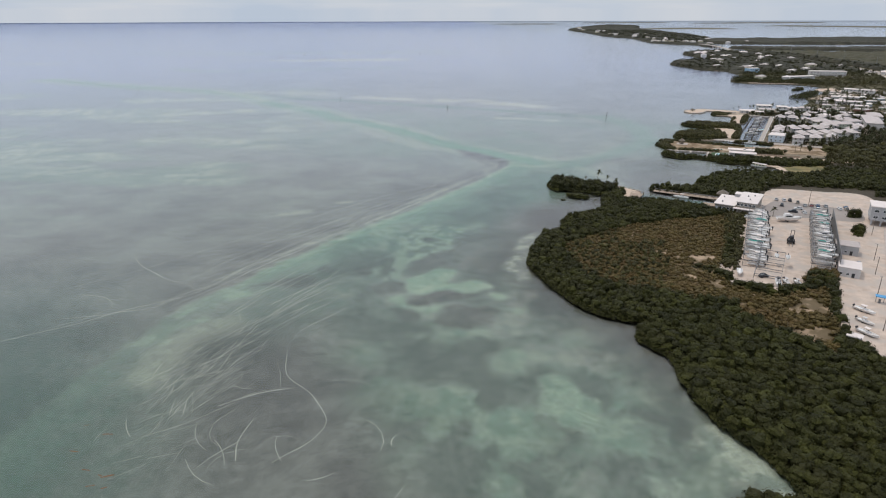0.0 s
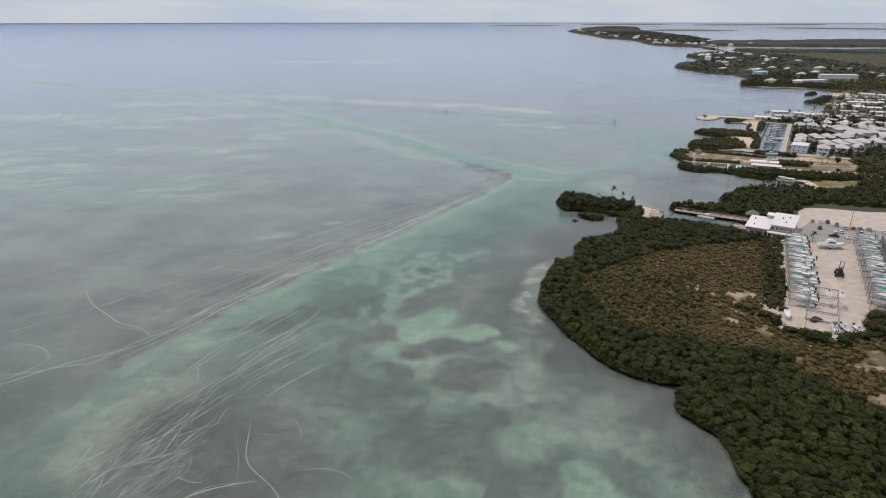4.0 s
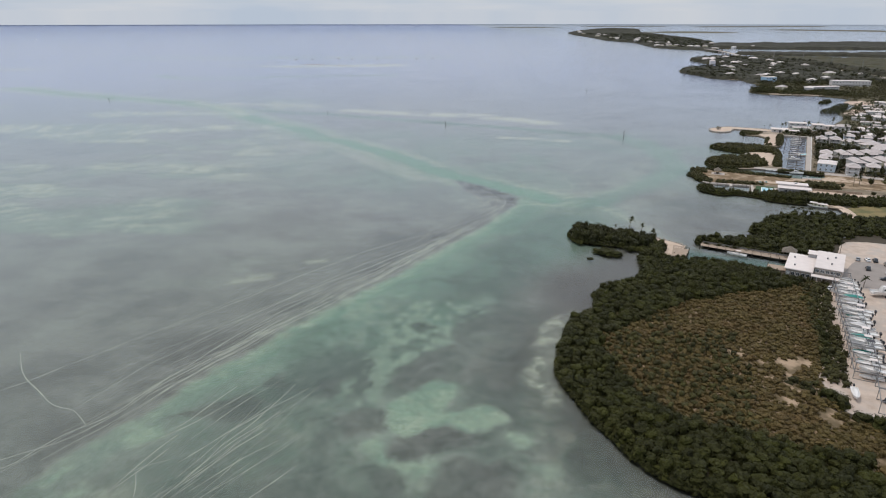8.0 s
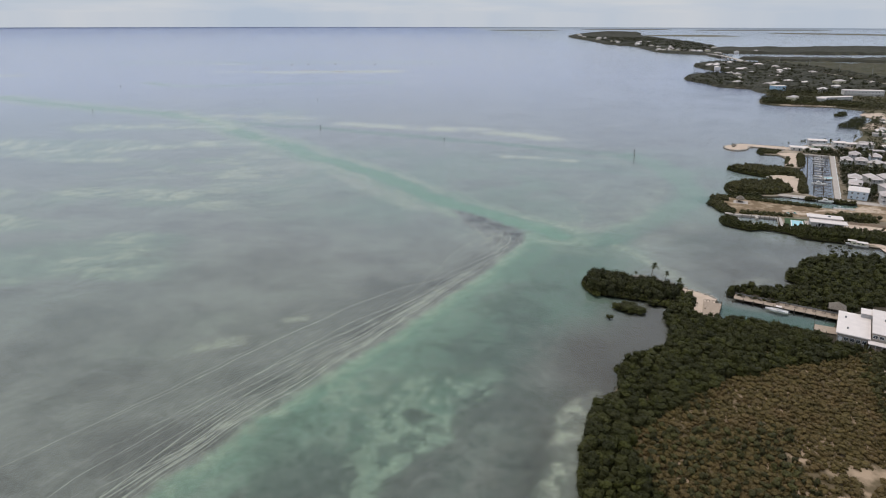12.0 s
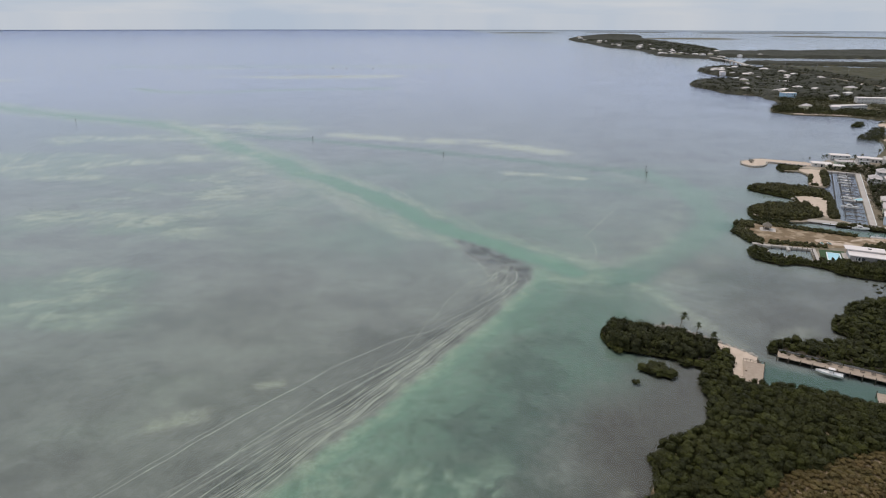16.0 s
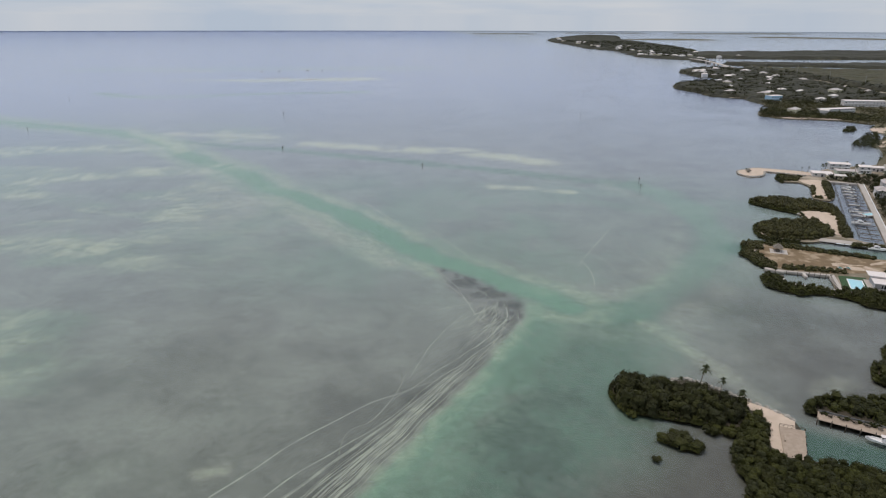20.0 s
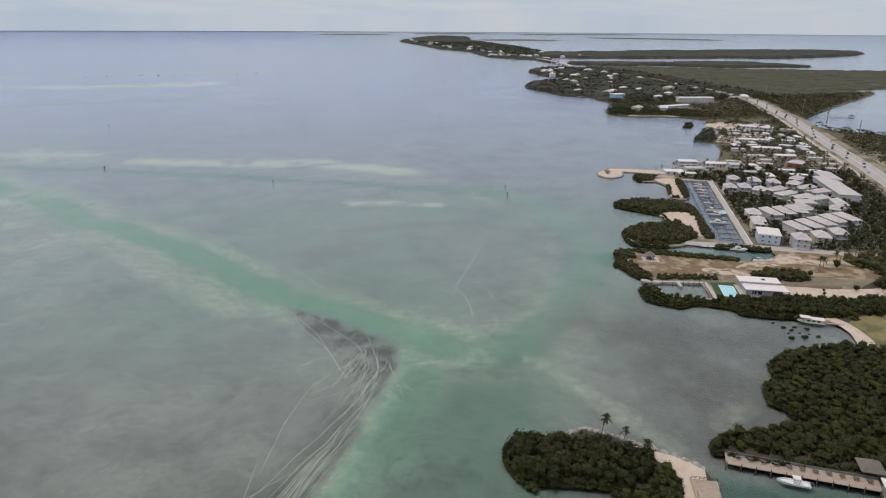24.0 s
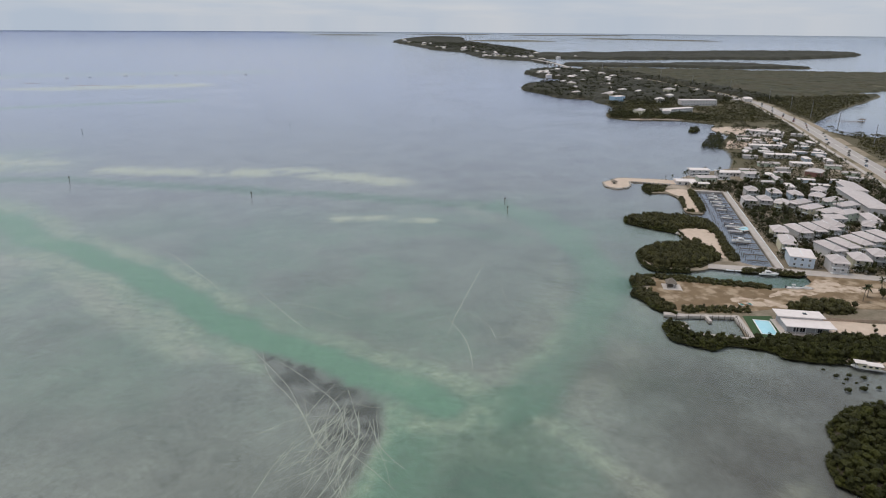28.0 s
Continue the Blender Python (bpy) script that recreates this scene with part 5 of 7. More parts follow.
LINE = shade("road_paint", (0.55, 0.53, 0.48), (0.70, 0.68, 0.62), 1.0, 0.8, 0.2, 0.0)

# ---- trees ----
def trunk_shape(h, r0, r1, lean=0.0, n=7, rings=5, base=-0.3):
    secs = []
    for k in range(rings + 1):
        u = k / rings
        r = r0 + (r1 - r0) * u
        cx = lean * u * u
        secs.append([(cx + r * math.cos(2 * math.pi * i / n), r * math.sin(2 * math.pi * i / n), base + (h - base) * u) for i in range(n)])
    return loft(secs)


def limbs_shape(h, r, count, seed):
    g = random.Random(seed)
    res = [trunk_shape(h * 0.55, 0.16, 0.09, 0.2)]
    for k in range(count):
        a = 2 * math.pi * k / count + g.uniform(-0.4, 0.4)
        res.append(beam((0.1, 0, h * 0.38), (r * 0.6 * math.cos(a), r * 0.6 * math.sin(a), h * g.uniform(0.6, 0.78)), 0.1))
    return res


TREE_KINDS = []
for k in range(4):
    tree = thing("tree", "rounded dark green broadleaf tree with dense foliage", "tree", "village trees", put(-300, -200))
    h, r = (6.0, 6.8, 5.2, 7.4)[k], (2.9, 3.3, 2.6, 3.1)[k]
    part("trunk", limbs_shape(h, r, 5, k), BARK, tree)
    leaves = new("crown", mesh_quads("crown", (TREES[k] * np.array([r, r, h])).reshape(-1, 3), (LEAF_LIGHT, LEAF_DARK)[k % 2]))
    leaves.data.attributes.new("tone", "FLOAT", "POINT").data.foreach_set("value", np.full(len(leaves.data.vertices), 0.15 + 0.14 * k, np.float32))
    leaves.parent = tree
    TREE_KINDS.append(tree)


def palm_crown(count, length, seed):
    g = random.Random(seed)
    v, f = [], []
    for k in range(count):
        a = 2 * math.pi * k / count + g.uniform(-0.25, 0.25)
        rise, n = g.uniform(-0.45, 1.7), 6
        c, s = math.cos(a), math.sin(a)
        size = length * g.uniform(0.85, 1.1)
        k0 = len(v)
        for i in range(n + 1):
            u = i / n
            d, z = size * u * (1 - 0.30 * max(rise, 0)), size * (rise * u - (0.55 + 0.35 * max(rise, 0)) * u * u)
            w = 0.36 * math.sin(math.pi * min(1, 0.12 + 0.88 * u)) * (0.75 if i % 2 else 1.15) + 0.03
            v += [(d * c - w * s, d * s + w * c, z - 0.18 * w), (d * c, d * s, z + 0.06), (d * c + w * s, d * s - w * c, z - 0.18 * w)]
        for i in range(n):
            a0, b0 = k0 + 3 * i, k0 + 3 * i + 3
            f += [(a0, b0, b0 + 1, a0 + 1), (a0 + 1, b0 + 1, b0 + 2, a0 + 2)]
    return v, f


PALM_KINDS = []
for k, (h, lean, count) in enumerate(((6.5, 0.6, 20), (8.5, -0.9, 22), (5.0, 0.3, 19), (9.5, 1.3, 21))):
    palm = thing("palm_tree", "slender coconut palm with arching green fronds", "palm", "palms", put(-310, -200))
    part("trunk", trunk_shape(h, 0.20, 0.12, lean), BARK, palm)
    v, f = palm_crown(count, 2.7, k)
    part("crown", ([(x + lean, y, z + h) for x, y, z in v], f), FROND, palm)
    PALM_KINDS.append(palm)


def plant_tree(x, y, k, size, turn):
    again(TREE_KINDS[k % 4], put(x, y, 0.35, turn), size=size)


def plant_palm(x, y, k, size=1.0, turn=0.0):
    again(PALM_KINDS[k % 4], put(x, y, 0.35, turn), size=size)


# ---- boats ----
def hull_shape(L, B, H, deck=0.0):
    """A hull from stern (-x) to bow (+x), hollow above its sole."""
    secs = []
    for u in (0.0, 0.12, 0.35, 0.58, 0.76, 0.9, 1.0):
        w = B / 2 * (0.92 + 0.08 * min(1, u * 4)) * (1 - max(0, (u - 0.5) / 0.5) ** 2.3 * 0.97)
        sheer = H * (1 + 0.28 * u * u)
        x = -L / 2 + L * u
        chine = w * 0.78
        keel = 0.04 + 0.5 * H * max(0, (u - 0.7) / 0.3) ** 2
        inner = max(w - 0.16, 0.01)
        sole = max(H * (0.55 + 0.25 * u), keel + 0.05)
        secs.append([(x, 0, keel), (x, chine, 0.28 * H + keel * 0.6), (x, w, sheer), (x, inner, sheer), (x, inner * 0.9, sole), (x, -inner * 0.9, sole), (x, -inner, sheer), (x, -w, sheer), (x, -chine, 0.28 * H + keel * 0.6)])
    return loft(secs)


def engine_shape(x, y, z):
    return [box(x, y, z + 0.25, 0.6, 0.42, 0.6, taper=0.8), box(x - 0.05, y, z - 0.75, 0.22, 0.16, 1.0)]


def make_console(L, hull_mat, top_mat, name="motor_boat", label="white open motor boat with a centre console", tag="boats"):
    B, H = L * 0.29, L * 0.115
    b = thing(name, label, "boat", tag, put(-320, -200))
    part("hull", hull_shape(L, B, H), hull_mat, b, smooth=False)
    part("sole", [box(-L * 0.06, 0, H * 0.62, L * 0.72, B * 0.74, 0.05)], TRIM, b)
    part("console", [box(-L * 0.04, 0, H * 0.66, L * 0.11, B * 0.36, H * 0.9, taper=0.85)], GEL, b)
    part("windscreen", [box(L * 0.0, 0, H * 1.5, 0.06, B * 0.32, H * 0.5)], GLASS, b)
    part("hardtop", [box(-L * 0.06, 0, H * 2.55, L * 0.25, B * 0.66, 0.10, taper=0.94)], top_mat, b)
    for j in (-1, 1):
        part("top_frame", [beam((-L * 0.14, j * B * 0.26, H * 0.66), (-L * 0.15, j * B * 0.28, H * 2.55), 0.09)], STEEL, b)
        part("outboard_motor", engine_shape(-L / 2 - 0.25, j * B * 0.14, H * 0.8), ENGINE, b)
    return b


def make_cruiser(L, hull_mat, label="white cabin cruiser with dark windows", tag="boats"):
    B, H = L * 0.29, L * 0.13
    b = thing("cabin_cruiser", label, "boat", tag, put(-330, -200))
    part("hull", hull_shape(L, B, H), hull_mat, b)
    part("foredeck", [loft([[(x, w, z) for w, z in ((-q, s), (q, s), (q * 0.7, s + 0.22), (-q * 0.7, s + 0.22))] for x, q, s in ((-L * 0.05, B * 0.42, H * 1.0), (L * 0.2, B * 0.38, H * 1.1), (L * 0.40, B * 0.14, H * 1.2))])], GEL, b)
    part("cabin", [box(-L * 0.06, 0, H * 0.9, L * 0.36, B * 0.68, H * 0.95, taper=0.86)], GEL, b)
    for j in (-1, 1):
        part("cabin_window", [box(-L * 0.05, j * B * 0.322, H * 1.25, L * 0.24, 0.05, H * 0.38)], GLASS, b)
    part("windscreen", [box(L * 0.115, 0, H * 1.25, 0.06, B * 0.52, H * 0.5)], GLASS, b)
    part("flybridge", [box(-L * 0.1, 0, H * 1.85, L * 0.22, B * 0.5, H * 0.4, taper=0.9)], GEL, b)
    part("cockpit_sole", [box(-L * 0.36, 0, H * 0.6, L * 0.2, B * 0.72, 0.05)], GEL_GREY, b)
    part("rail", [beam((L * 0.1, j * B * 0.42, H * 1.55), (L * 0.46, j * B * 0.06, H * 1.75), 0.05) for j in (-1, 1)], STEEL, b)
    return b


def make_skiff(L, cover, label="small white boat under a fitted cover", tag="boats"):
    B, H = L * 0.33, L * 0.13
    b = thing("skiff", label, "boat", tag, put(-340, -200))
    part("hull", hull_shape(L, B, H), GEL, b)
    part("cover", [loft([[(x, -w, z), (x, w, z), (x, w * 0.4, z + t), (x, -w * 0.4, z + t)] for x, w, z, t in ((-L * 0.46, B * 0.40, H * 0.95, 0.15), (-L * 0.1, B * 0.43, H * 1.02, 0.65), (L * 0.2, B * 0.38, H * 1.1, 0.45), (L * 0.44, B * 0.09, H * 1.24, 0.05))])], cover, b)
    part("outboard_motor", engine_shape(-L / 2 - 0.2, 0, H * 0.8), ENGINE, b)
    return b


OPEN_BOATS = [make_console(9.0, GEL, WHITE_ROOF, label="white centre console boat with a white hardtop"), make_console(8.2, GEL_GREY, CANVAS_D, label="grey centre console boat with a dark canvas top"), make_console(7.4, GEL, GEL_GREY, label="white open fishing boat with twin black outboards"), make_console(8.6, GEL_BLUE, WHITE_ROOF, label="blue hulled centre console boat with white hardtop")]
CRUISERS = [make_cruiser(11.0, GEL), make_cruiser(9.5, GEL, "white sports cruiser with a low cabin")]
SKIFFS = [make_skiff(6.2, GEL, "small white boat under a white cover"), make_skiff(6.8, CANVAS, "white boat under a teal canvas cover"), make_skiff(5.6, GEL_GREY, "small pale skiff with a grey cover")]


def dock_boat(kind, x, y, turn, label="", z=-0.25):
    return again(kind, put(x, y, z, turn), label)


# ---- cars ----
def make_car(paint, label, long=4.6, tall=1.5, tag="cars"):
    c = thing("car", label, "car", tag, put(-350, -200))
    w = 1.8
    part("body", [loft([[(x, -w / 2 * q, z0), (x, w / 2 * q, z0), (x, w / 2 * q, z1 * 0.85), (x, w / 2 * q * 0.9, z1), (x, -w / 2 * q * 0.9, z1), (x, -w / 2 * q, z1 * 0.85)] for x, q, z0, z1 in
                        ((-long / 2, 0.86, 0.35, 0.85), (-long * 0.44, 1.0, 0.25, 0.98), (0, 1.0, 0.22, 0.98), (long * 0.3, 1.0, 0.22, 0.92), (long * 0.46, 0.95, 0.28, 0.78), (long / 2, 0.8, 0.35, 0.62))])], paint, c)
    part("cabin_glass", [loft([[(x, -q, 0.95), (x, q, 0.95), (x, q * 0.86, z), (x, -q * 0.86, z)] for x, q, z in ((-long * 0.40, 0.78, 1.0), (-long * 0.28, 0.80, tall - 0.06), (long * 0.06, 0.80, tall - 0.06), (long * 0.22, 0.76, 1.0))])], GLASS, c)
    part("roof", [box(-long * 0.11, 0, tall - 0.08, long * 0.33, 1.36, 0.08, taper=0.94)], paint, c)
    for i in (-1, 1):
        for j in (-1, 1):
            ring = [(0.32 * math.cos(2 * math.pi * k / 10), 0.32 * math.sin(2 * math.pi * k / 10)) for k in range(10)]
            wheel = part("wheel", loft([[(i * long * 0.31 + a, j * 0.88 - 0.1, 0.32 + b) for a, b in ring], [(i * long * 0.31 + a, j * 0.88 + 0.1, 0.32 + b) for a, b in ring]]), RUBBER, c)
    for j in (-1, 1):
        part("headlight", [box(long * 0.47, j * 0.62, 0.6, 0.12, 0.34, 0.16)], TRIM, c)
    return c


CARS = [make_car(p, l, a, b) for p, l, a, b in ((PAINTS[0], "parked white saloon car with dark windows", 4.6, 1.45), (PAINTS[1], "parked silver hatchback car with dark windows", 4.3, 1.5), (PAINTS[2], "parked black sport utility car", 4.8, 1.75), (PAINTS[3], "parked dark red saloon car", 4.5, 1.45), (PAINTS[4], "parked blue saloon car", 4.5, 1.48), (PAINTS[5], "parked tan sport utility car", 4.9, 1.78), (PAINTS[0], "parked white van with dark windows", 5.4, 2.1))]


# ---- houses ----
def window_at(house, x, y, z, w, h, side, name="window"):
    """A window with a frame and a pane, on the wall that faces side (degrees)."""
    c, s = math.cos(radians(side)), math.sin(radians(side))
    fr = part(name, [beam((x - s * w / 2, y + c * w / 2, z), (x + s * w / 2, y - c * w / 2, z), 0.12, 0.14), beam((x - s * w / 2, y + c * w / 2, z + h), (x + s * w / 2, y - c * w / 2, z + h), 0.12, 0.14),
                     beam((x - s * w / 2, y + c * w / 2, z), (x - s * w / 2, y + c * w / 2, z + h), 0.12), beam((x + s * w / 2, y - c * w / 2, z), (x + s * w / 2, y - c * w / 2, z + h), 0.12), beam((x, y, z), (x, y, z + h), 0.07)], TRIM, house)
    part("pane", [box(x - 0.03 * c, y - 0.03 * s, z, 0.05, w, h, side)], GLASS, fr)


def make_house(sx, sy, storeys, wall, roof, label, ridge=0.5, rise=2.1, porch=True, name="house", group="village houses", windows=True):
    """A timber house; its long side lies on x."""
    ho = thing(name, label, "house", group, put(-400, -240))
    base, h = 0.5, 2.9 * storeys
    part("foundation", [box(0, 0, 0, sx * 0.97, sy * 0.97, base)], CONCRETE, ho)
    part("wall", [box(0, 0, base, sx, sy, h)], wall, ho)
    part("roof", [hip(0, 0, base + h, sx + 1.1, sy + 1.1, rise, ridge)], roof, ho)
    part("roof_ridge", [beam((-sx / 2 * ridge, 0, base + h + rise), (sx / 2 * ridge, 0, base + h + rise), 0.3, 0.14)], TRIM, ho)
    if windows:
        for st in range(storeys):
            z = base + 2.9 * st + 0.95
            n = max(2, int(sx // 4))
            for k in range(n):
                x = -sx / 2 + sx * (k + 0.5) / n
                window_at(ho, x, -sy / 2 - 0.02, z, 1.3, 1.35, -90)
            for k in (-1, 1):
                for y in ((-sy * 0.22, sy * 0.22) if storeys > 1 and porch else (-sy * 0.3, 0.0, sy * 0.3) if storeys > 1 and windows and sy > 11 else (0.0,)):
                    window_at(ho, k * (sx / 2 + 0.02), y, z, 1.2, 1.35, 0 if k > 0 else 180)
    part("door", [box(-sx * 0.06, -sy / 2 - 0.03, base, 0.95, 0.08, 2.1)], GLASS if storeys > 1 else TRIM, ho)
    if porch:
        x0 = -sx / 2 - 1.2
        for st in range(storeys):
            z = base + 2.9 * st
            part("porch_floor", [box(x0 + 0.0, 0, z - 0.1, 2.4, sy * 0.9, 0.16)], TRIM, ho)
            part("porch_rail", [beam((x0 - 1.15, -sy * 0.45, z + 1.0), (x0 - 1.15, sy * 0.45, z + 1.0), 0.08)] + [beam((x0 - 1.15, -sy * 0.45 + sy * 0.9 * i / 14, z), (x0 - 1.15, -sy * 0.45 + sy * 0.9 * i / 14, z + 1.0), 0.05) for i in range(15)], TRIM, ho)
        for y in (-sy * 0.45, 0, sy * 0.45):
            part("porch_post", [box(x0 - 1.15, y, base, 0.16, 0.16, h)], TRIM, ho)
        part("porch_roof", [hip(x0, 0, base + h, 3.0, sy * 0.9 + 0.8, 0.7, 0.2)], roof, ho)
    return ho

# ---- propeller scars and drift weed ----
def streaks(name, lines, material, label, category, z):
    """Thin uneven ribbons along lines of (points, width)."""
    v = []
    for order, (pts, w) in enumerate(lines):
        pts = np.array(rounded(pts, False, 0, 2.5))
        t = np.gradient(pts, axis=0)
        t /= np.linalg.norm(t, axis=1, keepdims=True) + 1e-9
        n = np.stack([-t[:, 1], t[:, 0]], 1)
        u = np.linspace(0, 1, len(pts))
        wob = (0.68 * w * (0.35 + 0.65 * np.sin(np.pi * np.clip(u, 0.03, 0.97)) ** 0.5) * (0.6 + 0.8 * vnoise(pts[:, 0] / 3, pts[:, 1] / 3, 5)))[:, None] / 2
        jit = (vnoise(pts[:, 0] / 11, pts[:, 1] / 11, 9)[:, None] - 0.5) * 1.2 * n
        a, b = pts + jit - n * wob, pts + jit + n * wob
        q = np.stack([a[:-1], b[:-1], b[1:], a[1:]], 1)[:, ::-1]
        v.append(np.concatenate([q, np.full((*q.shape[:2], 1), z + 0.0002 * order)], -1).reshape(-1, 3))
    v = np.concatenate(v)
    return tagged(new(name, mesh_quads(name, np.stack(bend(v[:, 0], v[:, 1], v[:, 2]), -1), material)), label, category, kind="stuff")


g = random.Random(5)
edge = np.array(rounded(SOUTH_EDGE, False, 0, 2.0))
seg = np.gradient(edge, axis=0)
seg /= np.linalg.norm(seg, axis=1, keepdims=True)
out_w = np.stack([seg[:, 1], -seg[:, 0]], 1)
if out_w[len(out_w) // 2, 0] > 0:
    out_w = -out_w
scars = []
for k in range(52):
    i0 = int(len(edge) * g.uniform(0.06, 0.6))
    i1 = min(len(edge) - 1, int(i0 + len(edge) * g.uniform(0.12, 0.4)))
    o0, o1 = g.uniform(0.8, 9), g.uniform(0.8, 13)
    scars.append(([tuple(edge[i] + out_w[i] * (o0 + (o1 - o0) * (i - i0) / (i1 - i0))) for i in np.linspace(i0, i1, 6).astype(int)], g.choice((0.18, 0.25, 0.35, 0.5))))
for k in range(9):
    i0, i1 = int(len(edge) * g.uniform(0.12, 0.25)), int(len(edge) * g.uniform(0.5, 0.8))
    o0, o1 = g.uniform(3, 8), g.uniform(12, 30)
    scars.append(([tuple(edge[i] + out_w[i] * (o0 + (o1 - o0) * (i - i0) / (i1 - i0))) for i in np.linspace(i0, i1, 5).astype(int)], g.choice((0.2, 0.3, 0.4))))


def wander(x0, y0, a, length, curl):
    pts = []
    for i in range(5):
        pts.append((x0, y0))
        x0, y0, a = x0 + length / 4 * math.cos(a), y0 + length / 4 * math.sin(a), a + curl * 0.5
    return pts


for k in range(120):
    x0, y0 = g.gauss(40, 6), g.gauss(468, 14)
    if inside(x0, y0, TIP):
        scars.append((wander(x0, y0, radians(g.gauss(238, 30)), g.uniform(8, 30), g.uniform(-0.4, 0.4)), g.choice((0.2, 0.28, 0.36))))
for k in range(210):
    scars.append((wander(g.gauss(-79, 8), g.gauss(161, 17), radians(g.gauss(66, 24)), g.uniform(3, 16), g.uniform(-0.3, 0.3)), g.choice((0.12, 0.16, 0.22, 0.32))))
for k in range(26):
    scars.append((wander(g.gauss(-70, 9), g.gauss(206, 12), radians(g.gauss(58, 5)), g.uniform(18, 44), g.uniform(-0.12, 0.12)), g.choice((0.2, 0.3, 0.5))))
for k in range(18):
    scars.append((wander(g.gauss(-44, 16), g.gauss(126, 16), radians(g.uniform(0, 180)), g.uniform(6, 16), g.uniform(-0.9, 0.9)), g.choice((0.2, 0.28, 0.4))))
for pts, w in (([(-54, 181), (-50, 165), (-40, 153), (-33, 141), (-36, 132), (-41, 127), (-44, 123)], 0.6), ([(-148, 273), (-139, 260), (-127, 249), (-117, 241), (-110, 238), (-103, 231)], 0.9),
               ([(-142, 198), (-135, 205), (-130, 215), (-132, 219), (-139, 225), (-148, 227)], 0.7), ([(-170, 180), (-140, 197), (-127, 209), (-115, 217), (-104, 225), (-95, 239), (-89, 259)], 0.8),
               ([(-160, 230), (-144, 245), (-133, 256), (-120, 273), (-104, 292), (-85, 317), (-67, 341)], 0.7), ([(-145, 204), (-121, 211), (-114, 213), (-110, 220), (-106, 227), (-98, 235), (-93, 248), (-86, 263), (-70, 295), (-50, 325)], 0.9),
               ([(-109, 242), (-104, 254), (-97, 268), (-87, 282), (-74, 306)], 0.6), ([(-91, 243), (-91, 246), (-87, 253), (-83, 256)], 0.8),
               ([(-104, 290), (-84, 315), (-73, 330), (-60, 347), (-49, 360), (-37, 374), (-20, 391), (-4, 401), (10, 410)], 1.0), ([(-90, 285), (-65, 315), (-58, 327), (-48, 341), (-36, 357), (-19, 374), (-8, 385), (4, 403)], 0.8),
               ([(14, 524), (16, 506), (25, 483), (29, 462), (36, 448)], 0.9), ([(-1, 410), (6, 432), (16, 453), (26, 467)], 0.6), ([(-23, 362), (-21, 379), (-13, 385), (-6, 400), (-1, 420)], 0.5),
               ([(21, 515), (32, 494), (39, 474), (34, 448), (25, 431)], 0.6), ([(43, 488), (43, 462), (31, 440), (14, 420), (-7, 397)], 0.7), ([(10, 527), (22, 498), (27, 474), (30, 458), (37, 452)], 0.7),
               ([(-66, 148), (-56, 154), (-46, 157)], 0.9), ([(-62, 150), (-72, 140), (-82, 134)], 0.6), ([(-54, 142), (-55, 132), (-54, 124)], 0.6),
               ([(134, 597), (103, 543), (90, 519)], 0.9), ([(95, 538), (96, 511), (91, 490)], 0.8), ([(103, 543), (110, 524), (108, 505)], 0.6), ([(12, 591), (25, 556), (32, 541)], 0.8), ([(-38, 663), (-15, 616), (-2, 586)], 0.9),
               ([(132, 520), (128, 545), (134, 570)], 0.6), ([(60, 640), (80, 610), (92, 600)], 0.6), ([(24, 572), (40, 560), (52, 545)], 0.6)):
    scars.append((pts, w * 0.7))
SCAR = shade("bare_scar_sand", (0.33, 0.335, 0.30), (0.54, 0.545, 0.46), 5.0, 1.0, 1.5, 0.0, spread=0.3, spec=0.0)
streaks("propeller_scars", scars, SCAR, "pale propeller scars cut through dark seagrass", "scars", -1.294)
WEED = shade("red_brown_weed", (0.16, 0.07, 0.035), (0.28, 0.13, 0.06), 1.0, 0.9, 0.2, 0.3)
drift = [([(x, y), (x + g.uniform(1, 3), y + g.uniform(-1, 1))], g.uniform(0.4, 1.2)) for x, y in ((-86, 114), (-84, 117), (-82, 113), (-97, 127), (-92, 134), (-99, 137), (-90, 120), (-85, 118))]
drift += [([(-360, 1800), (-330, 1812), (-300, 1805)], 9), ([(-470, 1880), (-440, 1890)], 8), ([(-260, 1760), (-230, 1768)], 8)]
streaks("drift_weed", drift, WEED, "rust coloured patches of drifting seaweed", "seaweed", 0.05)
FOAM = shade("foam", (0.6, 0.6, 0.58), (0.75, 0.75, 0.73), 0.5, 0.9, 0.1, 0.0)
flecks = []
for k in range(330):
    x, y = g.uniform(-110, 90), g.uniform(90, 440)
    if not inside(x, y, PEN):
        flecks.append(([(x, y), (x + g.uniform(0.15, 0.5), y + g.uniform(-0.15, 0.15))], g.uniform(0.08, 0.22)))
streaks("foam_flecks", flecks, FOAM, "tiny white flecks of foam on the water", "foam", 0.04)

for k, (x, y) in enumerate(((-420, 2030), (-375, 2050), (-255, 2060), (-95, 2080), (-60, 2060), (-10, 2085), (-300, 2075), (-180, 2065))):
    dock_boat(OPEN_BOATS[(0, 2)[k % 2]], x, y, 30 * k, "small white boat anchored at a far sand bar")

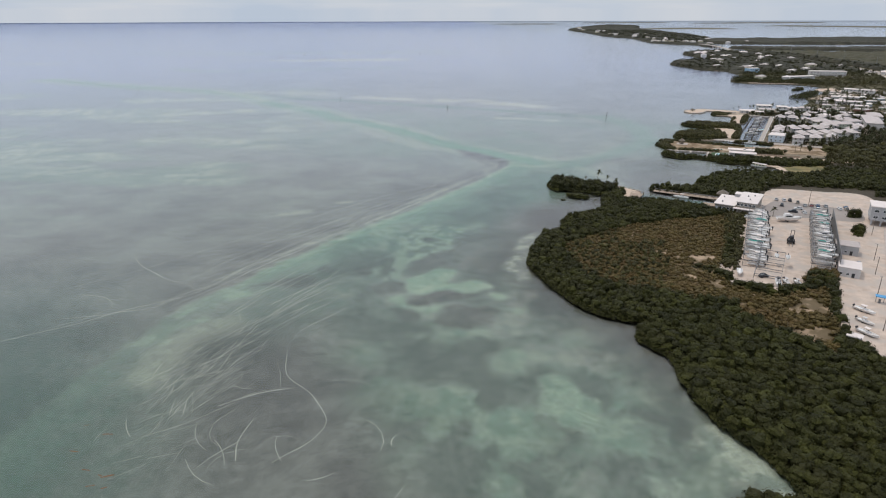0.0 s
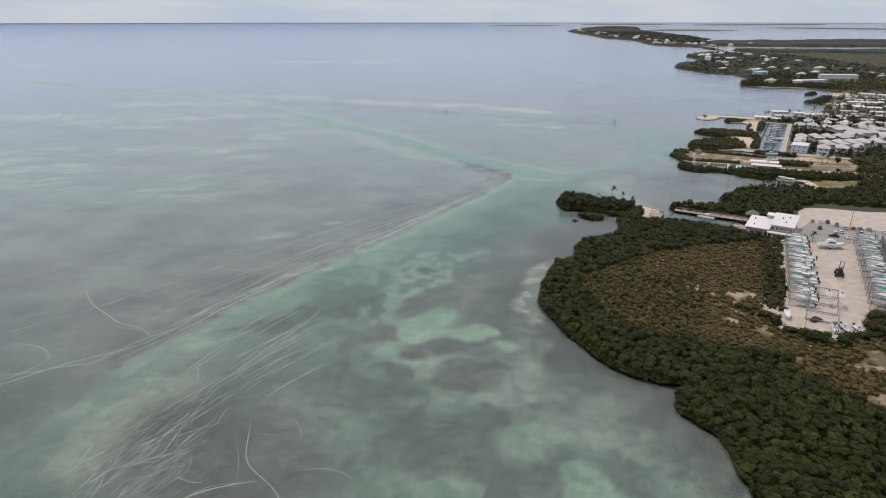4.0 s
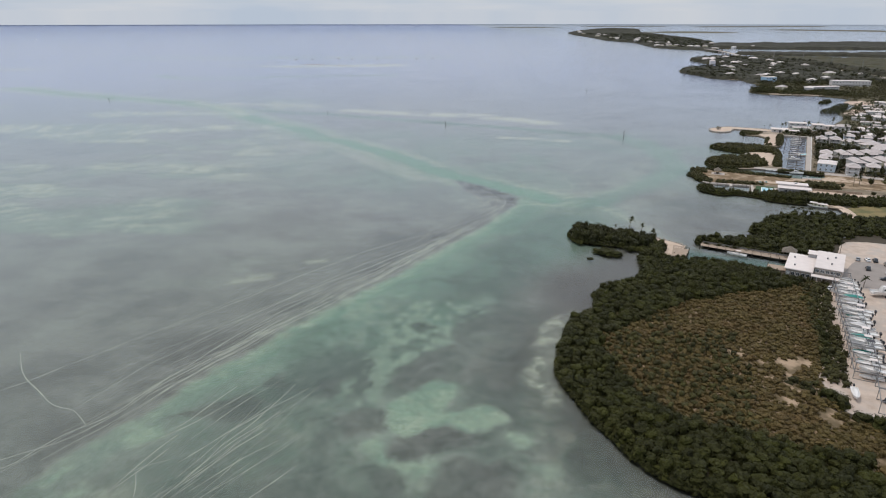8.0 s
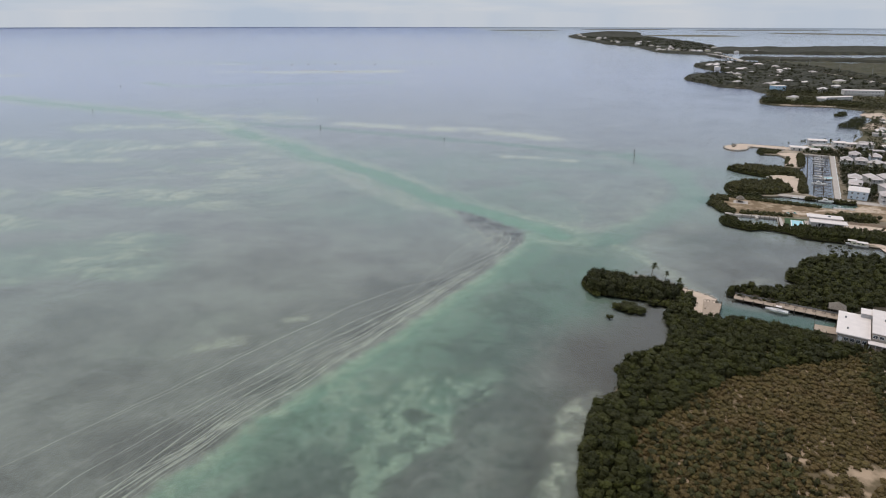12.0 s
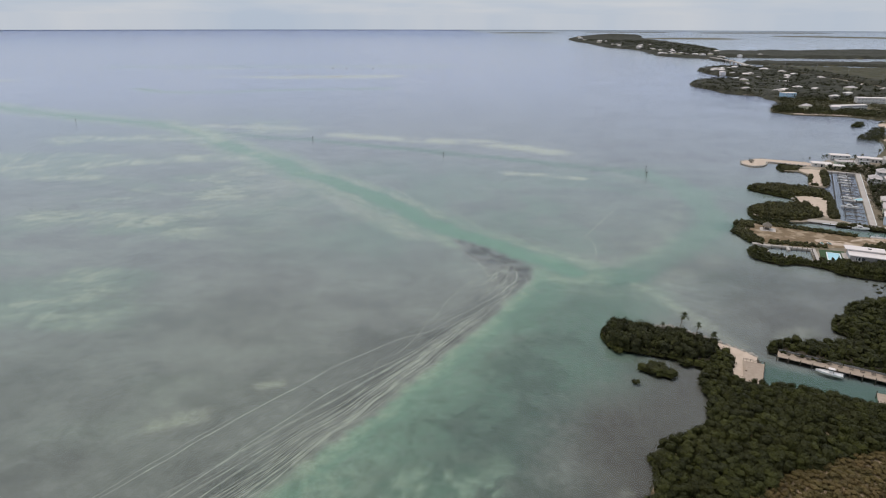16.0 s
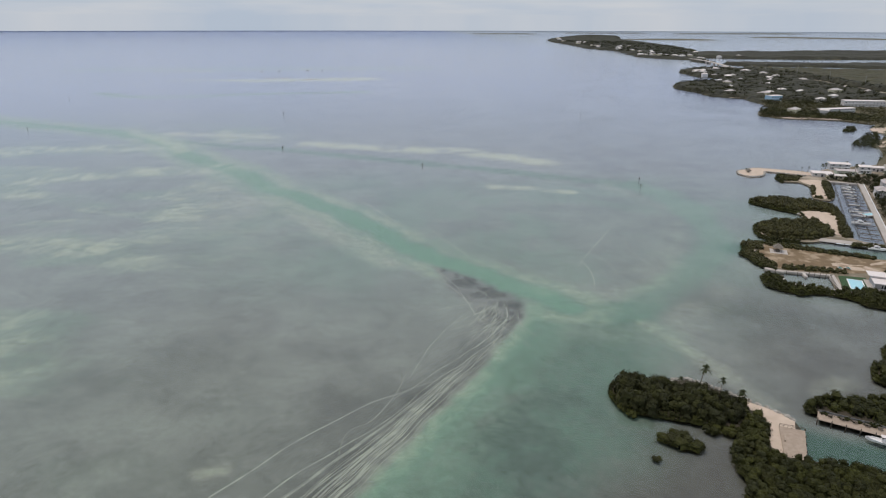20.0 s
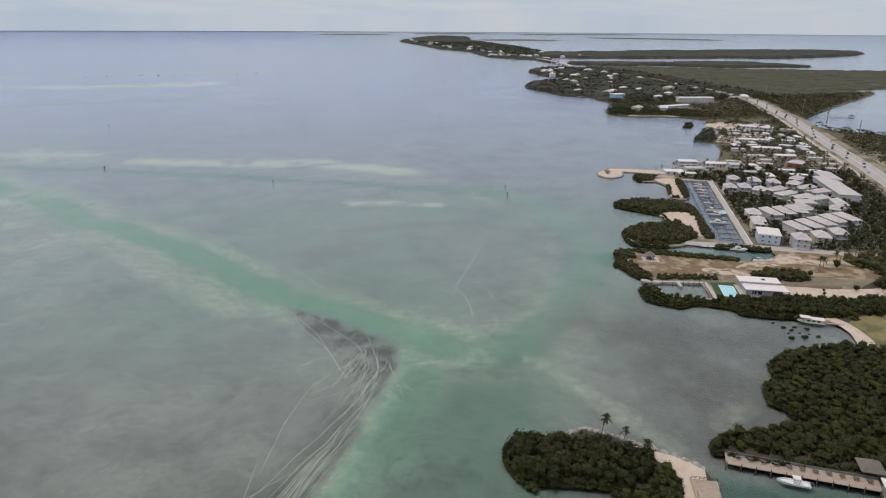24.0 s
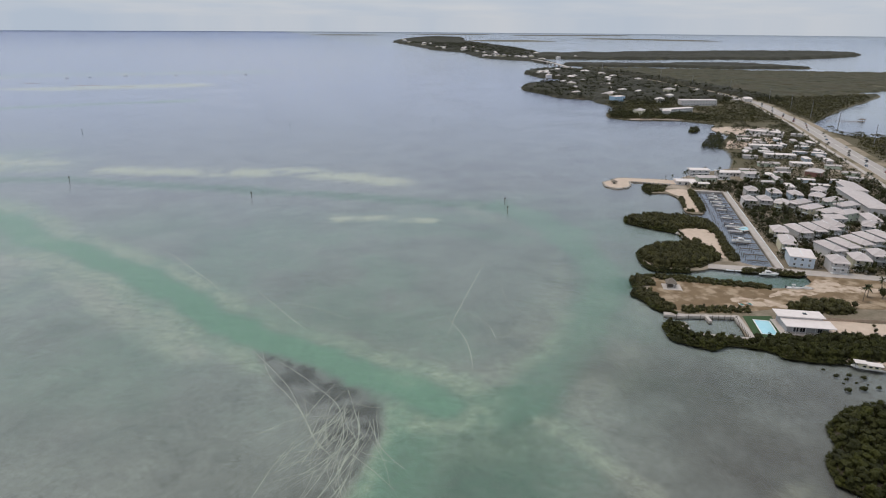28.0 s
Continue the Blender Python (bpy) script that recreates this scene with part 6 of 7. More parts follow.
# ---- channel markers ----
first = thing("channel_marker", "dark wooden channel marker post with a small board", "marker", "channel markers", put(182.5, 684, -1))
part("post", [pole(0, 0, -0.6, 5.4, 0.2, 0.17, 8)], PILE, first)
part("board", [box(0, -0.24, 4.2, 1.1, 0.06, 1.0, 0)], PILE, first)
part("collar", [pole(0, 0, 5.4, 5.55, 0.24, 0.24, 8)], TRIM, first)
for x, y in ((189, 706), (9.5, 770), (-135, 860), (56, 1115), (243, 1107), (-186, 1130), (-473, 1000), (330, 1420), (-600, 1350)):
    copy_thing(first, put(x, y, -1, g.uniform(-20, 20)))

# ---- wooden dock with tables ----
def dock(name, poly, label, z=0.95, rows=(), gap=4.0, material=None, group=""):
    """A deck on piles; rows: its piled edges."""
    d = thing(name, label, "dock", group)
    part("deck", [slab(poly, z - 0.22, z)], material or DECK, d)
    for a, b in rows:
        a, b = np.array(a, float), np.array(b, float)
        n = max(1, int(np.linalg.norm(b - a) / gap))
        for k in range(n + 1):
            q = a + (b - a) * k / n
            part("pile", [pole(q[0], q[1], -2.2, z + 0.75, 0.17, 0.15, 8)], PILE, d)
    return d


main = dock("boat_dock", [(134, 376), (168.5, 354), (172, 358.5), (137, 380.5)], "long weathered timber dock along a mangrove canal", rows=(((134, 375.8), (168, 354)),))
part("bench_wall", [beam((137, 380.2, 1.35), (171.5, 358.4, 1.35), 0.12, 0.8)], STEEL, main, "grey weathered windbreak along the dock")
table = thing("picnic_table", "small dark wooden picnic table on the dock", "table", "tables on the dock", put(139, 377, 0.95, -32))
part("tabletop", [box(0, 0, 0.72, 1.5, 0.8, 0.06)], PILE, table)
for s in (-1, 1):
    part("bench", [box(0, s * 0.75, 0.42, 1.5, 0.28, 0.05)], PILE, table)
    part("leg", [beam((s * 0.5, -0.6, 0), (s * 0.5, 0.3, 0.72), 0.09), beam((s * 0.5, 0.6, 0), (s * 0.5, -0.3, 0.72), 0.09)], PILE, table)
for k in range(1, 11):
    copy_thing(table, put(139 + 2.95 * k, 377 - 1.88 * k, 0.95, -32 + g.uniform(-6, 6)))
dock("side_dock", [(152.3, 344.2), (160.2, 340.8), (163.8, 346.2), (156, 350.2)], "small square timber dock beside a restaurant", rows=(((152.3, 344.2), (156, 350.2)), ((160.2, 340.8), (152.3, 344.2))))
plate = dock("fishing_platform", [(112.5, 358), (118.3, 355.8), (126.2, 370), (119.2, 373)], "tan timber platform beside a small beach", rows=(((118.3, 355.8), (126.2, 370)),))
part("railing", [beam((126, 370, 2.0), (119.3, 372.9, 2.0), 0.1), beam((126, 370, 1.5), (119.3, 372.9, 1.5), 0.06)] + [beam((126 - 1.12 * k, 370 + 0.48 * k, 0.9), (126 - 1.12 * k, 370 + 0.48 * k, 2.0), 0.09) for k in range(7)], PILE, plate)
part("bench", [box(117.5, 366.5, 0.95, 0.5, 3.4, 0.5, -28)], DECK, plate)
dock_boat(OPEN_BOATS[0], 147.6, 364.2, 148, "white centre console boat moored at the timber dock")


def hut(name, x, y, size, top, label, turn, pad=False):
    h = thing(name, label, "hut", "", put(x, y, 0.45, turn))
    a = size / 2
    part("thatch_roof", [hip(0, 0, top * 0.48, size, size, top * 0.52, 0.02, 0.25)], THATCH, h)
    for i in (-1, 1):
        for j in (-1, 1):
            part("post", [pole(i * a * 0.7, j * a * 0.7, 0, top * 0.55, 0.12, 0.11, 8)], PILE, h)
    part("bar", [box(0, 0, 0, size * 0.45, size * 0.45, 1.05)], PILE, h)
    if pad:
        part("pad", [box(0.6, -0.4, 0.0, size * 1.75, size * 1.5, 0.12)], CONCRETE, h, "pale concrete pad")
    return h


hut("tiki_hut", 172, 361.5, 6.6, 5.2, "round thatched tiki hut at the dock end", -32)
hut("tiki_hut", 211.5, 536.5, 5.2, 5.0, "thatched tiki hut on a pale concrete pad", -25, True)
hut("tiki_hut", 299, 738, 4.0, 3.6, "small thatched shelter on a sandy jetty", 10)

# ---- restaurant ----
rest = thing("restaurant", "low flat roofed white restaurant with an upper storey", "restaurant", "", put(167, 343, 0.5, 56))
TAN = shade("tan_stucco", (0.26, 0.225, 0.19), (0.36, 0.315, 0.27), 1.6, 0.85, 0.2, 0.15)
part("wall", [box(0, 0, 0, 22, 10, 3.6)], TAN, rest)
part("roof", [box(0, 0, 3.6, 23.4, 11.4, 0.35), box(0, 0, 3.95, 22.9, 10.9, 0.05)], WHITE_ROOF, rest)
part("upper_wall", [box(1.5, -11.2, 0, 24, 10, 6.2)], TAN, rest)
part("upper_roof", [box(1.5, -11.2, 6.2, 25, 11, 0.35)], WHITE_ROOF, rest)
part("stair_tower", [box(11.5, -4.6, 3.9, 5.5, 5.0, 1.8)], WALL_GREY, rest)
part("tower_roof", [box(11.5, -4.6, 5.7, 6.1, 5.6, 0.25)], WHITE_ROOF, rest)
part("awning", [box(-12.6, -10.5, 3.0, 3.4, 11, 0.22)], WHITE_ROOF, rest)
for k in range(6):
    part("awning_post", [pole(-14.1, -15.5 + 2 * k, 0, 3.0, 0.09, 0.09, 8)], TRIM, rest)
for k in range(5):
    window_at(rest, -11.02, -4 + 2.0 * k, 1.0, 1.4, 1.4, 180)
    window_at(rest, -10.52, -15 + 2.0 * k, 4.2, 1.5, 1.3, 180)
for k, (x, y) in enumerate(((3, -10), (6, -13), (-4, -12), (-6, 2), (5, 3))):
    part("roof_vent", [pole(x, y, 6.5 if y < -6 else 3.95, 7.3 if y < -6 else 4.7, 0.35, 0.35, 10)], STEEL, rest)
part("side_door", [box(-11.05, 3.9, 0, 0.1, 1.2, 2.2)], TRIM, rest)

# ---- boatyard: racks of boats ----
def rack(name, start, end, wide, levels, bays, label, step=2.7):
    r = thing(name, label, "boat rack", "boat racks")
    a, b = np.array(start, float), np.array(end, float)
    d = (b - a) / np.linalg.norm(b - a)
    n = np.array([-d[1], d[0]])
    top = 0.6 + step * levels
    for k in range(bays + 1):
        p = a + (b - a) * k / bays
        for s in (-1, 1):
            q = p + n * wide / 2 * s
            part("post", [box(q[0], q[1], 0.5, 0.18, 0.18, top, math.degrees(math.atan2(d[1], d[0])))], STEEL, r)
        for lv in range(levels + 1):
            z = 0.6 + step * lv + (0.4 if lv == levels else 0)
            q0, q1 = p - n * wide / 2, p + n * wide / 2
            part("crossbeam", [beam((*q0, z), (*q1, z), 0.2, 0.24)], STEEL, r)
    for lv in range(1, levels + 1):
        for s in (-1, 1):
            q0, q1 = a + n * wide / 2 * s, b + n * wide / 2 * s
            part("rail", [beam((*q0, 0.6 + step * lv), (*q1, 0.6 + step * lv), 0.2, 0.26)], STEEL, r)
    return r, a, b, d, n


def fill(spec, slots, levels, shift, turn, skip, kinds, step=2.7, grow=1.0):
    _, a, b, d, n = spec
    for k in range(slots):
        for lv in range(levels):
            if (k * 7 + lv * 3) % skip == 0:
                continue
            p = a + (b - a) * (k + 0.5) / slots + n * shift + n * g.uniform(-0.8, 0.8)
            again(kinds[g.randrange(len(kinds))], put(p[0], p[1], 0.75 + step * lv, turn + g.uniform(-6, 6)), size=grow * g.uniform(0.72, 1.0))


KINDS = OPEN_BOATS[:3] + [OPEN_BOATS[2], SKIFFS[1]] + [SKIFFS[0], SKIFFS[2]] + [OPEN_BOATS[0]] * 3 + [CRUISERS[1]]
left = rack("boat_rack", (175, 326), (136, 249), 6.5, 2, 12, "galvanised steel boat rack loaded with white boats")
fill(left, 25, 2, 1.8, 153, 11, KINDS, grow=1.2)
right = rack("boat_rack", (203.5, 315), (164.5, 244), 7.5, 3, 11, "tall galvanised rack stacked with shrink white boats")
fill(right, 23, 3, 0.8, 153, 13, KINDS)
part("screen", [beam((208.6, 311, 4.6), (169.6, 240, 4.6), 0.12, 8.2)], STEEL, right[0], "grey metal screen along the rack")
empty = rack("boat_rack", (150, 257.5), (133, 229), 10, 1, 4, "open steel boat rack with few boats", 3.6)
for x, y, lv in ((147.5, 250, 4.6), (151.5, 248, 4.6)):
    again(SKIFFS[2], put(x, y, lv, 240), "small white skiff hull stored on a steel rack")
again(OPEN_BOATS[1], put(139, 231, 0.6, 68), "grey pontoon style boat parked under a steel rack")
again(SKIFFS[0], put(127, 240, 1.3, 245), "covered white boat on a stand by the rack", 1.15)
again(CRUISERS[0], put(187, 313, 1.5, -6), "large white cruiser standing on a yard trailer", 1.15)
for x, y, t, k in ((157, 203, -62, 0), (151.5, 194, -64, 2), (146.5, 185, -66, 0), (142, 230, -98, 2), (146.3, 229, -95, 2)):
    again(OPEN_BOATS[k], put(x, y, 0.85, t), "white open boat standing on a trailer in the yard", 0.86)
trailer = thing("boat_trailer", "bare steel boat trailer with two wheels", "trailer", "trailers", put(187, 313, 0.56, -6))
part("frame", [beam((-5, s * 0.9, 0.6), (5, s * 0.5, 0.6), 0.18) for s in (-1, 1)] + [beam((-3, -1.1, 0.6), (-3, 1.1, 0.6), 0.16), beam((3, -0.8, 0.6), (3, 0.8, 0.6), 0.16)], STEEL, trailer)
for s in (-1, 1):
    ring = [(0.38 * math.cos(2 * math.pi * k / 10), 0.38 * math.sin(2 * math.pi * k / 10)) for k in range(10)]
    part("wheel", loft([[(-1 + a, s * 1.15 - 0.12, 0.38 + b) for a, b in ring], [(-1 + a, s * 1.15 + 0.12, 0.38 + b) for a, b in ring]]), RUBBER, trailer)
for x, y, t in ((157, 203, -62), (151.5, 194, -64), (146.5, 185, -66), (142, 230, -98), (146.3, 229, -95)):
    again_t = copy_thing(trailer, put(x, y, 0.56, t))
    again_t.scale = (0.55, 0.8, 0.6)
lift = thing("forklift", "large dark marine forklift with long tines", "forklift", "", put(170, 279, 0.58, 242))
part("chassis", [box(-1.0, 0, 0.7, 4.6, 2.4, 1.0, taper=0.92)], ENGINE, lift)
part("counterweight", [box(-3.6, 0, 0.6, 1.4, 2.6, 1.5, taper=0.9)], ENGINE, lift)
part("cab", [box(-0.6, 0, 1.7, 1.6, 1.5, 1.7, taper=0.85)], GLASS, lift)
part("mast", [beam((1.6, s * 0.7, 0.4), (1.3, s * 0.7, 7.0), 0.25) for s in (-1, 1)] + [beam((1.5, -0.7, z), (1.5, 0.7, z), 0.2) for z in (2, 4.5, 7)], ENGINE, lift)
for s in (-1, 1):
    part("tine", [beam((1.7, s * 0.7, 0.5), (6.6, s * 0.7, 0.5), 0.28, 0.16)], STEEL, lift)
    for i, r in ((1.0, 0.9), (-2.8, 0.7)):
        ring = [(r * math.cos(2 * math.pi * k / 12), r * math.sin(2 * math.pi * k / 12)) for k in range(12)]
        part("wheel", loft([[(i + a, s * 1.35 - 0.3, r + b) for a, b in ring], [(i + a, s * 1.35 + 0.3, r + b) for a, b in ring]]), RUBBER, lift)
for k, (x, y) in enumerate(((202, 355), (206, 354), (209, 353), (211, 348), (198.5, 330), (205, 336), (204, 328), (207, 326), (212, 342), (216, 342), (219, 341), (223, 340), (228, 335), (231, 333), (199, 343), (214, 333), (233, 337))):
    again(CARS[(1, 0, 2, 5, 2, 0, 0, 0, 1, 3, 4, 1, 0, 5, 2, 6, 4)[k]], put(x, y, 0.58, 62 + g.uniform(-12, 12) + (90 if k in (4, 5) else 0)))
again(CARS[1], put(185.5, 251, 0.58, 60))
again(CARS[2], put(136, 237, 0.58, 20))
again(CARS[0], put(168, 321, 0.58, 30))


def shed(x, y, sx, sy, h, turn, wall, roof, label, kind="shed", flat=False):
    s = thing(kind, label, "shed", "", put(x, y, 0.5, turn))
    part("wall", [box(0, 0, 0, sx, sy, h)], wall, s)
    part("roof", [box(0, 0, h, sx + 0.6, sy + 0.6, 0.25) if flat else hip(0, 0, h, sx + 0.8, sy + 0.8, 1.3, 0.85)], roof, s)
    part("door", [box(sx * 0.2, -sy / 2 - 0.03, 0, 1.1, 0.08, 2.1)], GLASS, s)
    for k in (-0.3, 0.0):
        window_at(s, sx * k - 0.4, -sy / 2 - 0.02, 1.0, 1.0, 1.0, -90)
    return s


shed(189, 266, 9, 8, 4.4, -30, WALL_GREY, ROOF, "grey clapboard yard office with a metal roof", "yard_office")
shed(174, 240, 8, 9.5, 4.2, -32, WALL_W, WHITE_ROOF, "white flat roofed workshop with a blue door", "workshop", True)
shed(138.5, 180, 4.2, 3.2, 2.6, -40, WALL_W, WHITE_ROOF, "small white cabin beside moored trailers", "site_cabin", True)
hotel = thing("hotel_block", "grey three storey block on open ground pillars", "building", "", put(243, 304, 0.5, -30))
part("wall", [box(0, 0, 3.0, 32, 13, 7.2)], WALL_GREY, hotel)
part("roof", [box(0, 0, 10.2, 33, 14, 0.4)], WHITE_ROOF, hotel)
for k in range(8):
    part("pillar", [box(-15 + 4.2 * k, -5.8, 0, 0.7, 0.7, 3.0)], WALL_GREY, hotel)
    part("pillar", [box(-15 + 4.2 * k, 5.8, 0, 0.7, 0.7, 3.0)], WALL_GREY, hotel)
    for z in (4.0, 7.4):
        window_at(hotel, -13.6 + 3.8 * k, -6.52, z, 2.0, 1.4, -90)
for k in (-1, 1):
    for z in (4.0, 7.4):
        window_at(hotel, -16.02, k * 3, z, 1.6, 1.3, 180)


def lamp_post(x, y, h, label="tall slim street lamp on a dark pole"):
    l = thing("street_lamp", label, "lamp", "lamps", put(x, y, 0.5, g.uniform(0, 360)))
    part("pole", [pole(0, 0, 0, h, 0.13, 0.09, 8)], PILE, l)
    part("lamp_head", [box(0.4, 0, h - 0.1, 1.1, 0.35, 0.16)], STEEL, l)
    return l


for x, y, h in ((214, 342, 10), (198, 363, 9), (217, 290, 8), (195, 255, 8), (185, 239, 8), (172, 218, 8), (154, 188, 8)):
    lamp_post(x, y, h)
quay = thing("marina_quay", "grey concrete quay along the boat basin", "quay")
part("slab", [slab([(150, 178), (154, 175.5), (233, 296), (229, 298.5)], -1.6, 0.72)], CONCRETE, quay)
for k in range(6):
    u = 0.12 + 0.15 * k
    x, y = 154 + 79 * u + 5.5, 175.5 + 120.5 * u - 3.5
    part("finger_pier", [box(x, y, 0.35, 11, 1.4, 0.25, -32)], DECK, quay)
    again((CRUISERS[1], OPEN_BOATS[3], CRUISERS[0])[k % 3], put(x + 4, y + 5, -0.3, 148), "moored white boat in a marina slip")
canopy = thing("fuel_canopy", "small blue canopy over a yard pump", "canopy", "", put(168, 211, 0.58, -32))
part("canopy_top", [box(0, 0, 2.6, 3.4, 2.6, 0.25)], TARP, canopy)
for i in (-1, 1):
    part("post", [pole(i * 1.3, 0, 0, 2.6, 0.08, 0.08, 6)], STEEL, canopy)
part("pump", [box(0, 0, 0, 0.8, 0.5, 1.5)], STEEL, canopy)
plant_palm(183, 322, 2, 0.9)
for x, y, r, h in ((228, 320, 3.6, 6.0), (213, 294, 3.4, 6.2), (210, 289, 2.6, 4.6), (194, 318, 1.6, 2.2), (189, 318.5, 1.5, 2.0)):
    tagged(thicket("yard_tree", np.array([x, x + r * 0.5, x - r * 0.5]), np.array([y, y + r * 0.35, y + r * 0.2]), (h * 0.85, h), (r * 0.6, r * 0.8), BUSHES, LEAF, "bushy green tree beside the boatyard", "tree", 0.4, int(x), "thing"), group="yard trees")

# ---- pool house on the spit ----
seawall = thing("seawall", "pale concrete seawall round a small boat basin", "seawall")
for a, b, w in (((193, 507.5), (219.5, 498.5), 1.8), ((219.5, 499.5), (211, 478.5), 2.4), ((210, 479.5), (188, 490.5), 1.4), ((188, 490), (192, 500.5), 3.4), ((189.5, 510), (197.5, 505.5), 3.0), ((206.8, 504), (204.8, 497.5), 1.4), ((211, 478.5), (228, 474), 1.2)):
    part("cap", [beam((*a, 0.1), (*b, 0.1), w, 1.4 + 0.02 * w)], CONCRETE, seawall)
for k in range(11):
    for (x, y) in ((193 + 2.5 * k, 505.6 - 0.86 * k), (209.5 - 2.1 * k, 481 + 1.0 * k), (217.4 - 0.75 * k, 497 - 1.75 * k)):
        if k % 2 == 0 or x > 209:
            part("pile", [pole(x, y, -2, 1.9, 0.14, 0.13, 7)], PILE, seawall)
turf = thing("turf_terrace", "flat dark green artificial turf round a pool", "turf")
part("turf", [slab([(213, 479.5), (224.5, 476.5), (235, 495), (222.5, 498.5)], 0.3, 0.62)], TURF, turf)
pool = thing("swimming_pool", "pale blue rectangular swimming pool with white coping", "pool", "", put(224, 486.3, 0.6, 63))
part("coping", [box(0, s * 3.3, 0.0, 14.2, 0.5, 0.14) for s in (-1, 1)] + [box(s * 6.85, 0, 0.0, 0.5, 6.1, 0.14) for s in (-1, 1)], TRIM, pool)
part("water", [box(0, 0, 0.02, 13.2, 6.1, 0.06)], POOL, pool)
ph = thing("pool_house", "white modern house with two flat white roof tiers", "house", "", put(239, 482, 0.5, -25))
part("wall", [box(0, 0.5, 0, 17, 12, 3.6)], WALL_GREY, ph)
part("upper_roof", [beam((-10.5, 3.6, 4.9), (9.0, 3.6, 4.9), 7.4, 0.3)], WHITE_ROOF, ph)
part("upper_wall", [box(-0.6, 3.4, 3.6, 16.4, 5.6, 1.2)], WALL_W, ph)
part("lower_roof", [slab([(-9.4, -7.8), (10.6, -7.8), (10.6, 0.4), (-9.4, 0.4)], 3.62, 3.9)], WHITE_ROOF, ph)
part("skylight", [box(1.6, 3.6, 5.05, 1.6, 1.6, 0.25)], GLASS, ph)
part("terrace", [slab([(-11, -8.2), (9, -8.2), (9, 6.5), (-11, 6.5)], 0.0, 0.35)], CONCRETE, ph)
for k in range(6):
    part("post", [pole(-9 + 3.8 * k, -7.4, 0.3, 3.7, 0.1, 0.1, 8)], TRIM, ph)
for x, w in ((-4.5, 2.2), (-1.8, 2.2), (5.0, 1.8)):
    window_at(ph, x, -5.52, 0.5, w, 2.1, -90)
fence = thing("board_fence", "brown weathered board fence beside a drive", "fence")
for k in range(24):
    x, y = 251 + 1.3 * k, 486.5 - 0.52 * k
    part("board", [box(x, y, 0.45, 1.26, 0.08, 1.5, -22)], DECK, fence)
for k, (x, y) in enumerate(((230, 508.5), (234.2, 508))):
    ski = thing("jet_ski", "small white and teal jet ski on sand", "jet ski", "jet skis", put(x, y, 0.5, 100 + 10 * k))
    part("hull", hull_shape(3.2, 1.1, 0.5), GEL, ski)
    part("seat", [box(-0.4, 0, 0.35, 1.5, 0.5, 0.5, taper=0.8)], CANVAS, ski)
    part("handlebar", [beam((0.4, -0.4, 0.95), (0.4, 0.4, 0.95), 0.08)], ENGINE, ski)
hb = thing("houseboat", "white houseboat with a flat roof moored near mangroves", "houseboat", "", put(236.8, 448.2, -0.25, 147, 0, 0.86))
part("hull", hull_shape(13, 4.0, 1.1), GEL, hb)
part("cabin", [box(-0.6, 0, 0.7, 8.2, 3.0, 1.9)], WALL_Y, hb, "pale cream cabin")
part("roof", [box(-2.6, 0, 2.6, 6.6, 3.8, 0.16)], WHITE_ROOF, hb)
part("forward_roof", [box(3.0, 0, 3.1, 5.0, 3.6, 0.16)], WHITE_ROOF, hb)
for s in (-1, 1):
    for k in range(3):
        part("window", [box(-3.2 + 2.4 * k, s * 1.52, 1.4, 1.3, 0.05, 0.8)], GLASS, hb)
for i in (1.0, 5.2):
    for s in (-1, 1):
        part("post", [pole(i, s * 1.5, 0.8, 3.1, 0.06, 0.06, 6)], STEEL, hb)
dock("gangway", [(240.5, 445), (248, 441), (248.5, 442), (241, 446)], "narrow wooden gangway to a houseboat", 0.7)
for k, (x, y, s) in enumerate(((279, 492, 0.7), (290, 497, 0.9), (296, 500, 1.0), (302, 497, 0.9), (308, 503, 1.0), (286, 470, 0.6), (270, 474, 0.35), (266, 470, 0.35))):
    (plant_palm if k in (1, 2, 4) else plant_tree)(x, y, k, s, 40 * k)
dock("low_dock", [(254, 548.5), (271, 540), (272, 542.5), (255, 551)], "low white floating dock in a canal", 0.5, (((254, 548.5), (271, 540)),), material=TRIM)
dock_boat(CRUISERS[1], 272.5, 537.5, -27, "white sports cruiser moored in a narrow canal")
again(OPEN_BOATS[2], put(270, 518, 0.3, -25), "white open boat hauled up at the canal edge")
again(SKIFFS[2], put(276, 516, 0.3, -30), "small pale skiff pulled up on sand")

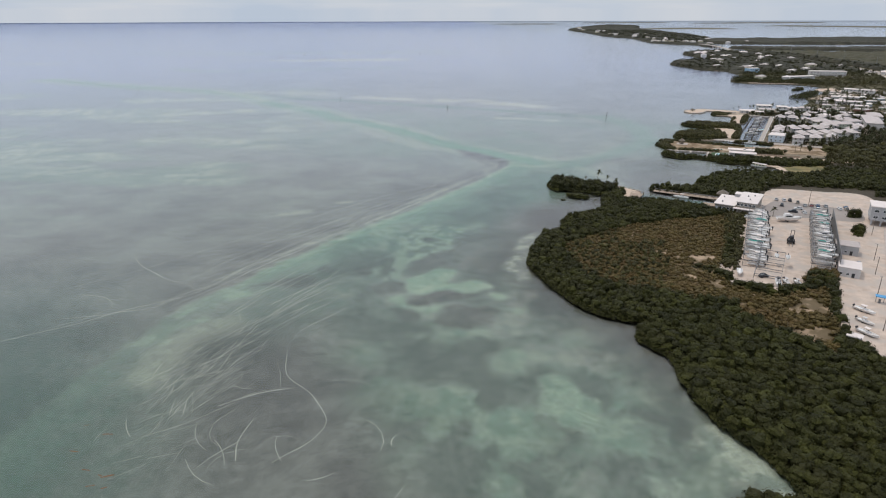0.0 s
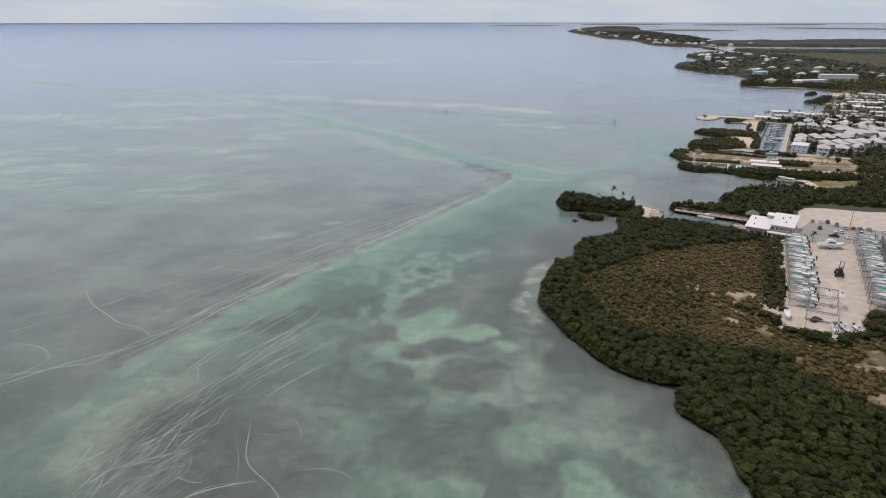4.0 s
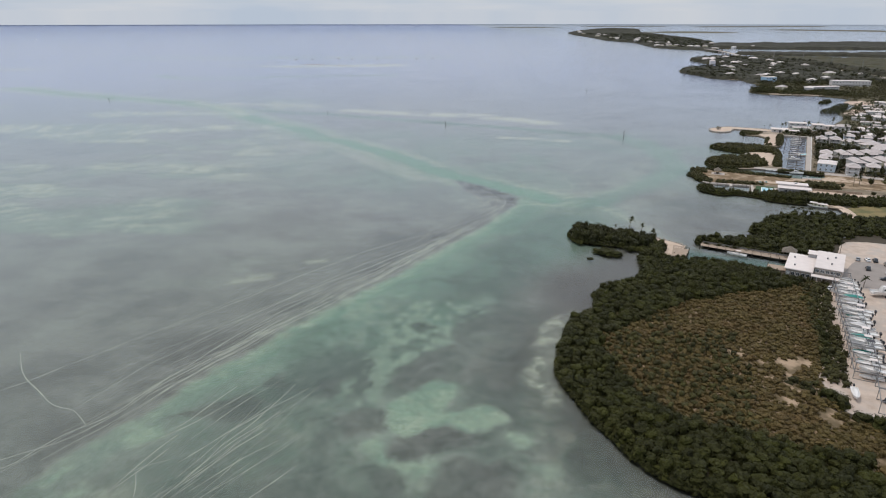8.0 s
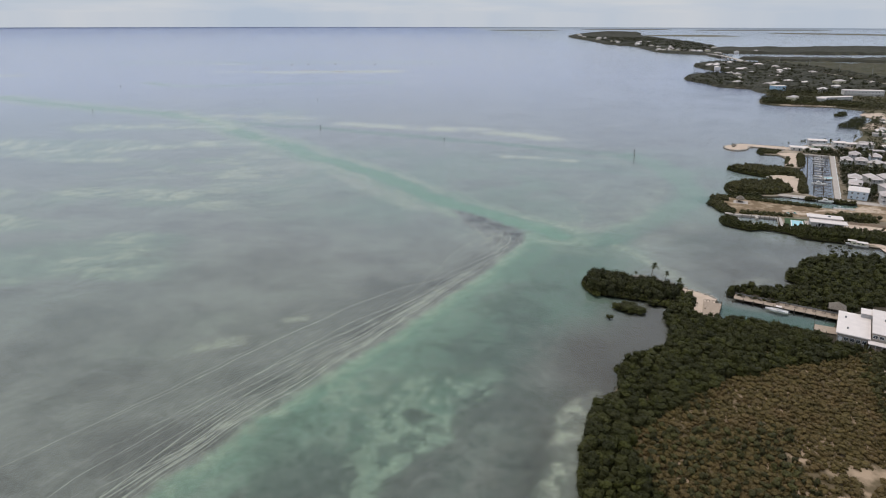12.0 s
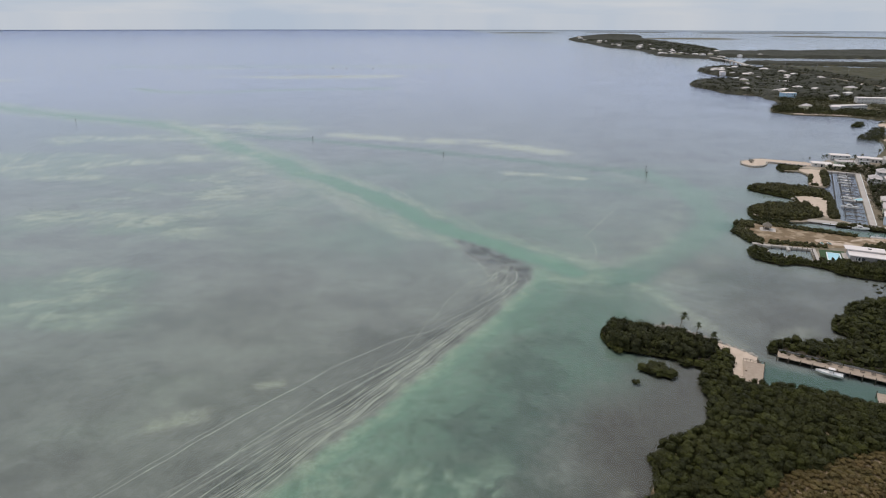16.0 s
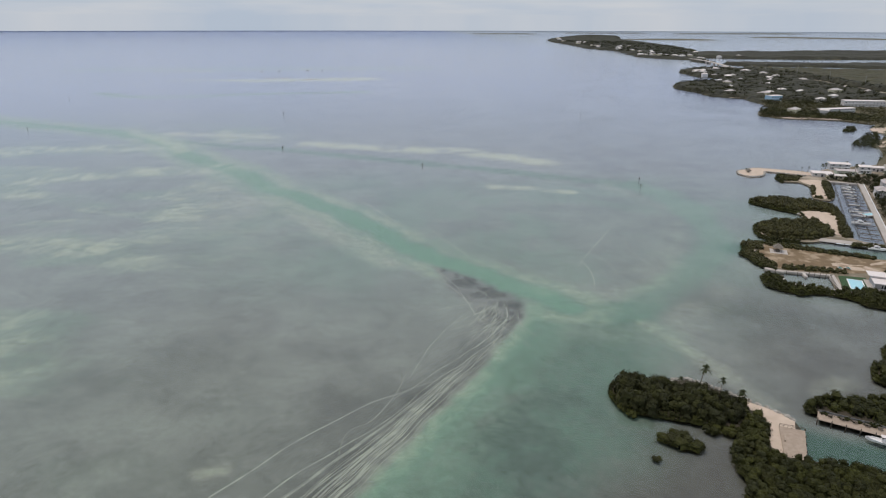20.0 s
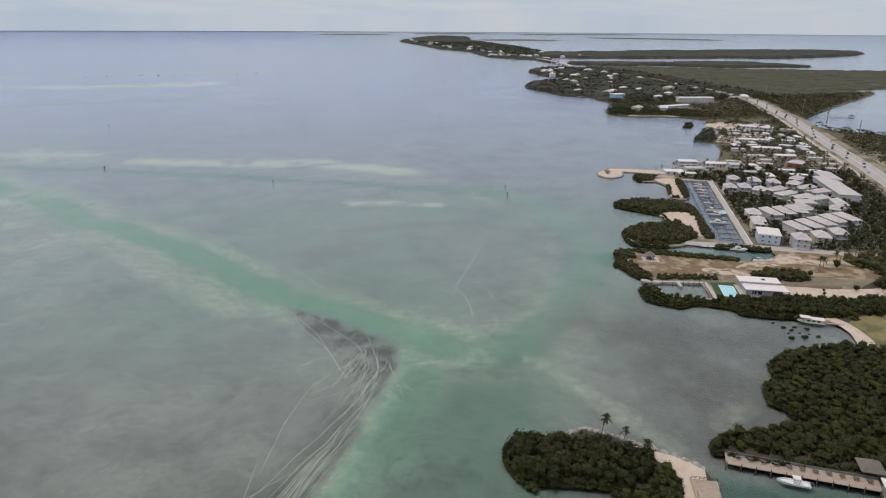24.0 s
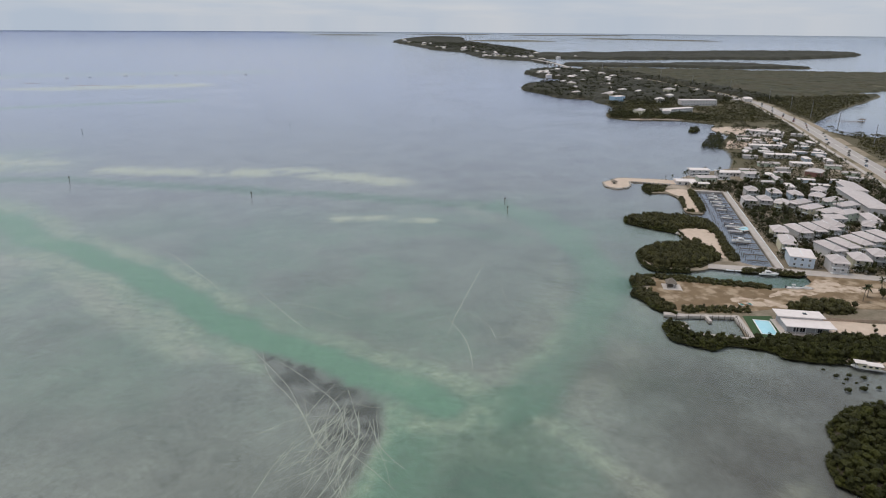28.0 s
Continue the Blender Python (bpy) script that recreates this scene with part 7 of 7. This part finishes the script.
# ---- village marina ----
vq = thing("village_quay", "long pale concrete quay beside a row of slips", "quay")
part("slab", [slab([(282.0, 542.7), (285, 541), (370.5, 689), (367.5, 690.7)], -1.6, 0.95)], CONCRETE, vq)
part("kerb", [beam((285.2, 541.2, 1.25), (370.5, 689, 1.25), 0.35, 0.6)], TRIM, vq)
part("north_slab", [slab([(347, 703), (346, 700.5), (367, 689.5), (370, 692)], -1.6, 0.9)], CONCRETE, vq)
ud, vd = np.array([0.4985, 0.8669]), np.array([-0.8669, 0.4985])
for k in range(15):
    p = np.array([281.0, 544.0]) + ud * (10 + 10.4 * k)
    part("finger_pier", [box(*(p + vd * 5.5), 0.35, 11, 0.9, 0.3, 149.9)], PILE, vq)
    for q in (5, 11.3, 16):
        for s in (-2.6, 2.6):
            c = p + vd * q + ud * (5.2 + s)
            part("pile", [pole(c[0], c[1], -2, 2.0, 0.15, 0.14, 7)], PILE, vq)
    if k in (3, 5, 6, 8, 10, 11, 12, 13, 14):
        c = p + vd * 7.5 + ud * 2.8
        again((OPEN_BOATS[0], CRUISERS[1], OPEN_BOATS[2], CRUISERS[0], OPEN_BOATS[2], OPEN_BOATS[0])[k % 6], put(c[0], c[1], -0.25, 149.9 if k % 3 else -30), "white motor boat moored in a village slip")
lane = sheet("road_lane", [(247, 553.5), (251, 558.5), (284.5, 542.8), (316, 526), (345, 508), (341, 503), (312, 519.5), (279, 536.5)], 0.62, 0.2, CONCRETE, "narrow pale concrete lane beside a canal", "lane", 0.1)
vp = thing("swimming_pool", "small turquoise village swimming pool with loungers", "pool", "", put(318, 607, 0.45, 10))
part("coping", [box(0, 0, 0.0, 14, 8, 0.12)], CONCRETE, vp)
part("water", [box(0, 0, 0.1, 10.5, 4.6, 0.06)], POOL, vp)

SMALL = [make_house(10, 8.5, 2, w, ROOF, l, 0.35, 2.3) for w, l in ((WALL_W, "white two storey cottage with a grey metal roof"), (WALL_B, "pale blue two storey cottage with a metal roof"), (WALL_Y, "pale yellow two storey cottage with a metal roof"))]
LONG = [make_house(15, 8, 2, w, ROOF, l, 0.62, 2.0) for w, l in ((WALL_W, "long white two storey house with a hipped roof"), (WALL_Y, "long pale yellow house with a hipped roof"), (WALL_G, "long pale green house with a hipped roof"))]
BIG = make_house(15, 12, 2, WALL_B, WHITE_ROOF, "large pale blue house with a flat white roof", 0.9, 0.6, False)
VILLAGE = [(379, 674, 62, 0), (357, 651, 62, 0), (391, 664, 62, 1), (368, 648, 62, 0), (402, 655, 62, 1), (373, 637, 40, 2), (386, 634, 12, 3), (383, 621, 12, 4), (388, 610, 8, 3), (414, 646, 30, 0), (413, 633, 10, 5), (413, 620, 5, 3), (376, 597, -20, 3), (366, 587, 76, 5), (356, 583, 78, 3)]
VILLAGE_SOUTH = [(345.5, 583, 78, 3), (334.5, 583, 78, 3), (322, 585, 58, 2), (311, 567, 55, 4), (300, 546, 55, 6), (311.5, 533, 60, 0), (326, 552, 82, 3), (338, 554, 85, 3), (350, 556, 86, 4), (362, 559, 84, 3), (326.5, 533, 60, 2), (386, 578, 40, 0), (374, 560, 84, 3), (342, 535, 60, 0), (400, 590, 60, 3), (396, 604, 8, 5), (430, 660, 30, 0)]
ALL_KINDS = SMALL + LONG + [BIG]
spots = []
for x, y, turn, k in VILLAGE + VILLAGE_SOUTH:
    again(ALL_KINDS[k], put(x, y, 0.4, turn))
    spots.append((x, y, 7.0 if k < 3 else 8.5))


def hall(x, y, sx, sy, h, turn, wall, roof, label, name="motel_block", n=8, storeys=1):
    b = thing(name, label, "building", "", put(x, y, 0.4, turn))
    part("wall", [box(0, 0, 0, sx, sy, h)], wall, b)
    part("roof", [hip(0, 0, h, sx + 1.5, sy + 1.5, 1.1, 0.92)], roof, b)
    for s in range(storeys):
        for k in range(n):
            window_at(b, -sx / 2 + sx * (k + 0.5) / n, -sy / 2 - 0.02, h / storeys * s + 1.0, 1.8, 1.4, -90)
        if storeys > 1:
            part("balcony", [box(0, -sy / 2 - 0.8, h / storeys * s + 0.05, sx, 1.6, 0.15)], TRIM, b)
    part("door", [box(0, -sy / 2 - 0.04, 0, 1.2, 0.1, 2.1)], GLASS, b)
    spots.extend((x + math.cos(radians(turn)) * u, y + math.sin(radians(turn)) * u, sy * 0.75) for u in np.arange(-sx / 2, sx / 2 + 1, 8))
    return b


hall(441, 632, 62, 14, 6, 62, WALL_W, ROOF, "very long pale apartment block with a metal roof", "apartment_block", 12, 2)
hall(462, 660, 30, 12, 6.5, 62, WALL_W, ROOF, "long pale apartment wing with a metal roof", "apartment_block", 6, 2)
for x, y, sx, sy, h, t, w, r, l in ((388, 748, 16, 9, 5.5, -18, WALL_GREY, WHITE_ROOF, "grey waterfront house with a white roof"), (381, 728, 15, 9, 3.6, -18, WALL_G, ROOF, "pale green waterfront bungalow with a metal roof"), (401, 733, 10, 9, 6, -18, WALL_W, WHITE_ROOF, "white two storey waterfront house"),
                                    (418, 740, 12, 8, 3.4, -18, WALL_W, WHITE_ROOF, "low white waterfront bungalow under palms"), (422, 724, 12, 9, 5.6, -18, WALL_W, ROOF, "white raised house under palms"), (356, 723, 15, 9, 3.2, -20, WALL_W, WHITE_ROOF, "low white clubhouse beside the jetty"), (362, 712, 14, 5, 3, -20, WALL_Y, WHITE_ROOF, "low cream clubhouse wing with a white roof"),
                                    (541, 838, 32, 9, 4.5, -28, WALL_W, WHITE_ROOF, "long white motel with a white roof"), (519, 794, 28, 9, 4, -28, WALL_W, WHITE_ROOF, "low white motel wing with a flat roof"), (603, 908, 40, 10, 6.5, -50, WALL_W, WHITE_ROOF, "white two storey motel with open galleries"),
                                    (478, 764, 18, 7, 3.4, -25, WALL_G, ROOF, "pale green trailer with a metal roof"), (508, 756, 18, 8, 3.5, -25, WALL_W, WHITE_ROOF, "white trailer home with a white roof"), (490, 722, 16, 12, 4, 30, shade("rust_siding", (0.22, 0.10, 0.08), (0.32, 0.16, 0.13), 1.5), ROOF, "rust red house with a pale roof"),
                                    (733, 1205, 62, 14, 9, -12, WALL_W, WHITE_ROOF, "long white three storey block in the trees"), (637, 1128, 58, 12, 6.5, 12, WALL_GREY, WHITE_ROOF, "long grey seaside motel with white roofs"), (868, 1242, 34, 12, 5, 55, WALL_W, WHITE_ROOF, "white roadside filling station"), (826, 1226, 16, 12, 5, 55, WALL_Y, ROOF, "cream roadside house with a metal roof"), (632, 1292, 22, 16, 8.5, 10, SKY_BLUE, WHITE_ROOF, "bright blue seaside house with a white roof")):
    hall(x, y, sx, sy, h, t, w, r, l, "motel_block" if sx > 24 else "bungalow", max(2, int(sx // 5)), 2 if h > 5.4 else 1)

TRAILERS = [make_house(13, 5.5, 1, w, r, l, 0.9, 0.8, False, "bungalow", "town bungalows") for w, r, l in ((WALL_W, WHITE_ROOF, "low white bungalow with a white metal roof"), (WALL_W, ROOF, "low white bungalow with a grey roof"), (WALL_G, ROOF, "low pale green bungalow with a grey roof"), (WALL_B, WHITE_ROOF, "low pale blue bungalow with a white roof"))]
TOWNP = [(396, 690), (440, 752), (484, 800), (515, 850), (540, 880), (590, 930), (640, 940), (668, 925), (640, 872), (600, 815), (552, 742), (520, 695), (480, 668), (440, 676)]
x, y = scatter(TOWNP, 20, 71)
for px, py in zip(x, y):
    if to_line(px, py, ROADLINE) > 26 and all(math.hypot(px - a, py - b) > r + 8 for a, b, r in spots):
        again(TRAILERS[g.randrange(4)], put(px, py, 0.4, 62 + g.choice((0, 90)) + g.uniform(-6, 6)))
        spots.append((px, py, 7))
FARH = [make_house(14, 9, 2, w, r, l, 0.5, 2.0, False, "far_house", "houses among trees", False) for w, r, l in ((WALL_W, WHITE_ROOF, "white house among dark trees by the sea"), (WALL_Y, ROOF, "cream house among dark trees by the sea"))]
for k, (px, py) in enumerate(((766, 1734), (790, 1760), (757, 1897), (775, 1930), (800, 1950), (835, 1985), (870, 2020), (933, 2090), (903, 1916), (905, 1827), (903, 1766), (896, 1638), (850, 1700), (820, 1640), (700, 1640), (680, 1560), (760, 1540), (640, 1340), (660, 1360), (600, 1385), (720, 1420), (800, 1380), (690, 1250), (560, 1110), (600, 1100),
                               (1090, 2620), (1060, 2780), (1020, 2900), (1040, 3020), (1060, 3200), (1100, 3150), (1090, 3400), (1150, 3300), (1090, 3650), (1060, 3900), (1120, 4100), (1180, 3900), (1120, 4600), (1200, 4900), (1180, 5300), (1280, 5900), (1400, 6500), (1230, 2760), (1330, 2800), (968, 2925), (985, 2918), (1010, 2905), (1030, 2864), (1049, 2850), (1060, 2799), (1078, 2760), (1131, 2808), (1100, 2627), (1037, 3031), (1074, 3559), (1132, 4199), (1224, 4820), (1236, 4485), (1239, 4053), (1290, 4051), (1299, 3141), (1101, 4193), (740, 1804), (765, 1803), (772, 1884), (760, 1660))):
    again(FARH[k % 2], put(px, py, 0.4, g.uniform(0, 90)), size=g.uniform(1.0, 1.5) if py < 2300 else g.uniform(1.2, 1.9))

for k in range(16):
    px, py = g.uniform(640, 900), g.uniform(1240, 2040)
    if px < np.interp(py, [p[1] for p in ROADLINE], [p[0] for p in ROADLINE]) - 25 and inside(px, py, NORTH):
        again(FARH[k % 2], put(px, py, 1.0, g.uniform(0, 90)), size=g.uniform(0.7, 1.1))
for k in range(26):
    u = g.random()
    plant_palm(505 + 100 * u + g.uniform(-4, 30), 850 + 85 * u + g.uniform(-16, 12), k, g.uniform(0.7, 1.1), g.uniform(0, 360))

# trees and palms between the houses
VPOLY = [(290, 545), (368, 690), (352, 704), (352, 716), (372, 716), (410, 712), (440, 730), (480, 700), (520, 690), (470, 600), (400, 520), (345, 512), (318, 526)]
x, y = scatter(VPOLY, 7.0, 72)
count = 0
for px, py in zip(x, y):
    if all(math.hypot(px - a, py - b) > r * 0.86 for a, b, r in spots) and to_line(px, py, [(285, 541), (370, 689)]) > 4 and to_line(px, py, ROADLINE) > 24 and math.hypot(px - 318, py - 607) > 8:
        count += 1
        if count % 4 == 0:
            plant_palm(px, py, count // 4, g.uniform(0.8, 1.15), g.uniform(0, 360))
        else:
            plant_tree(px, py, count, g.uniform(0.62, 1.0), g.uniform(0, 360))
x, y = scatter(VPOLY, 3.7, 75, keep=lambda x, y: np.all([np.hypot(x - a, y - b) > r * 0.8 for a, b, r in spots], 0) & (to_line(x, y, [(285, 541), (370, 689)]) > 2.6) & (np.hypot(x - 318, y - 607) > 7))
thicket("village_shrubs", x, y, (1.5, 4.4), (1.8, 3.0), SCRUBS, LEAF_DARK, "dark green garden shrubs between village houses", "shrubs", 0.3)
x, y = scatter([(300, 470), (316, 482), (318, 506), (345, 506), (400, 520), (450, 560), (470, 600), (520, 660), (470, 470), (420, 430), (340, 420)], 5.0, 73, keep=lambda x, y: (to_line(x, y, ROADLINE) > 18))
thicket("village_wood", x, y, (4, 7.5), (2.8, 4.4), CLUMPS, LEAF_LIGHT, "dense green trees beside the village lane", "wood", 0.3)
garden = []
x, y = scatter(TOWNP, 7.6, 74)
for px, py in zip(x, y):
    if all(math.hypot(px - a, py - b) > r * 0.8 for a, b, r in spots) and to_line(px, py, ROADLINE) > 22:
        count += 1
        if count % 4 == 0:
            plant_palm(px, py, count // 4, g.uniform(0.6, 1.0), g.uniform(0, 360))
        else:
            garden.append((px, py))
thicket("garden_trees", np.array([q[0] for q in garden]), np.array([q[1] for q in garden]), (3, 6.5), (2.2, 3.8), SCRUBS, LEAF_LIGHT, "green garden trees between low bungalows", "trees", 0.3)
for k in range(16):
    plant_palm(326 + g.uniform(-11, 20), 513 + g.uniform(-9, 12), k, g.uniform(0.8, 1.1), g.uniform(0, 360))
for px, py, s in ((103, 396, 0.9), (108, 391, 0.68), (95, 396, 0.55), (112.5, 385, 0.7), (113.5, 387, 0.62), (372, 742, 1.1), (366, 738, 0.9), (410, 748, 1.0), (430, 755, 1.0), (398, 752, 1.0), (300, 744, 0.4), (350, 733, 0.6), (346, 735, 0.5)):
    plant_palm(px, py, int(px + py), s, px * 7)

# ---- boulders ----
ROCKS = []
for k in range(4):
    gg = random.Random(k)
    secs = [[(r * (0.8 + 0.4 * gg.random()) * math.cos(2 * math.pi * i / 7), r * (0.8 + 0.4 * gg.random()) * math.sin(2 * math.pi * i / 7), z) for i in range(7)] for r, z in ((0.5, -0.35), (0.75, 0.0), (0.62, 0.32), (0.3, 0.55))]
    ROCKS.append(mesh_of("boulder", *loft(secs), ROCK))
shore = rounded([(288, 734), (293, 745), (304, 750), (316, 755.5), (350, 739.5)], False, 0.3, 1.7) + rounded([(349, 721), (319, 739.5), (313, 736.5), (307, 726.5), (293, 722.5), (288, 733)], False, 0.3, 1.7)
shore += rounded([(86, 403), (94, 402), (101, 403), (109, 397), (115, 391), (121, 384.5), (126, 377)], False, 0.5, 1.1) + rounded([(267, 602), (269, 611), (272, 613)], False, 0.3, 1.2)
for k, (px, py) in enumerate(shore):
    b = new("boulder", ROCKS[k % 4])
    b.matrix_basis = put(px + g.uniform(-0.6, 0.6), py + g.uniform(-0.6, 0.6), 0.35, g.uniform(0, 360), 0, g.uniform(0.7, 1.5))
    tagged(b, "pale grey coral boulder along the shore", "boulder", "shore boulders")

# ---- highway, bridge, pylons ----
def ribbon(name, line, width, z, material, label, category, shift=0.0, step=12.0, kind="structure"):
    pts = np.array(rounded(line, False, 0, step))
    t = np.gradient(pts, axis=0)
    t /= np.linalg.norm(t, axis=1, keepdims=True)
    n = np.stack([-t[:, 1], t[:, 0]], 1)
    a, b = pts + n * (shift - width / 2), pts + n * (shift + width / 2)
    top = np.stack([a[:-1], a[1:], b[1:], b[:-1]], 1)
    zz = np.full((*top.shape[:2], 1), z)
    v = np.concatenate([top, zz], -1).reshape(-1, 3)
    return tagged(new(name, mesh_quads(name, np.stack(bend(v[:, 0], v[:, 1], v[:, 2]), -1), material)), label, category, kind=kind)


SHOULDER = shade("dry_verge", (0.20, 0.155, 0.10), (0.38, 0.31, 0.225), 9.0, 0.95, 1.0, 0.3, third=(0.13, 0.105, 0.055), big=30)
LIGHT_ROAD = shade("sun_bleached_asphalt", (0.34, 0.30, 0.275), (0.46, 0.41, 0.375), 14.0, 0.9, 0.8, 0.1)
ribbon("road_verge", ROADLINE, 36, 0.50, SHOULDER, "dry sandy verge along the highway", "verge")
ribbon("road_highway", ROADLINE, 17, 0.62, LIGHT_ROAD, "sun bleached grey four lane highway", "road")
ribbon("road_path", ROADLINE, 4, 0.58, CONCRETE, "pale path beside the highway", "path", 16)
for k, s in enumerate((-8.0, -0.25, 0.25, 8.0)):
    ribbon("road_line_%d" % (k + 1), ROADLINE[:9], 0.3, 0.66, LINE, "painted road line", "road line", s)
br = thing("road_bridge", "long low concrete road bridge between two keys", "bridge")
a, b = np.array([966.0, 2085.0]), np.array([1089.0, 2770.0])
for k in range(14):
    p, q = a + (b - a) * k / 14, a + (b - a) * (k + 1) / 14
    zc = [2 + 5 * math.sin(math.pi * u) for u in (k / 14, (k + 1) / 14)]
    P0, P1 = [tuple(float(v) for v in bend(*w, z)) for w, z in ((p, zc[0]), (q, zc[1]))]
    part("deck_span", [beam(P0, P1, 13, 1.6)], CONCRETE, br)
    P2 = tuple(float(v) for v in bend(*p, -1.5))
    part("pier", [box(P0[0], P0[1], P2[2], 3, 10, P0[2] - P2[2])], CONCRETE, br)
pyl = thing("power_pylon", "tall pale concrete power pole beside the highway", "power pole", "power poles", put(668, 818, 0.4, 30))
part("pole", [pole(0, 0, 0, 25, 0.5, 0.28, 8)], STEEL, pyl)
for z in (18, 20.5, 23):
    part("arm", [beam((-2.2, 0, z), (2.2, 0, z + 0.3), 0.18)], STEEL, pyl)
for x, y in ((600, 712), (725, 918), (783, 1018), (838, 1112), (890, 1215), (935, 1370), (958, 1520), (985, 1680), (1008, 1850), (1005, 2000)):
    copy_thing(pyl, put(x, y, 0.4, 30))
for k, u in enumerate(np.linspace(0.06, 0.5, 46)):
    pts = np.array(ROADLINE[1:8], float)
    i = u / 0.5 * (len(pts) - 1.001)
    p, q = pts[int(i)], pts[int(i) + 1]
    d = (q - p) / np.linalg.norm(q - p)
    c = p + (q - p) * (i % 1) + np.array([-d[1], d[0]]) * (-5.8, -2.2, 2.2, 5.8)[(k * 3) % 4]
    turn = math.degrees(math.atan2(d[1], d[0])) + (180 if (k * 3) % 4 > 1 else 0)
    again(CARS[g.choice((0, 1, 2, 0, 5, 3, 4, 6))], put(c[0], c[1], 0.64, turn), "car halted on the highway lane")
pav = thing("pier_pavilion", "small roofed pavilion at the end of a pier", "pavilion", "", put(837, 982, 0.0, 20, 0, 0.72))
part("platform", [box(0, 0, 0.6, 12, 10, 0.4)], DECK, pav)
part("roof", [hip(0, 0, 4.2, 13, 11, 2.6, 0.2)], THATCH, pav)
for i in (-1, 1):
    for j in (-1, 1):
        part("post", [pole(i * 5, j * 4, -1.5, 4.2, 0.25, 0.22, 8)], PILE, pav)
dock("lake_pier", [(793, 999), (792, 997), (831, 981), (832, 983)], "long narrow pier to a pavilion in a lagoon", 0.9, (((793, 999), (832, 983)),), 6)
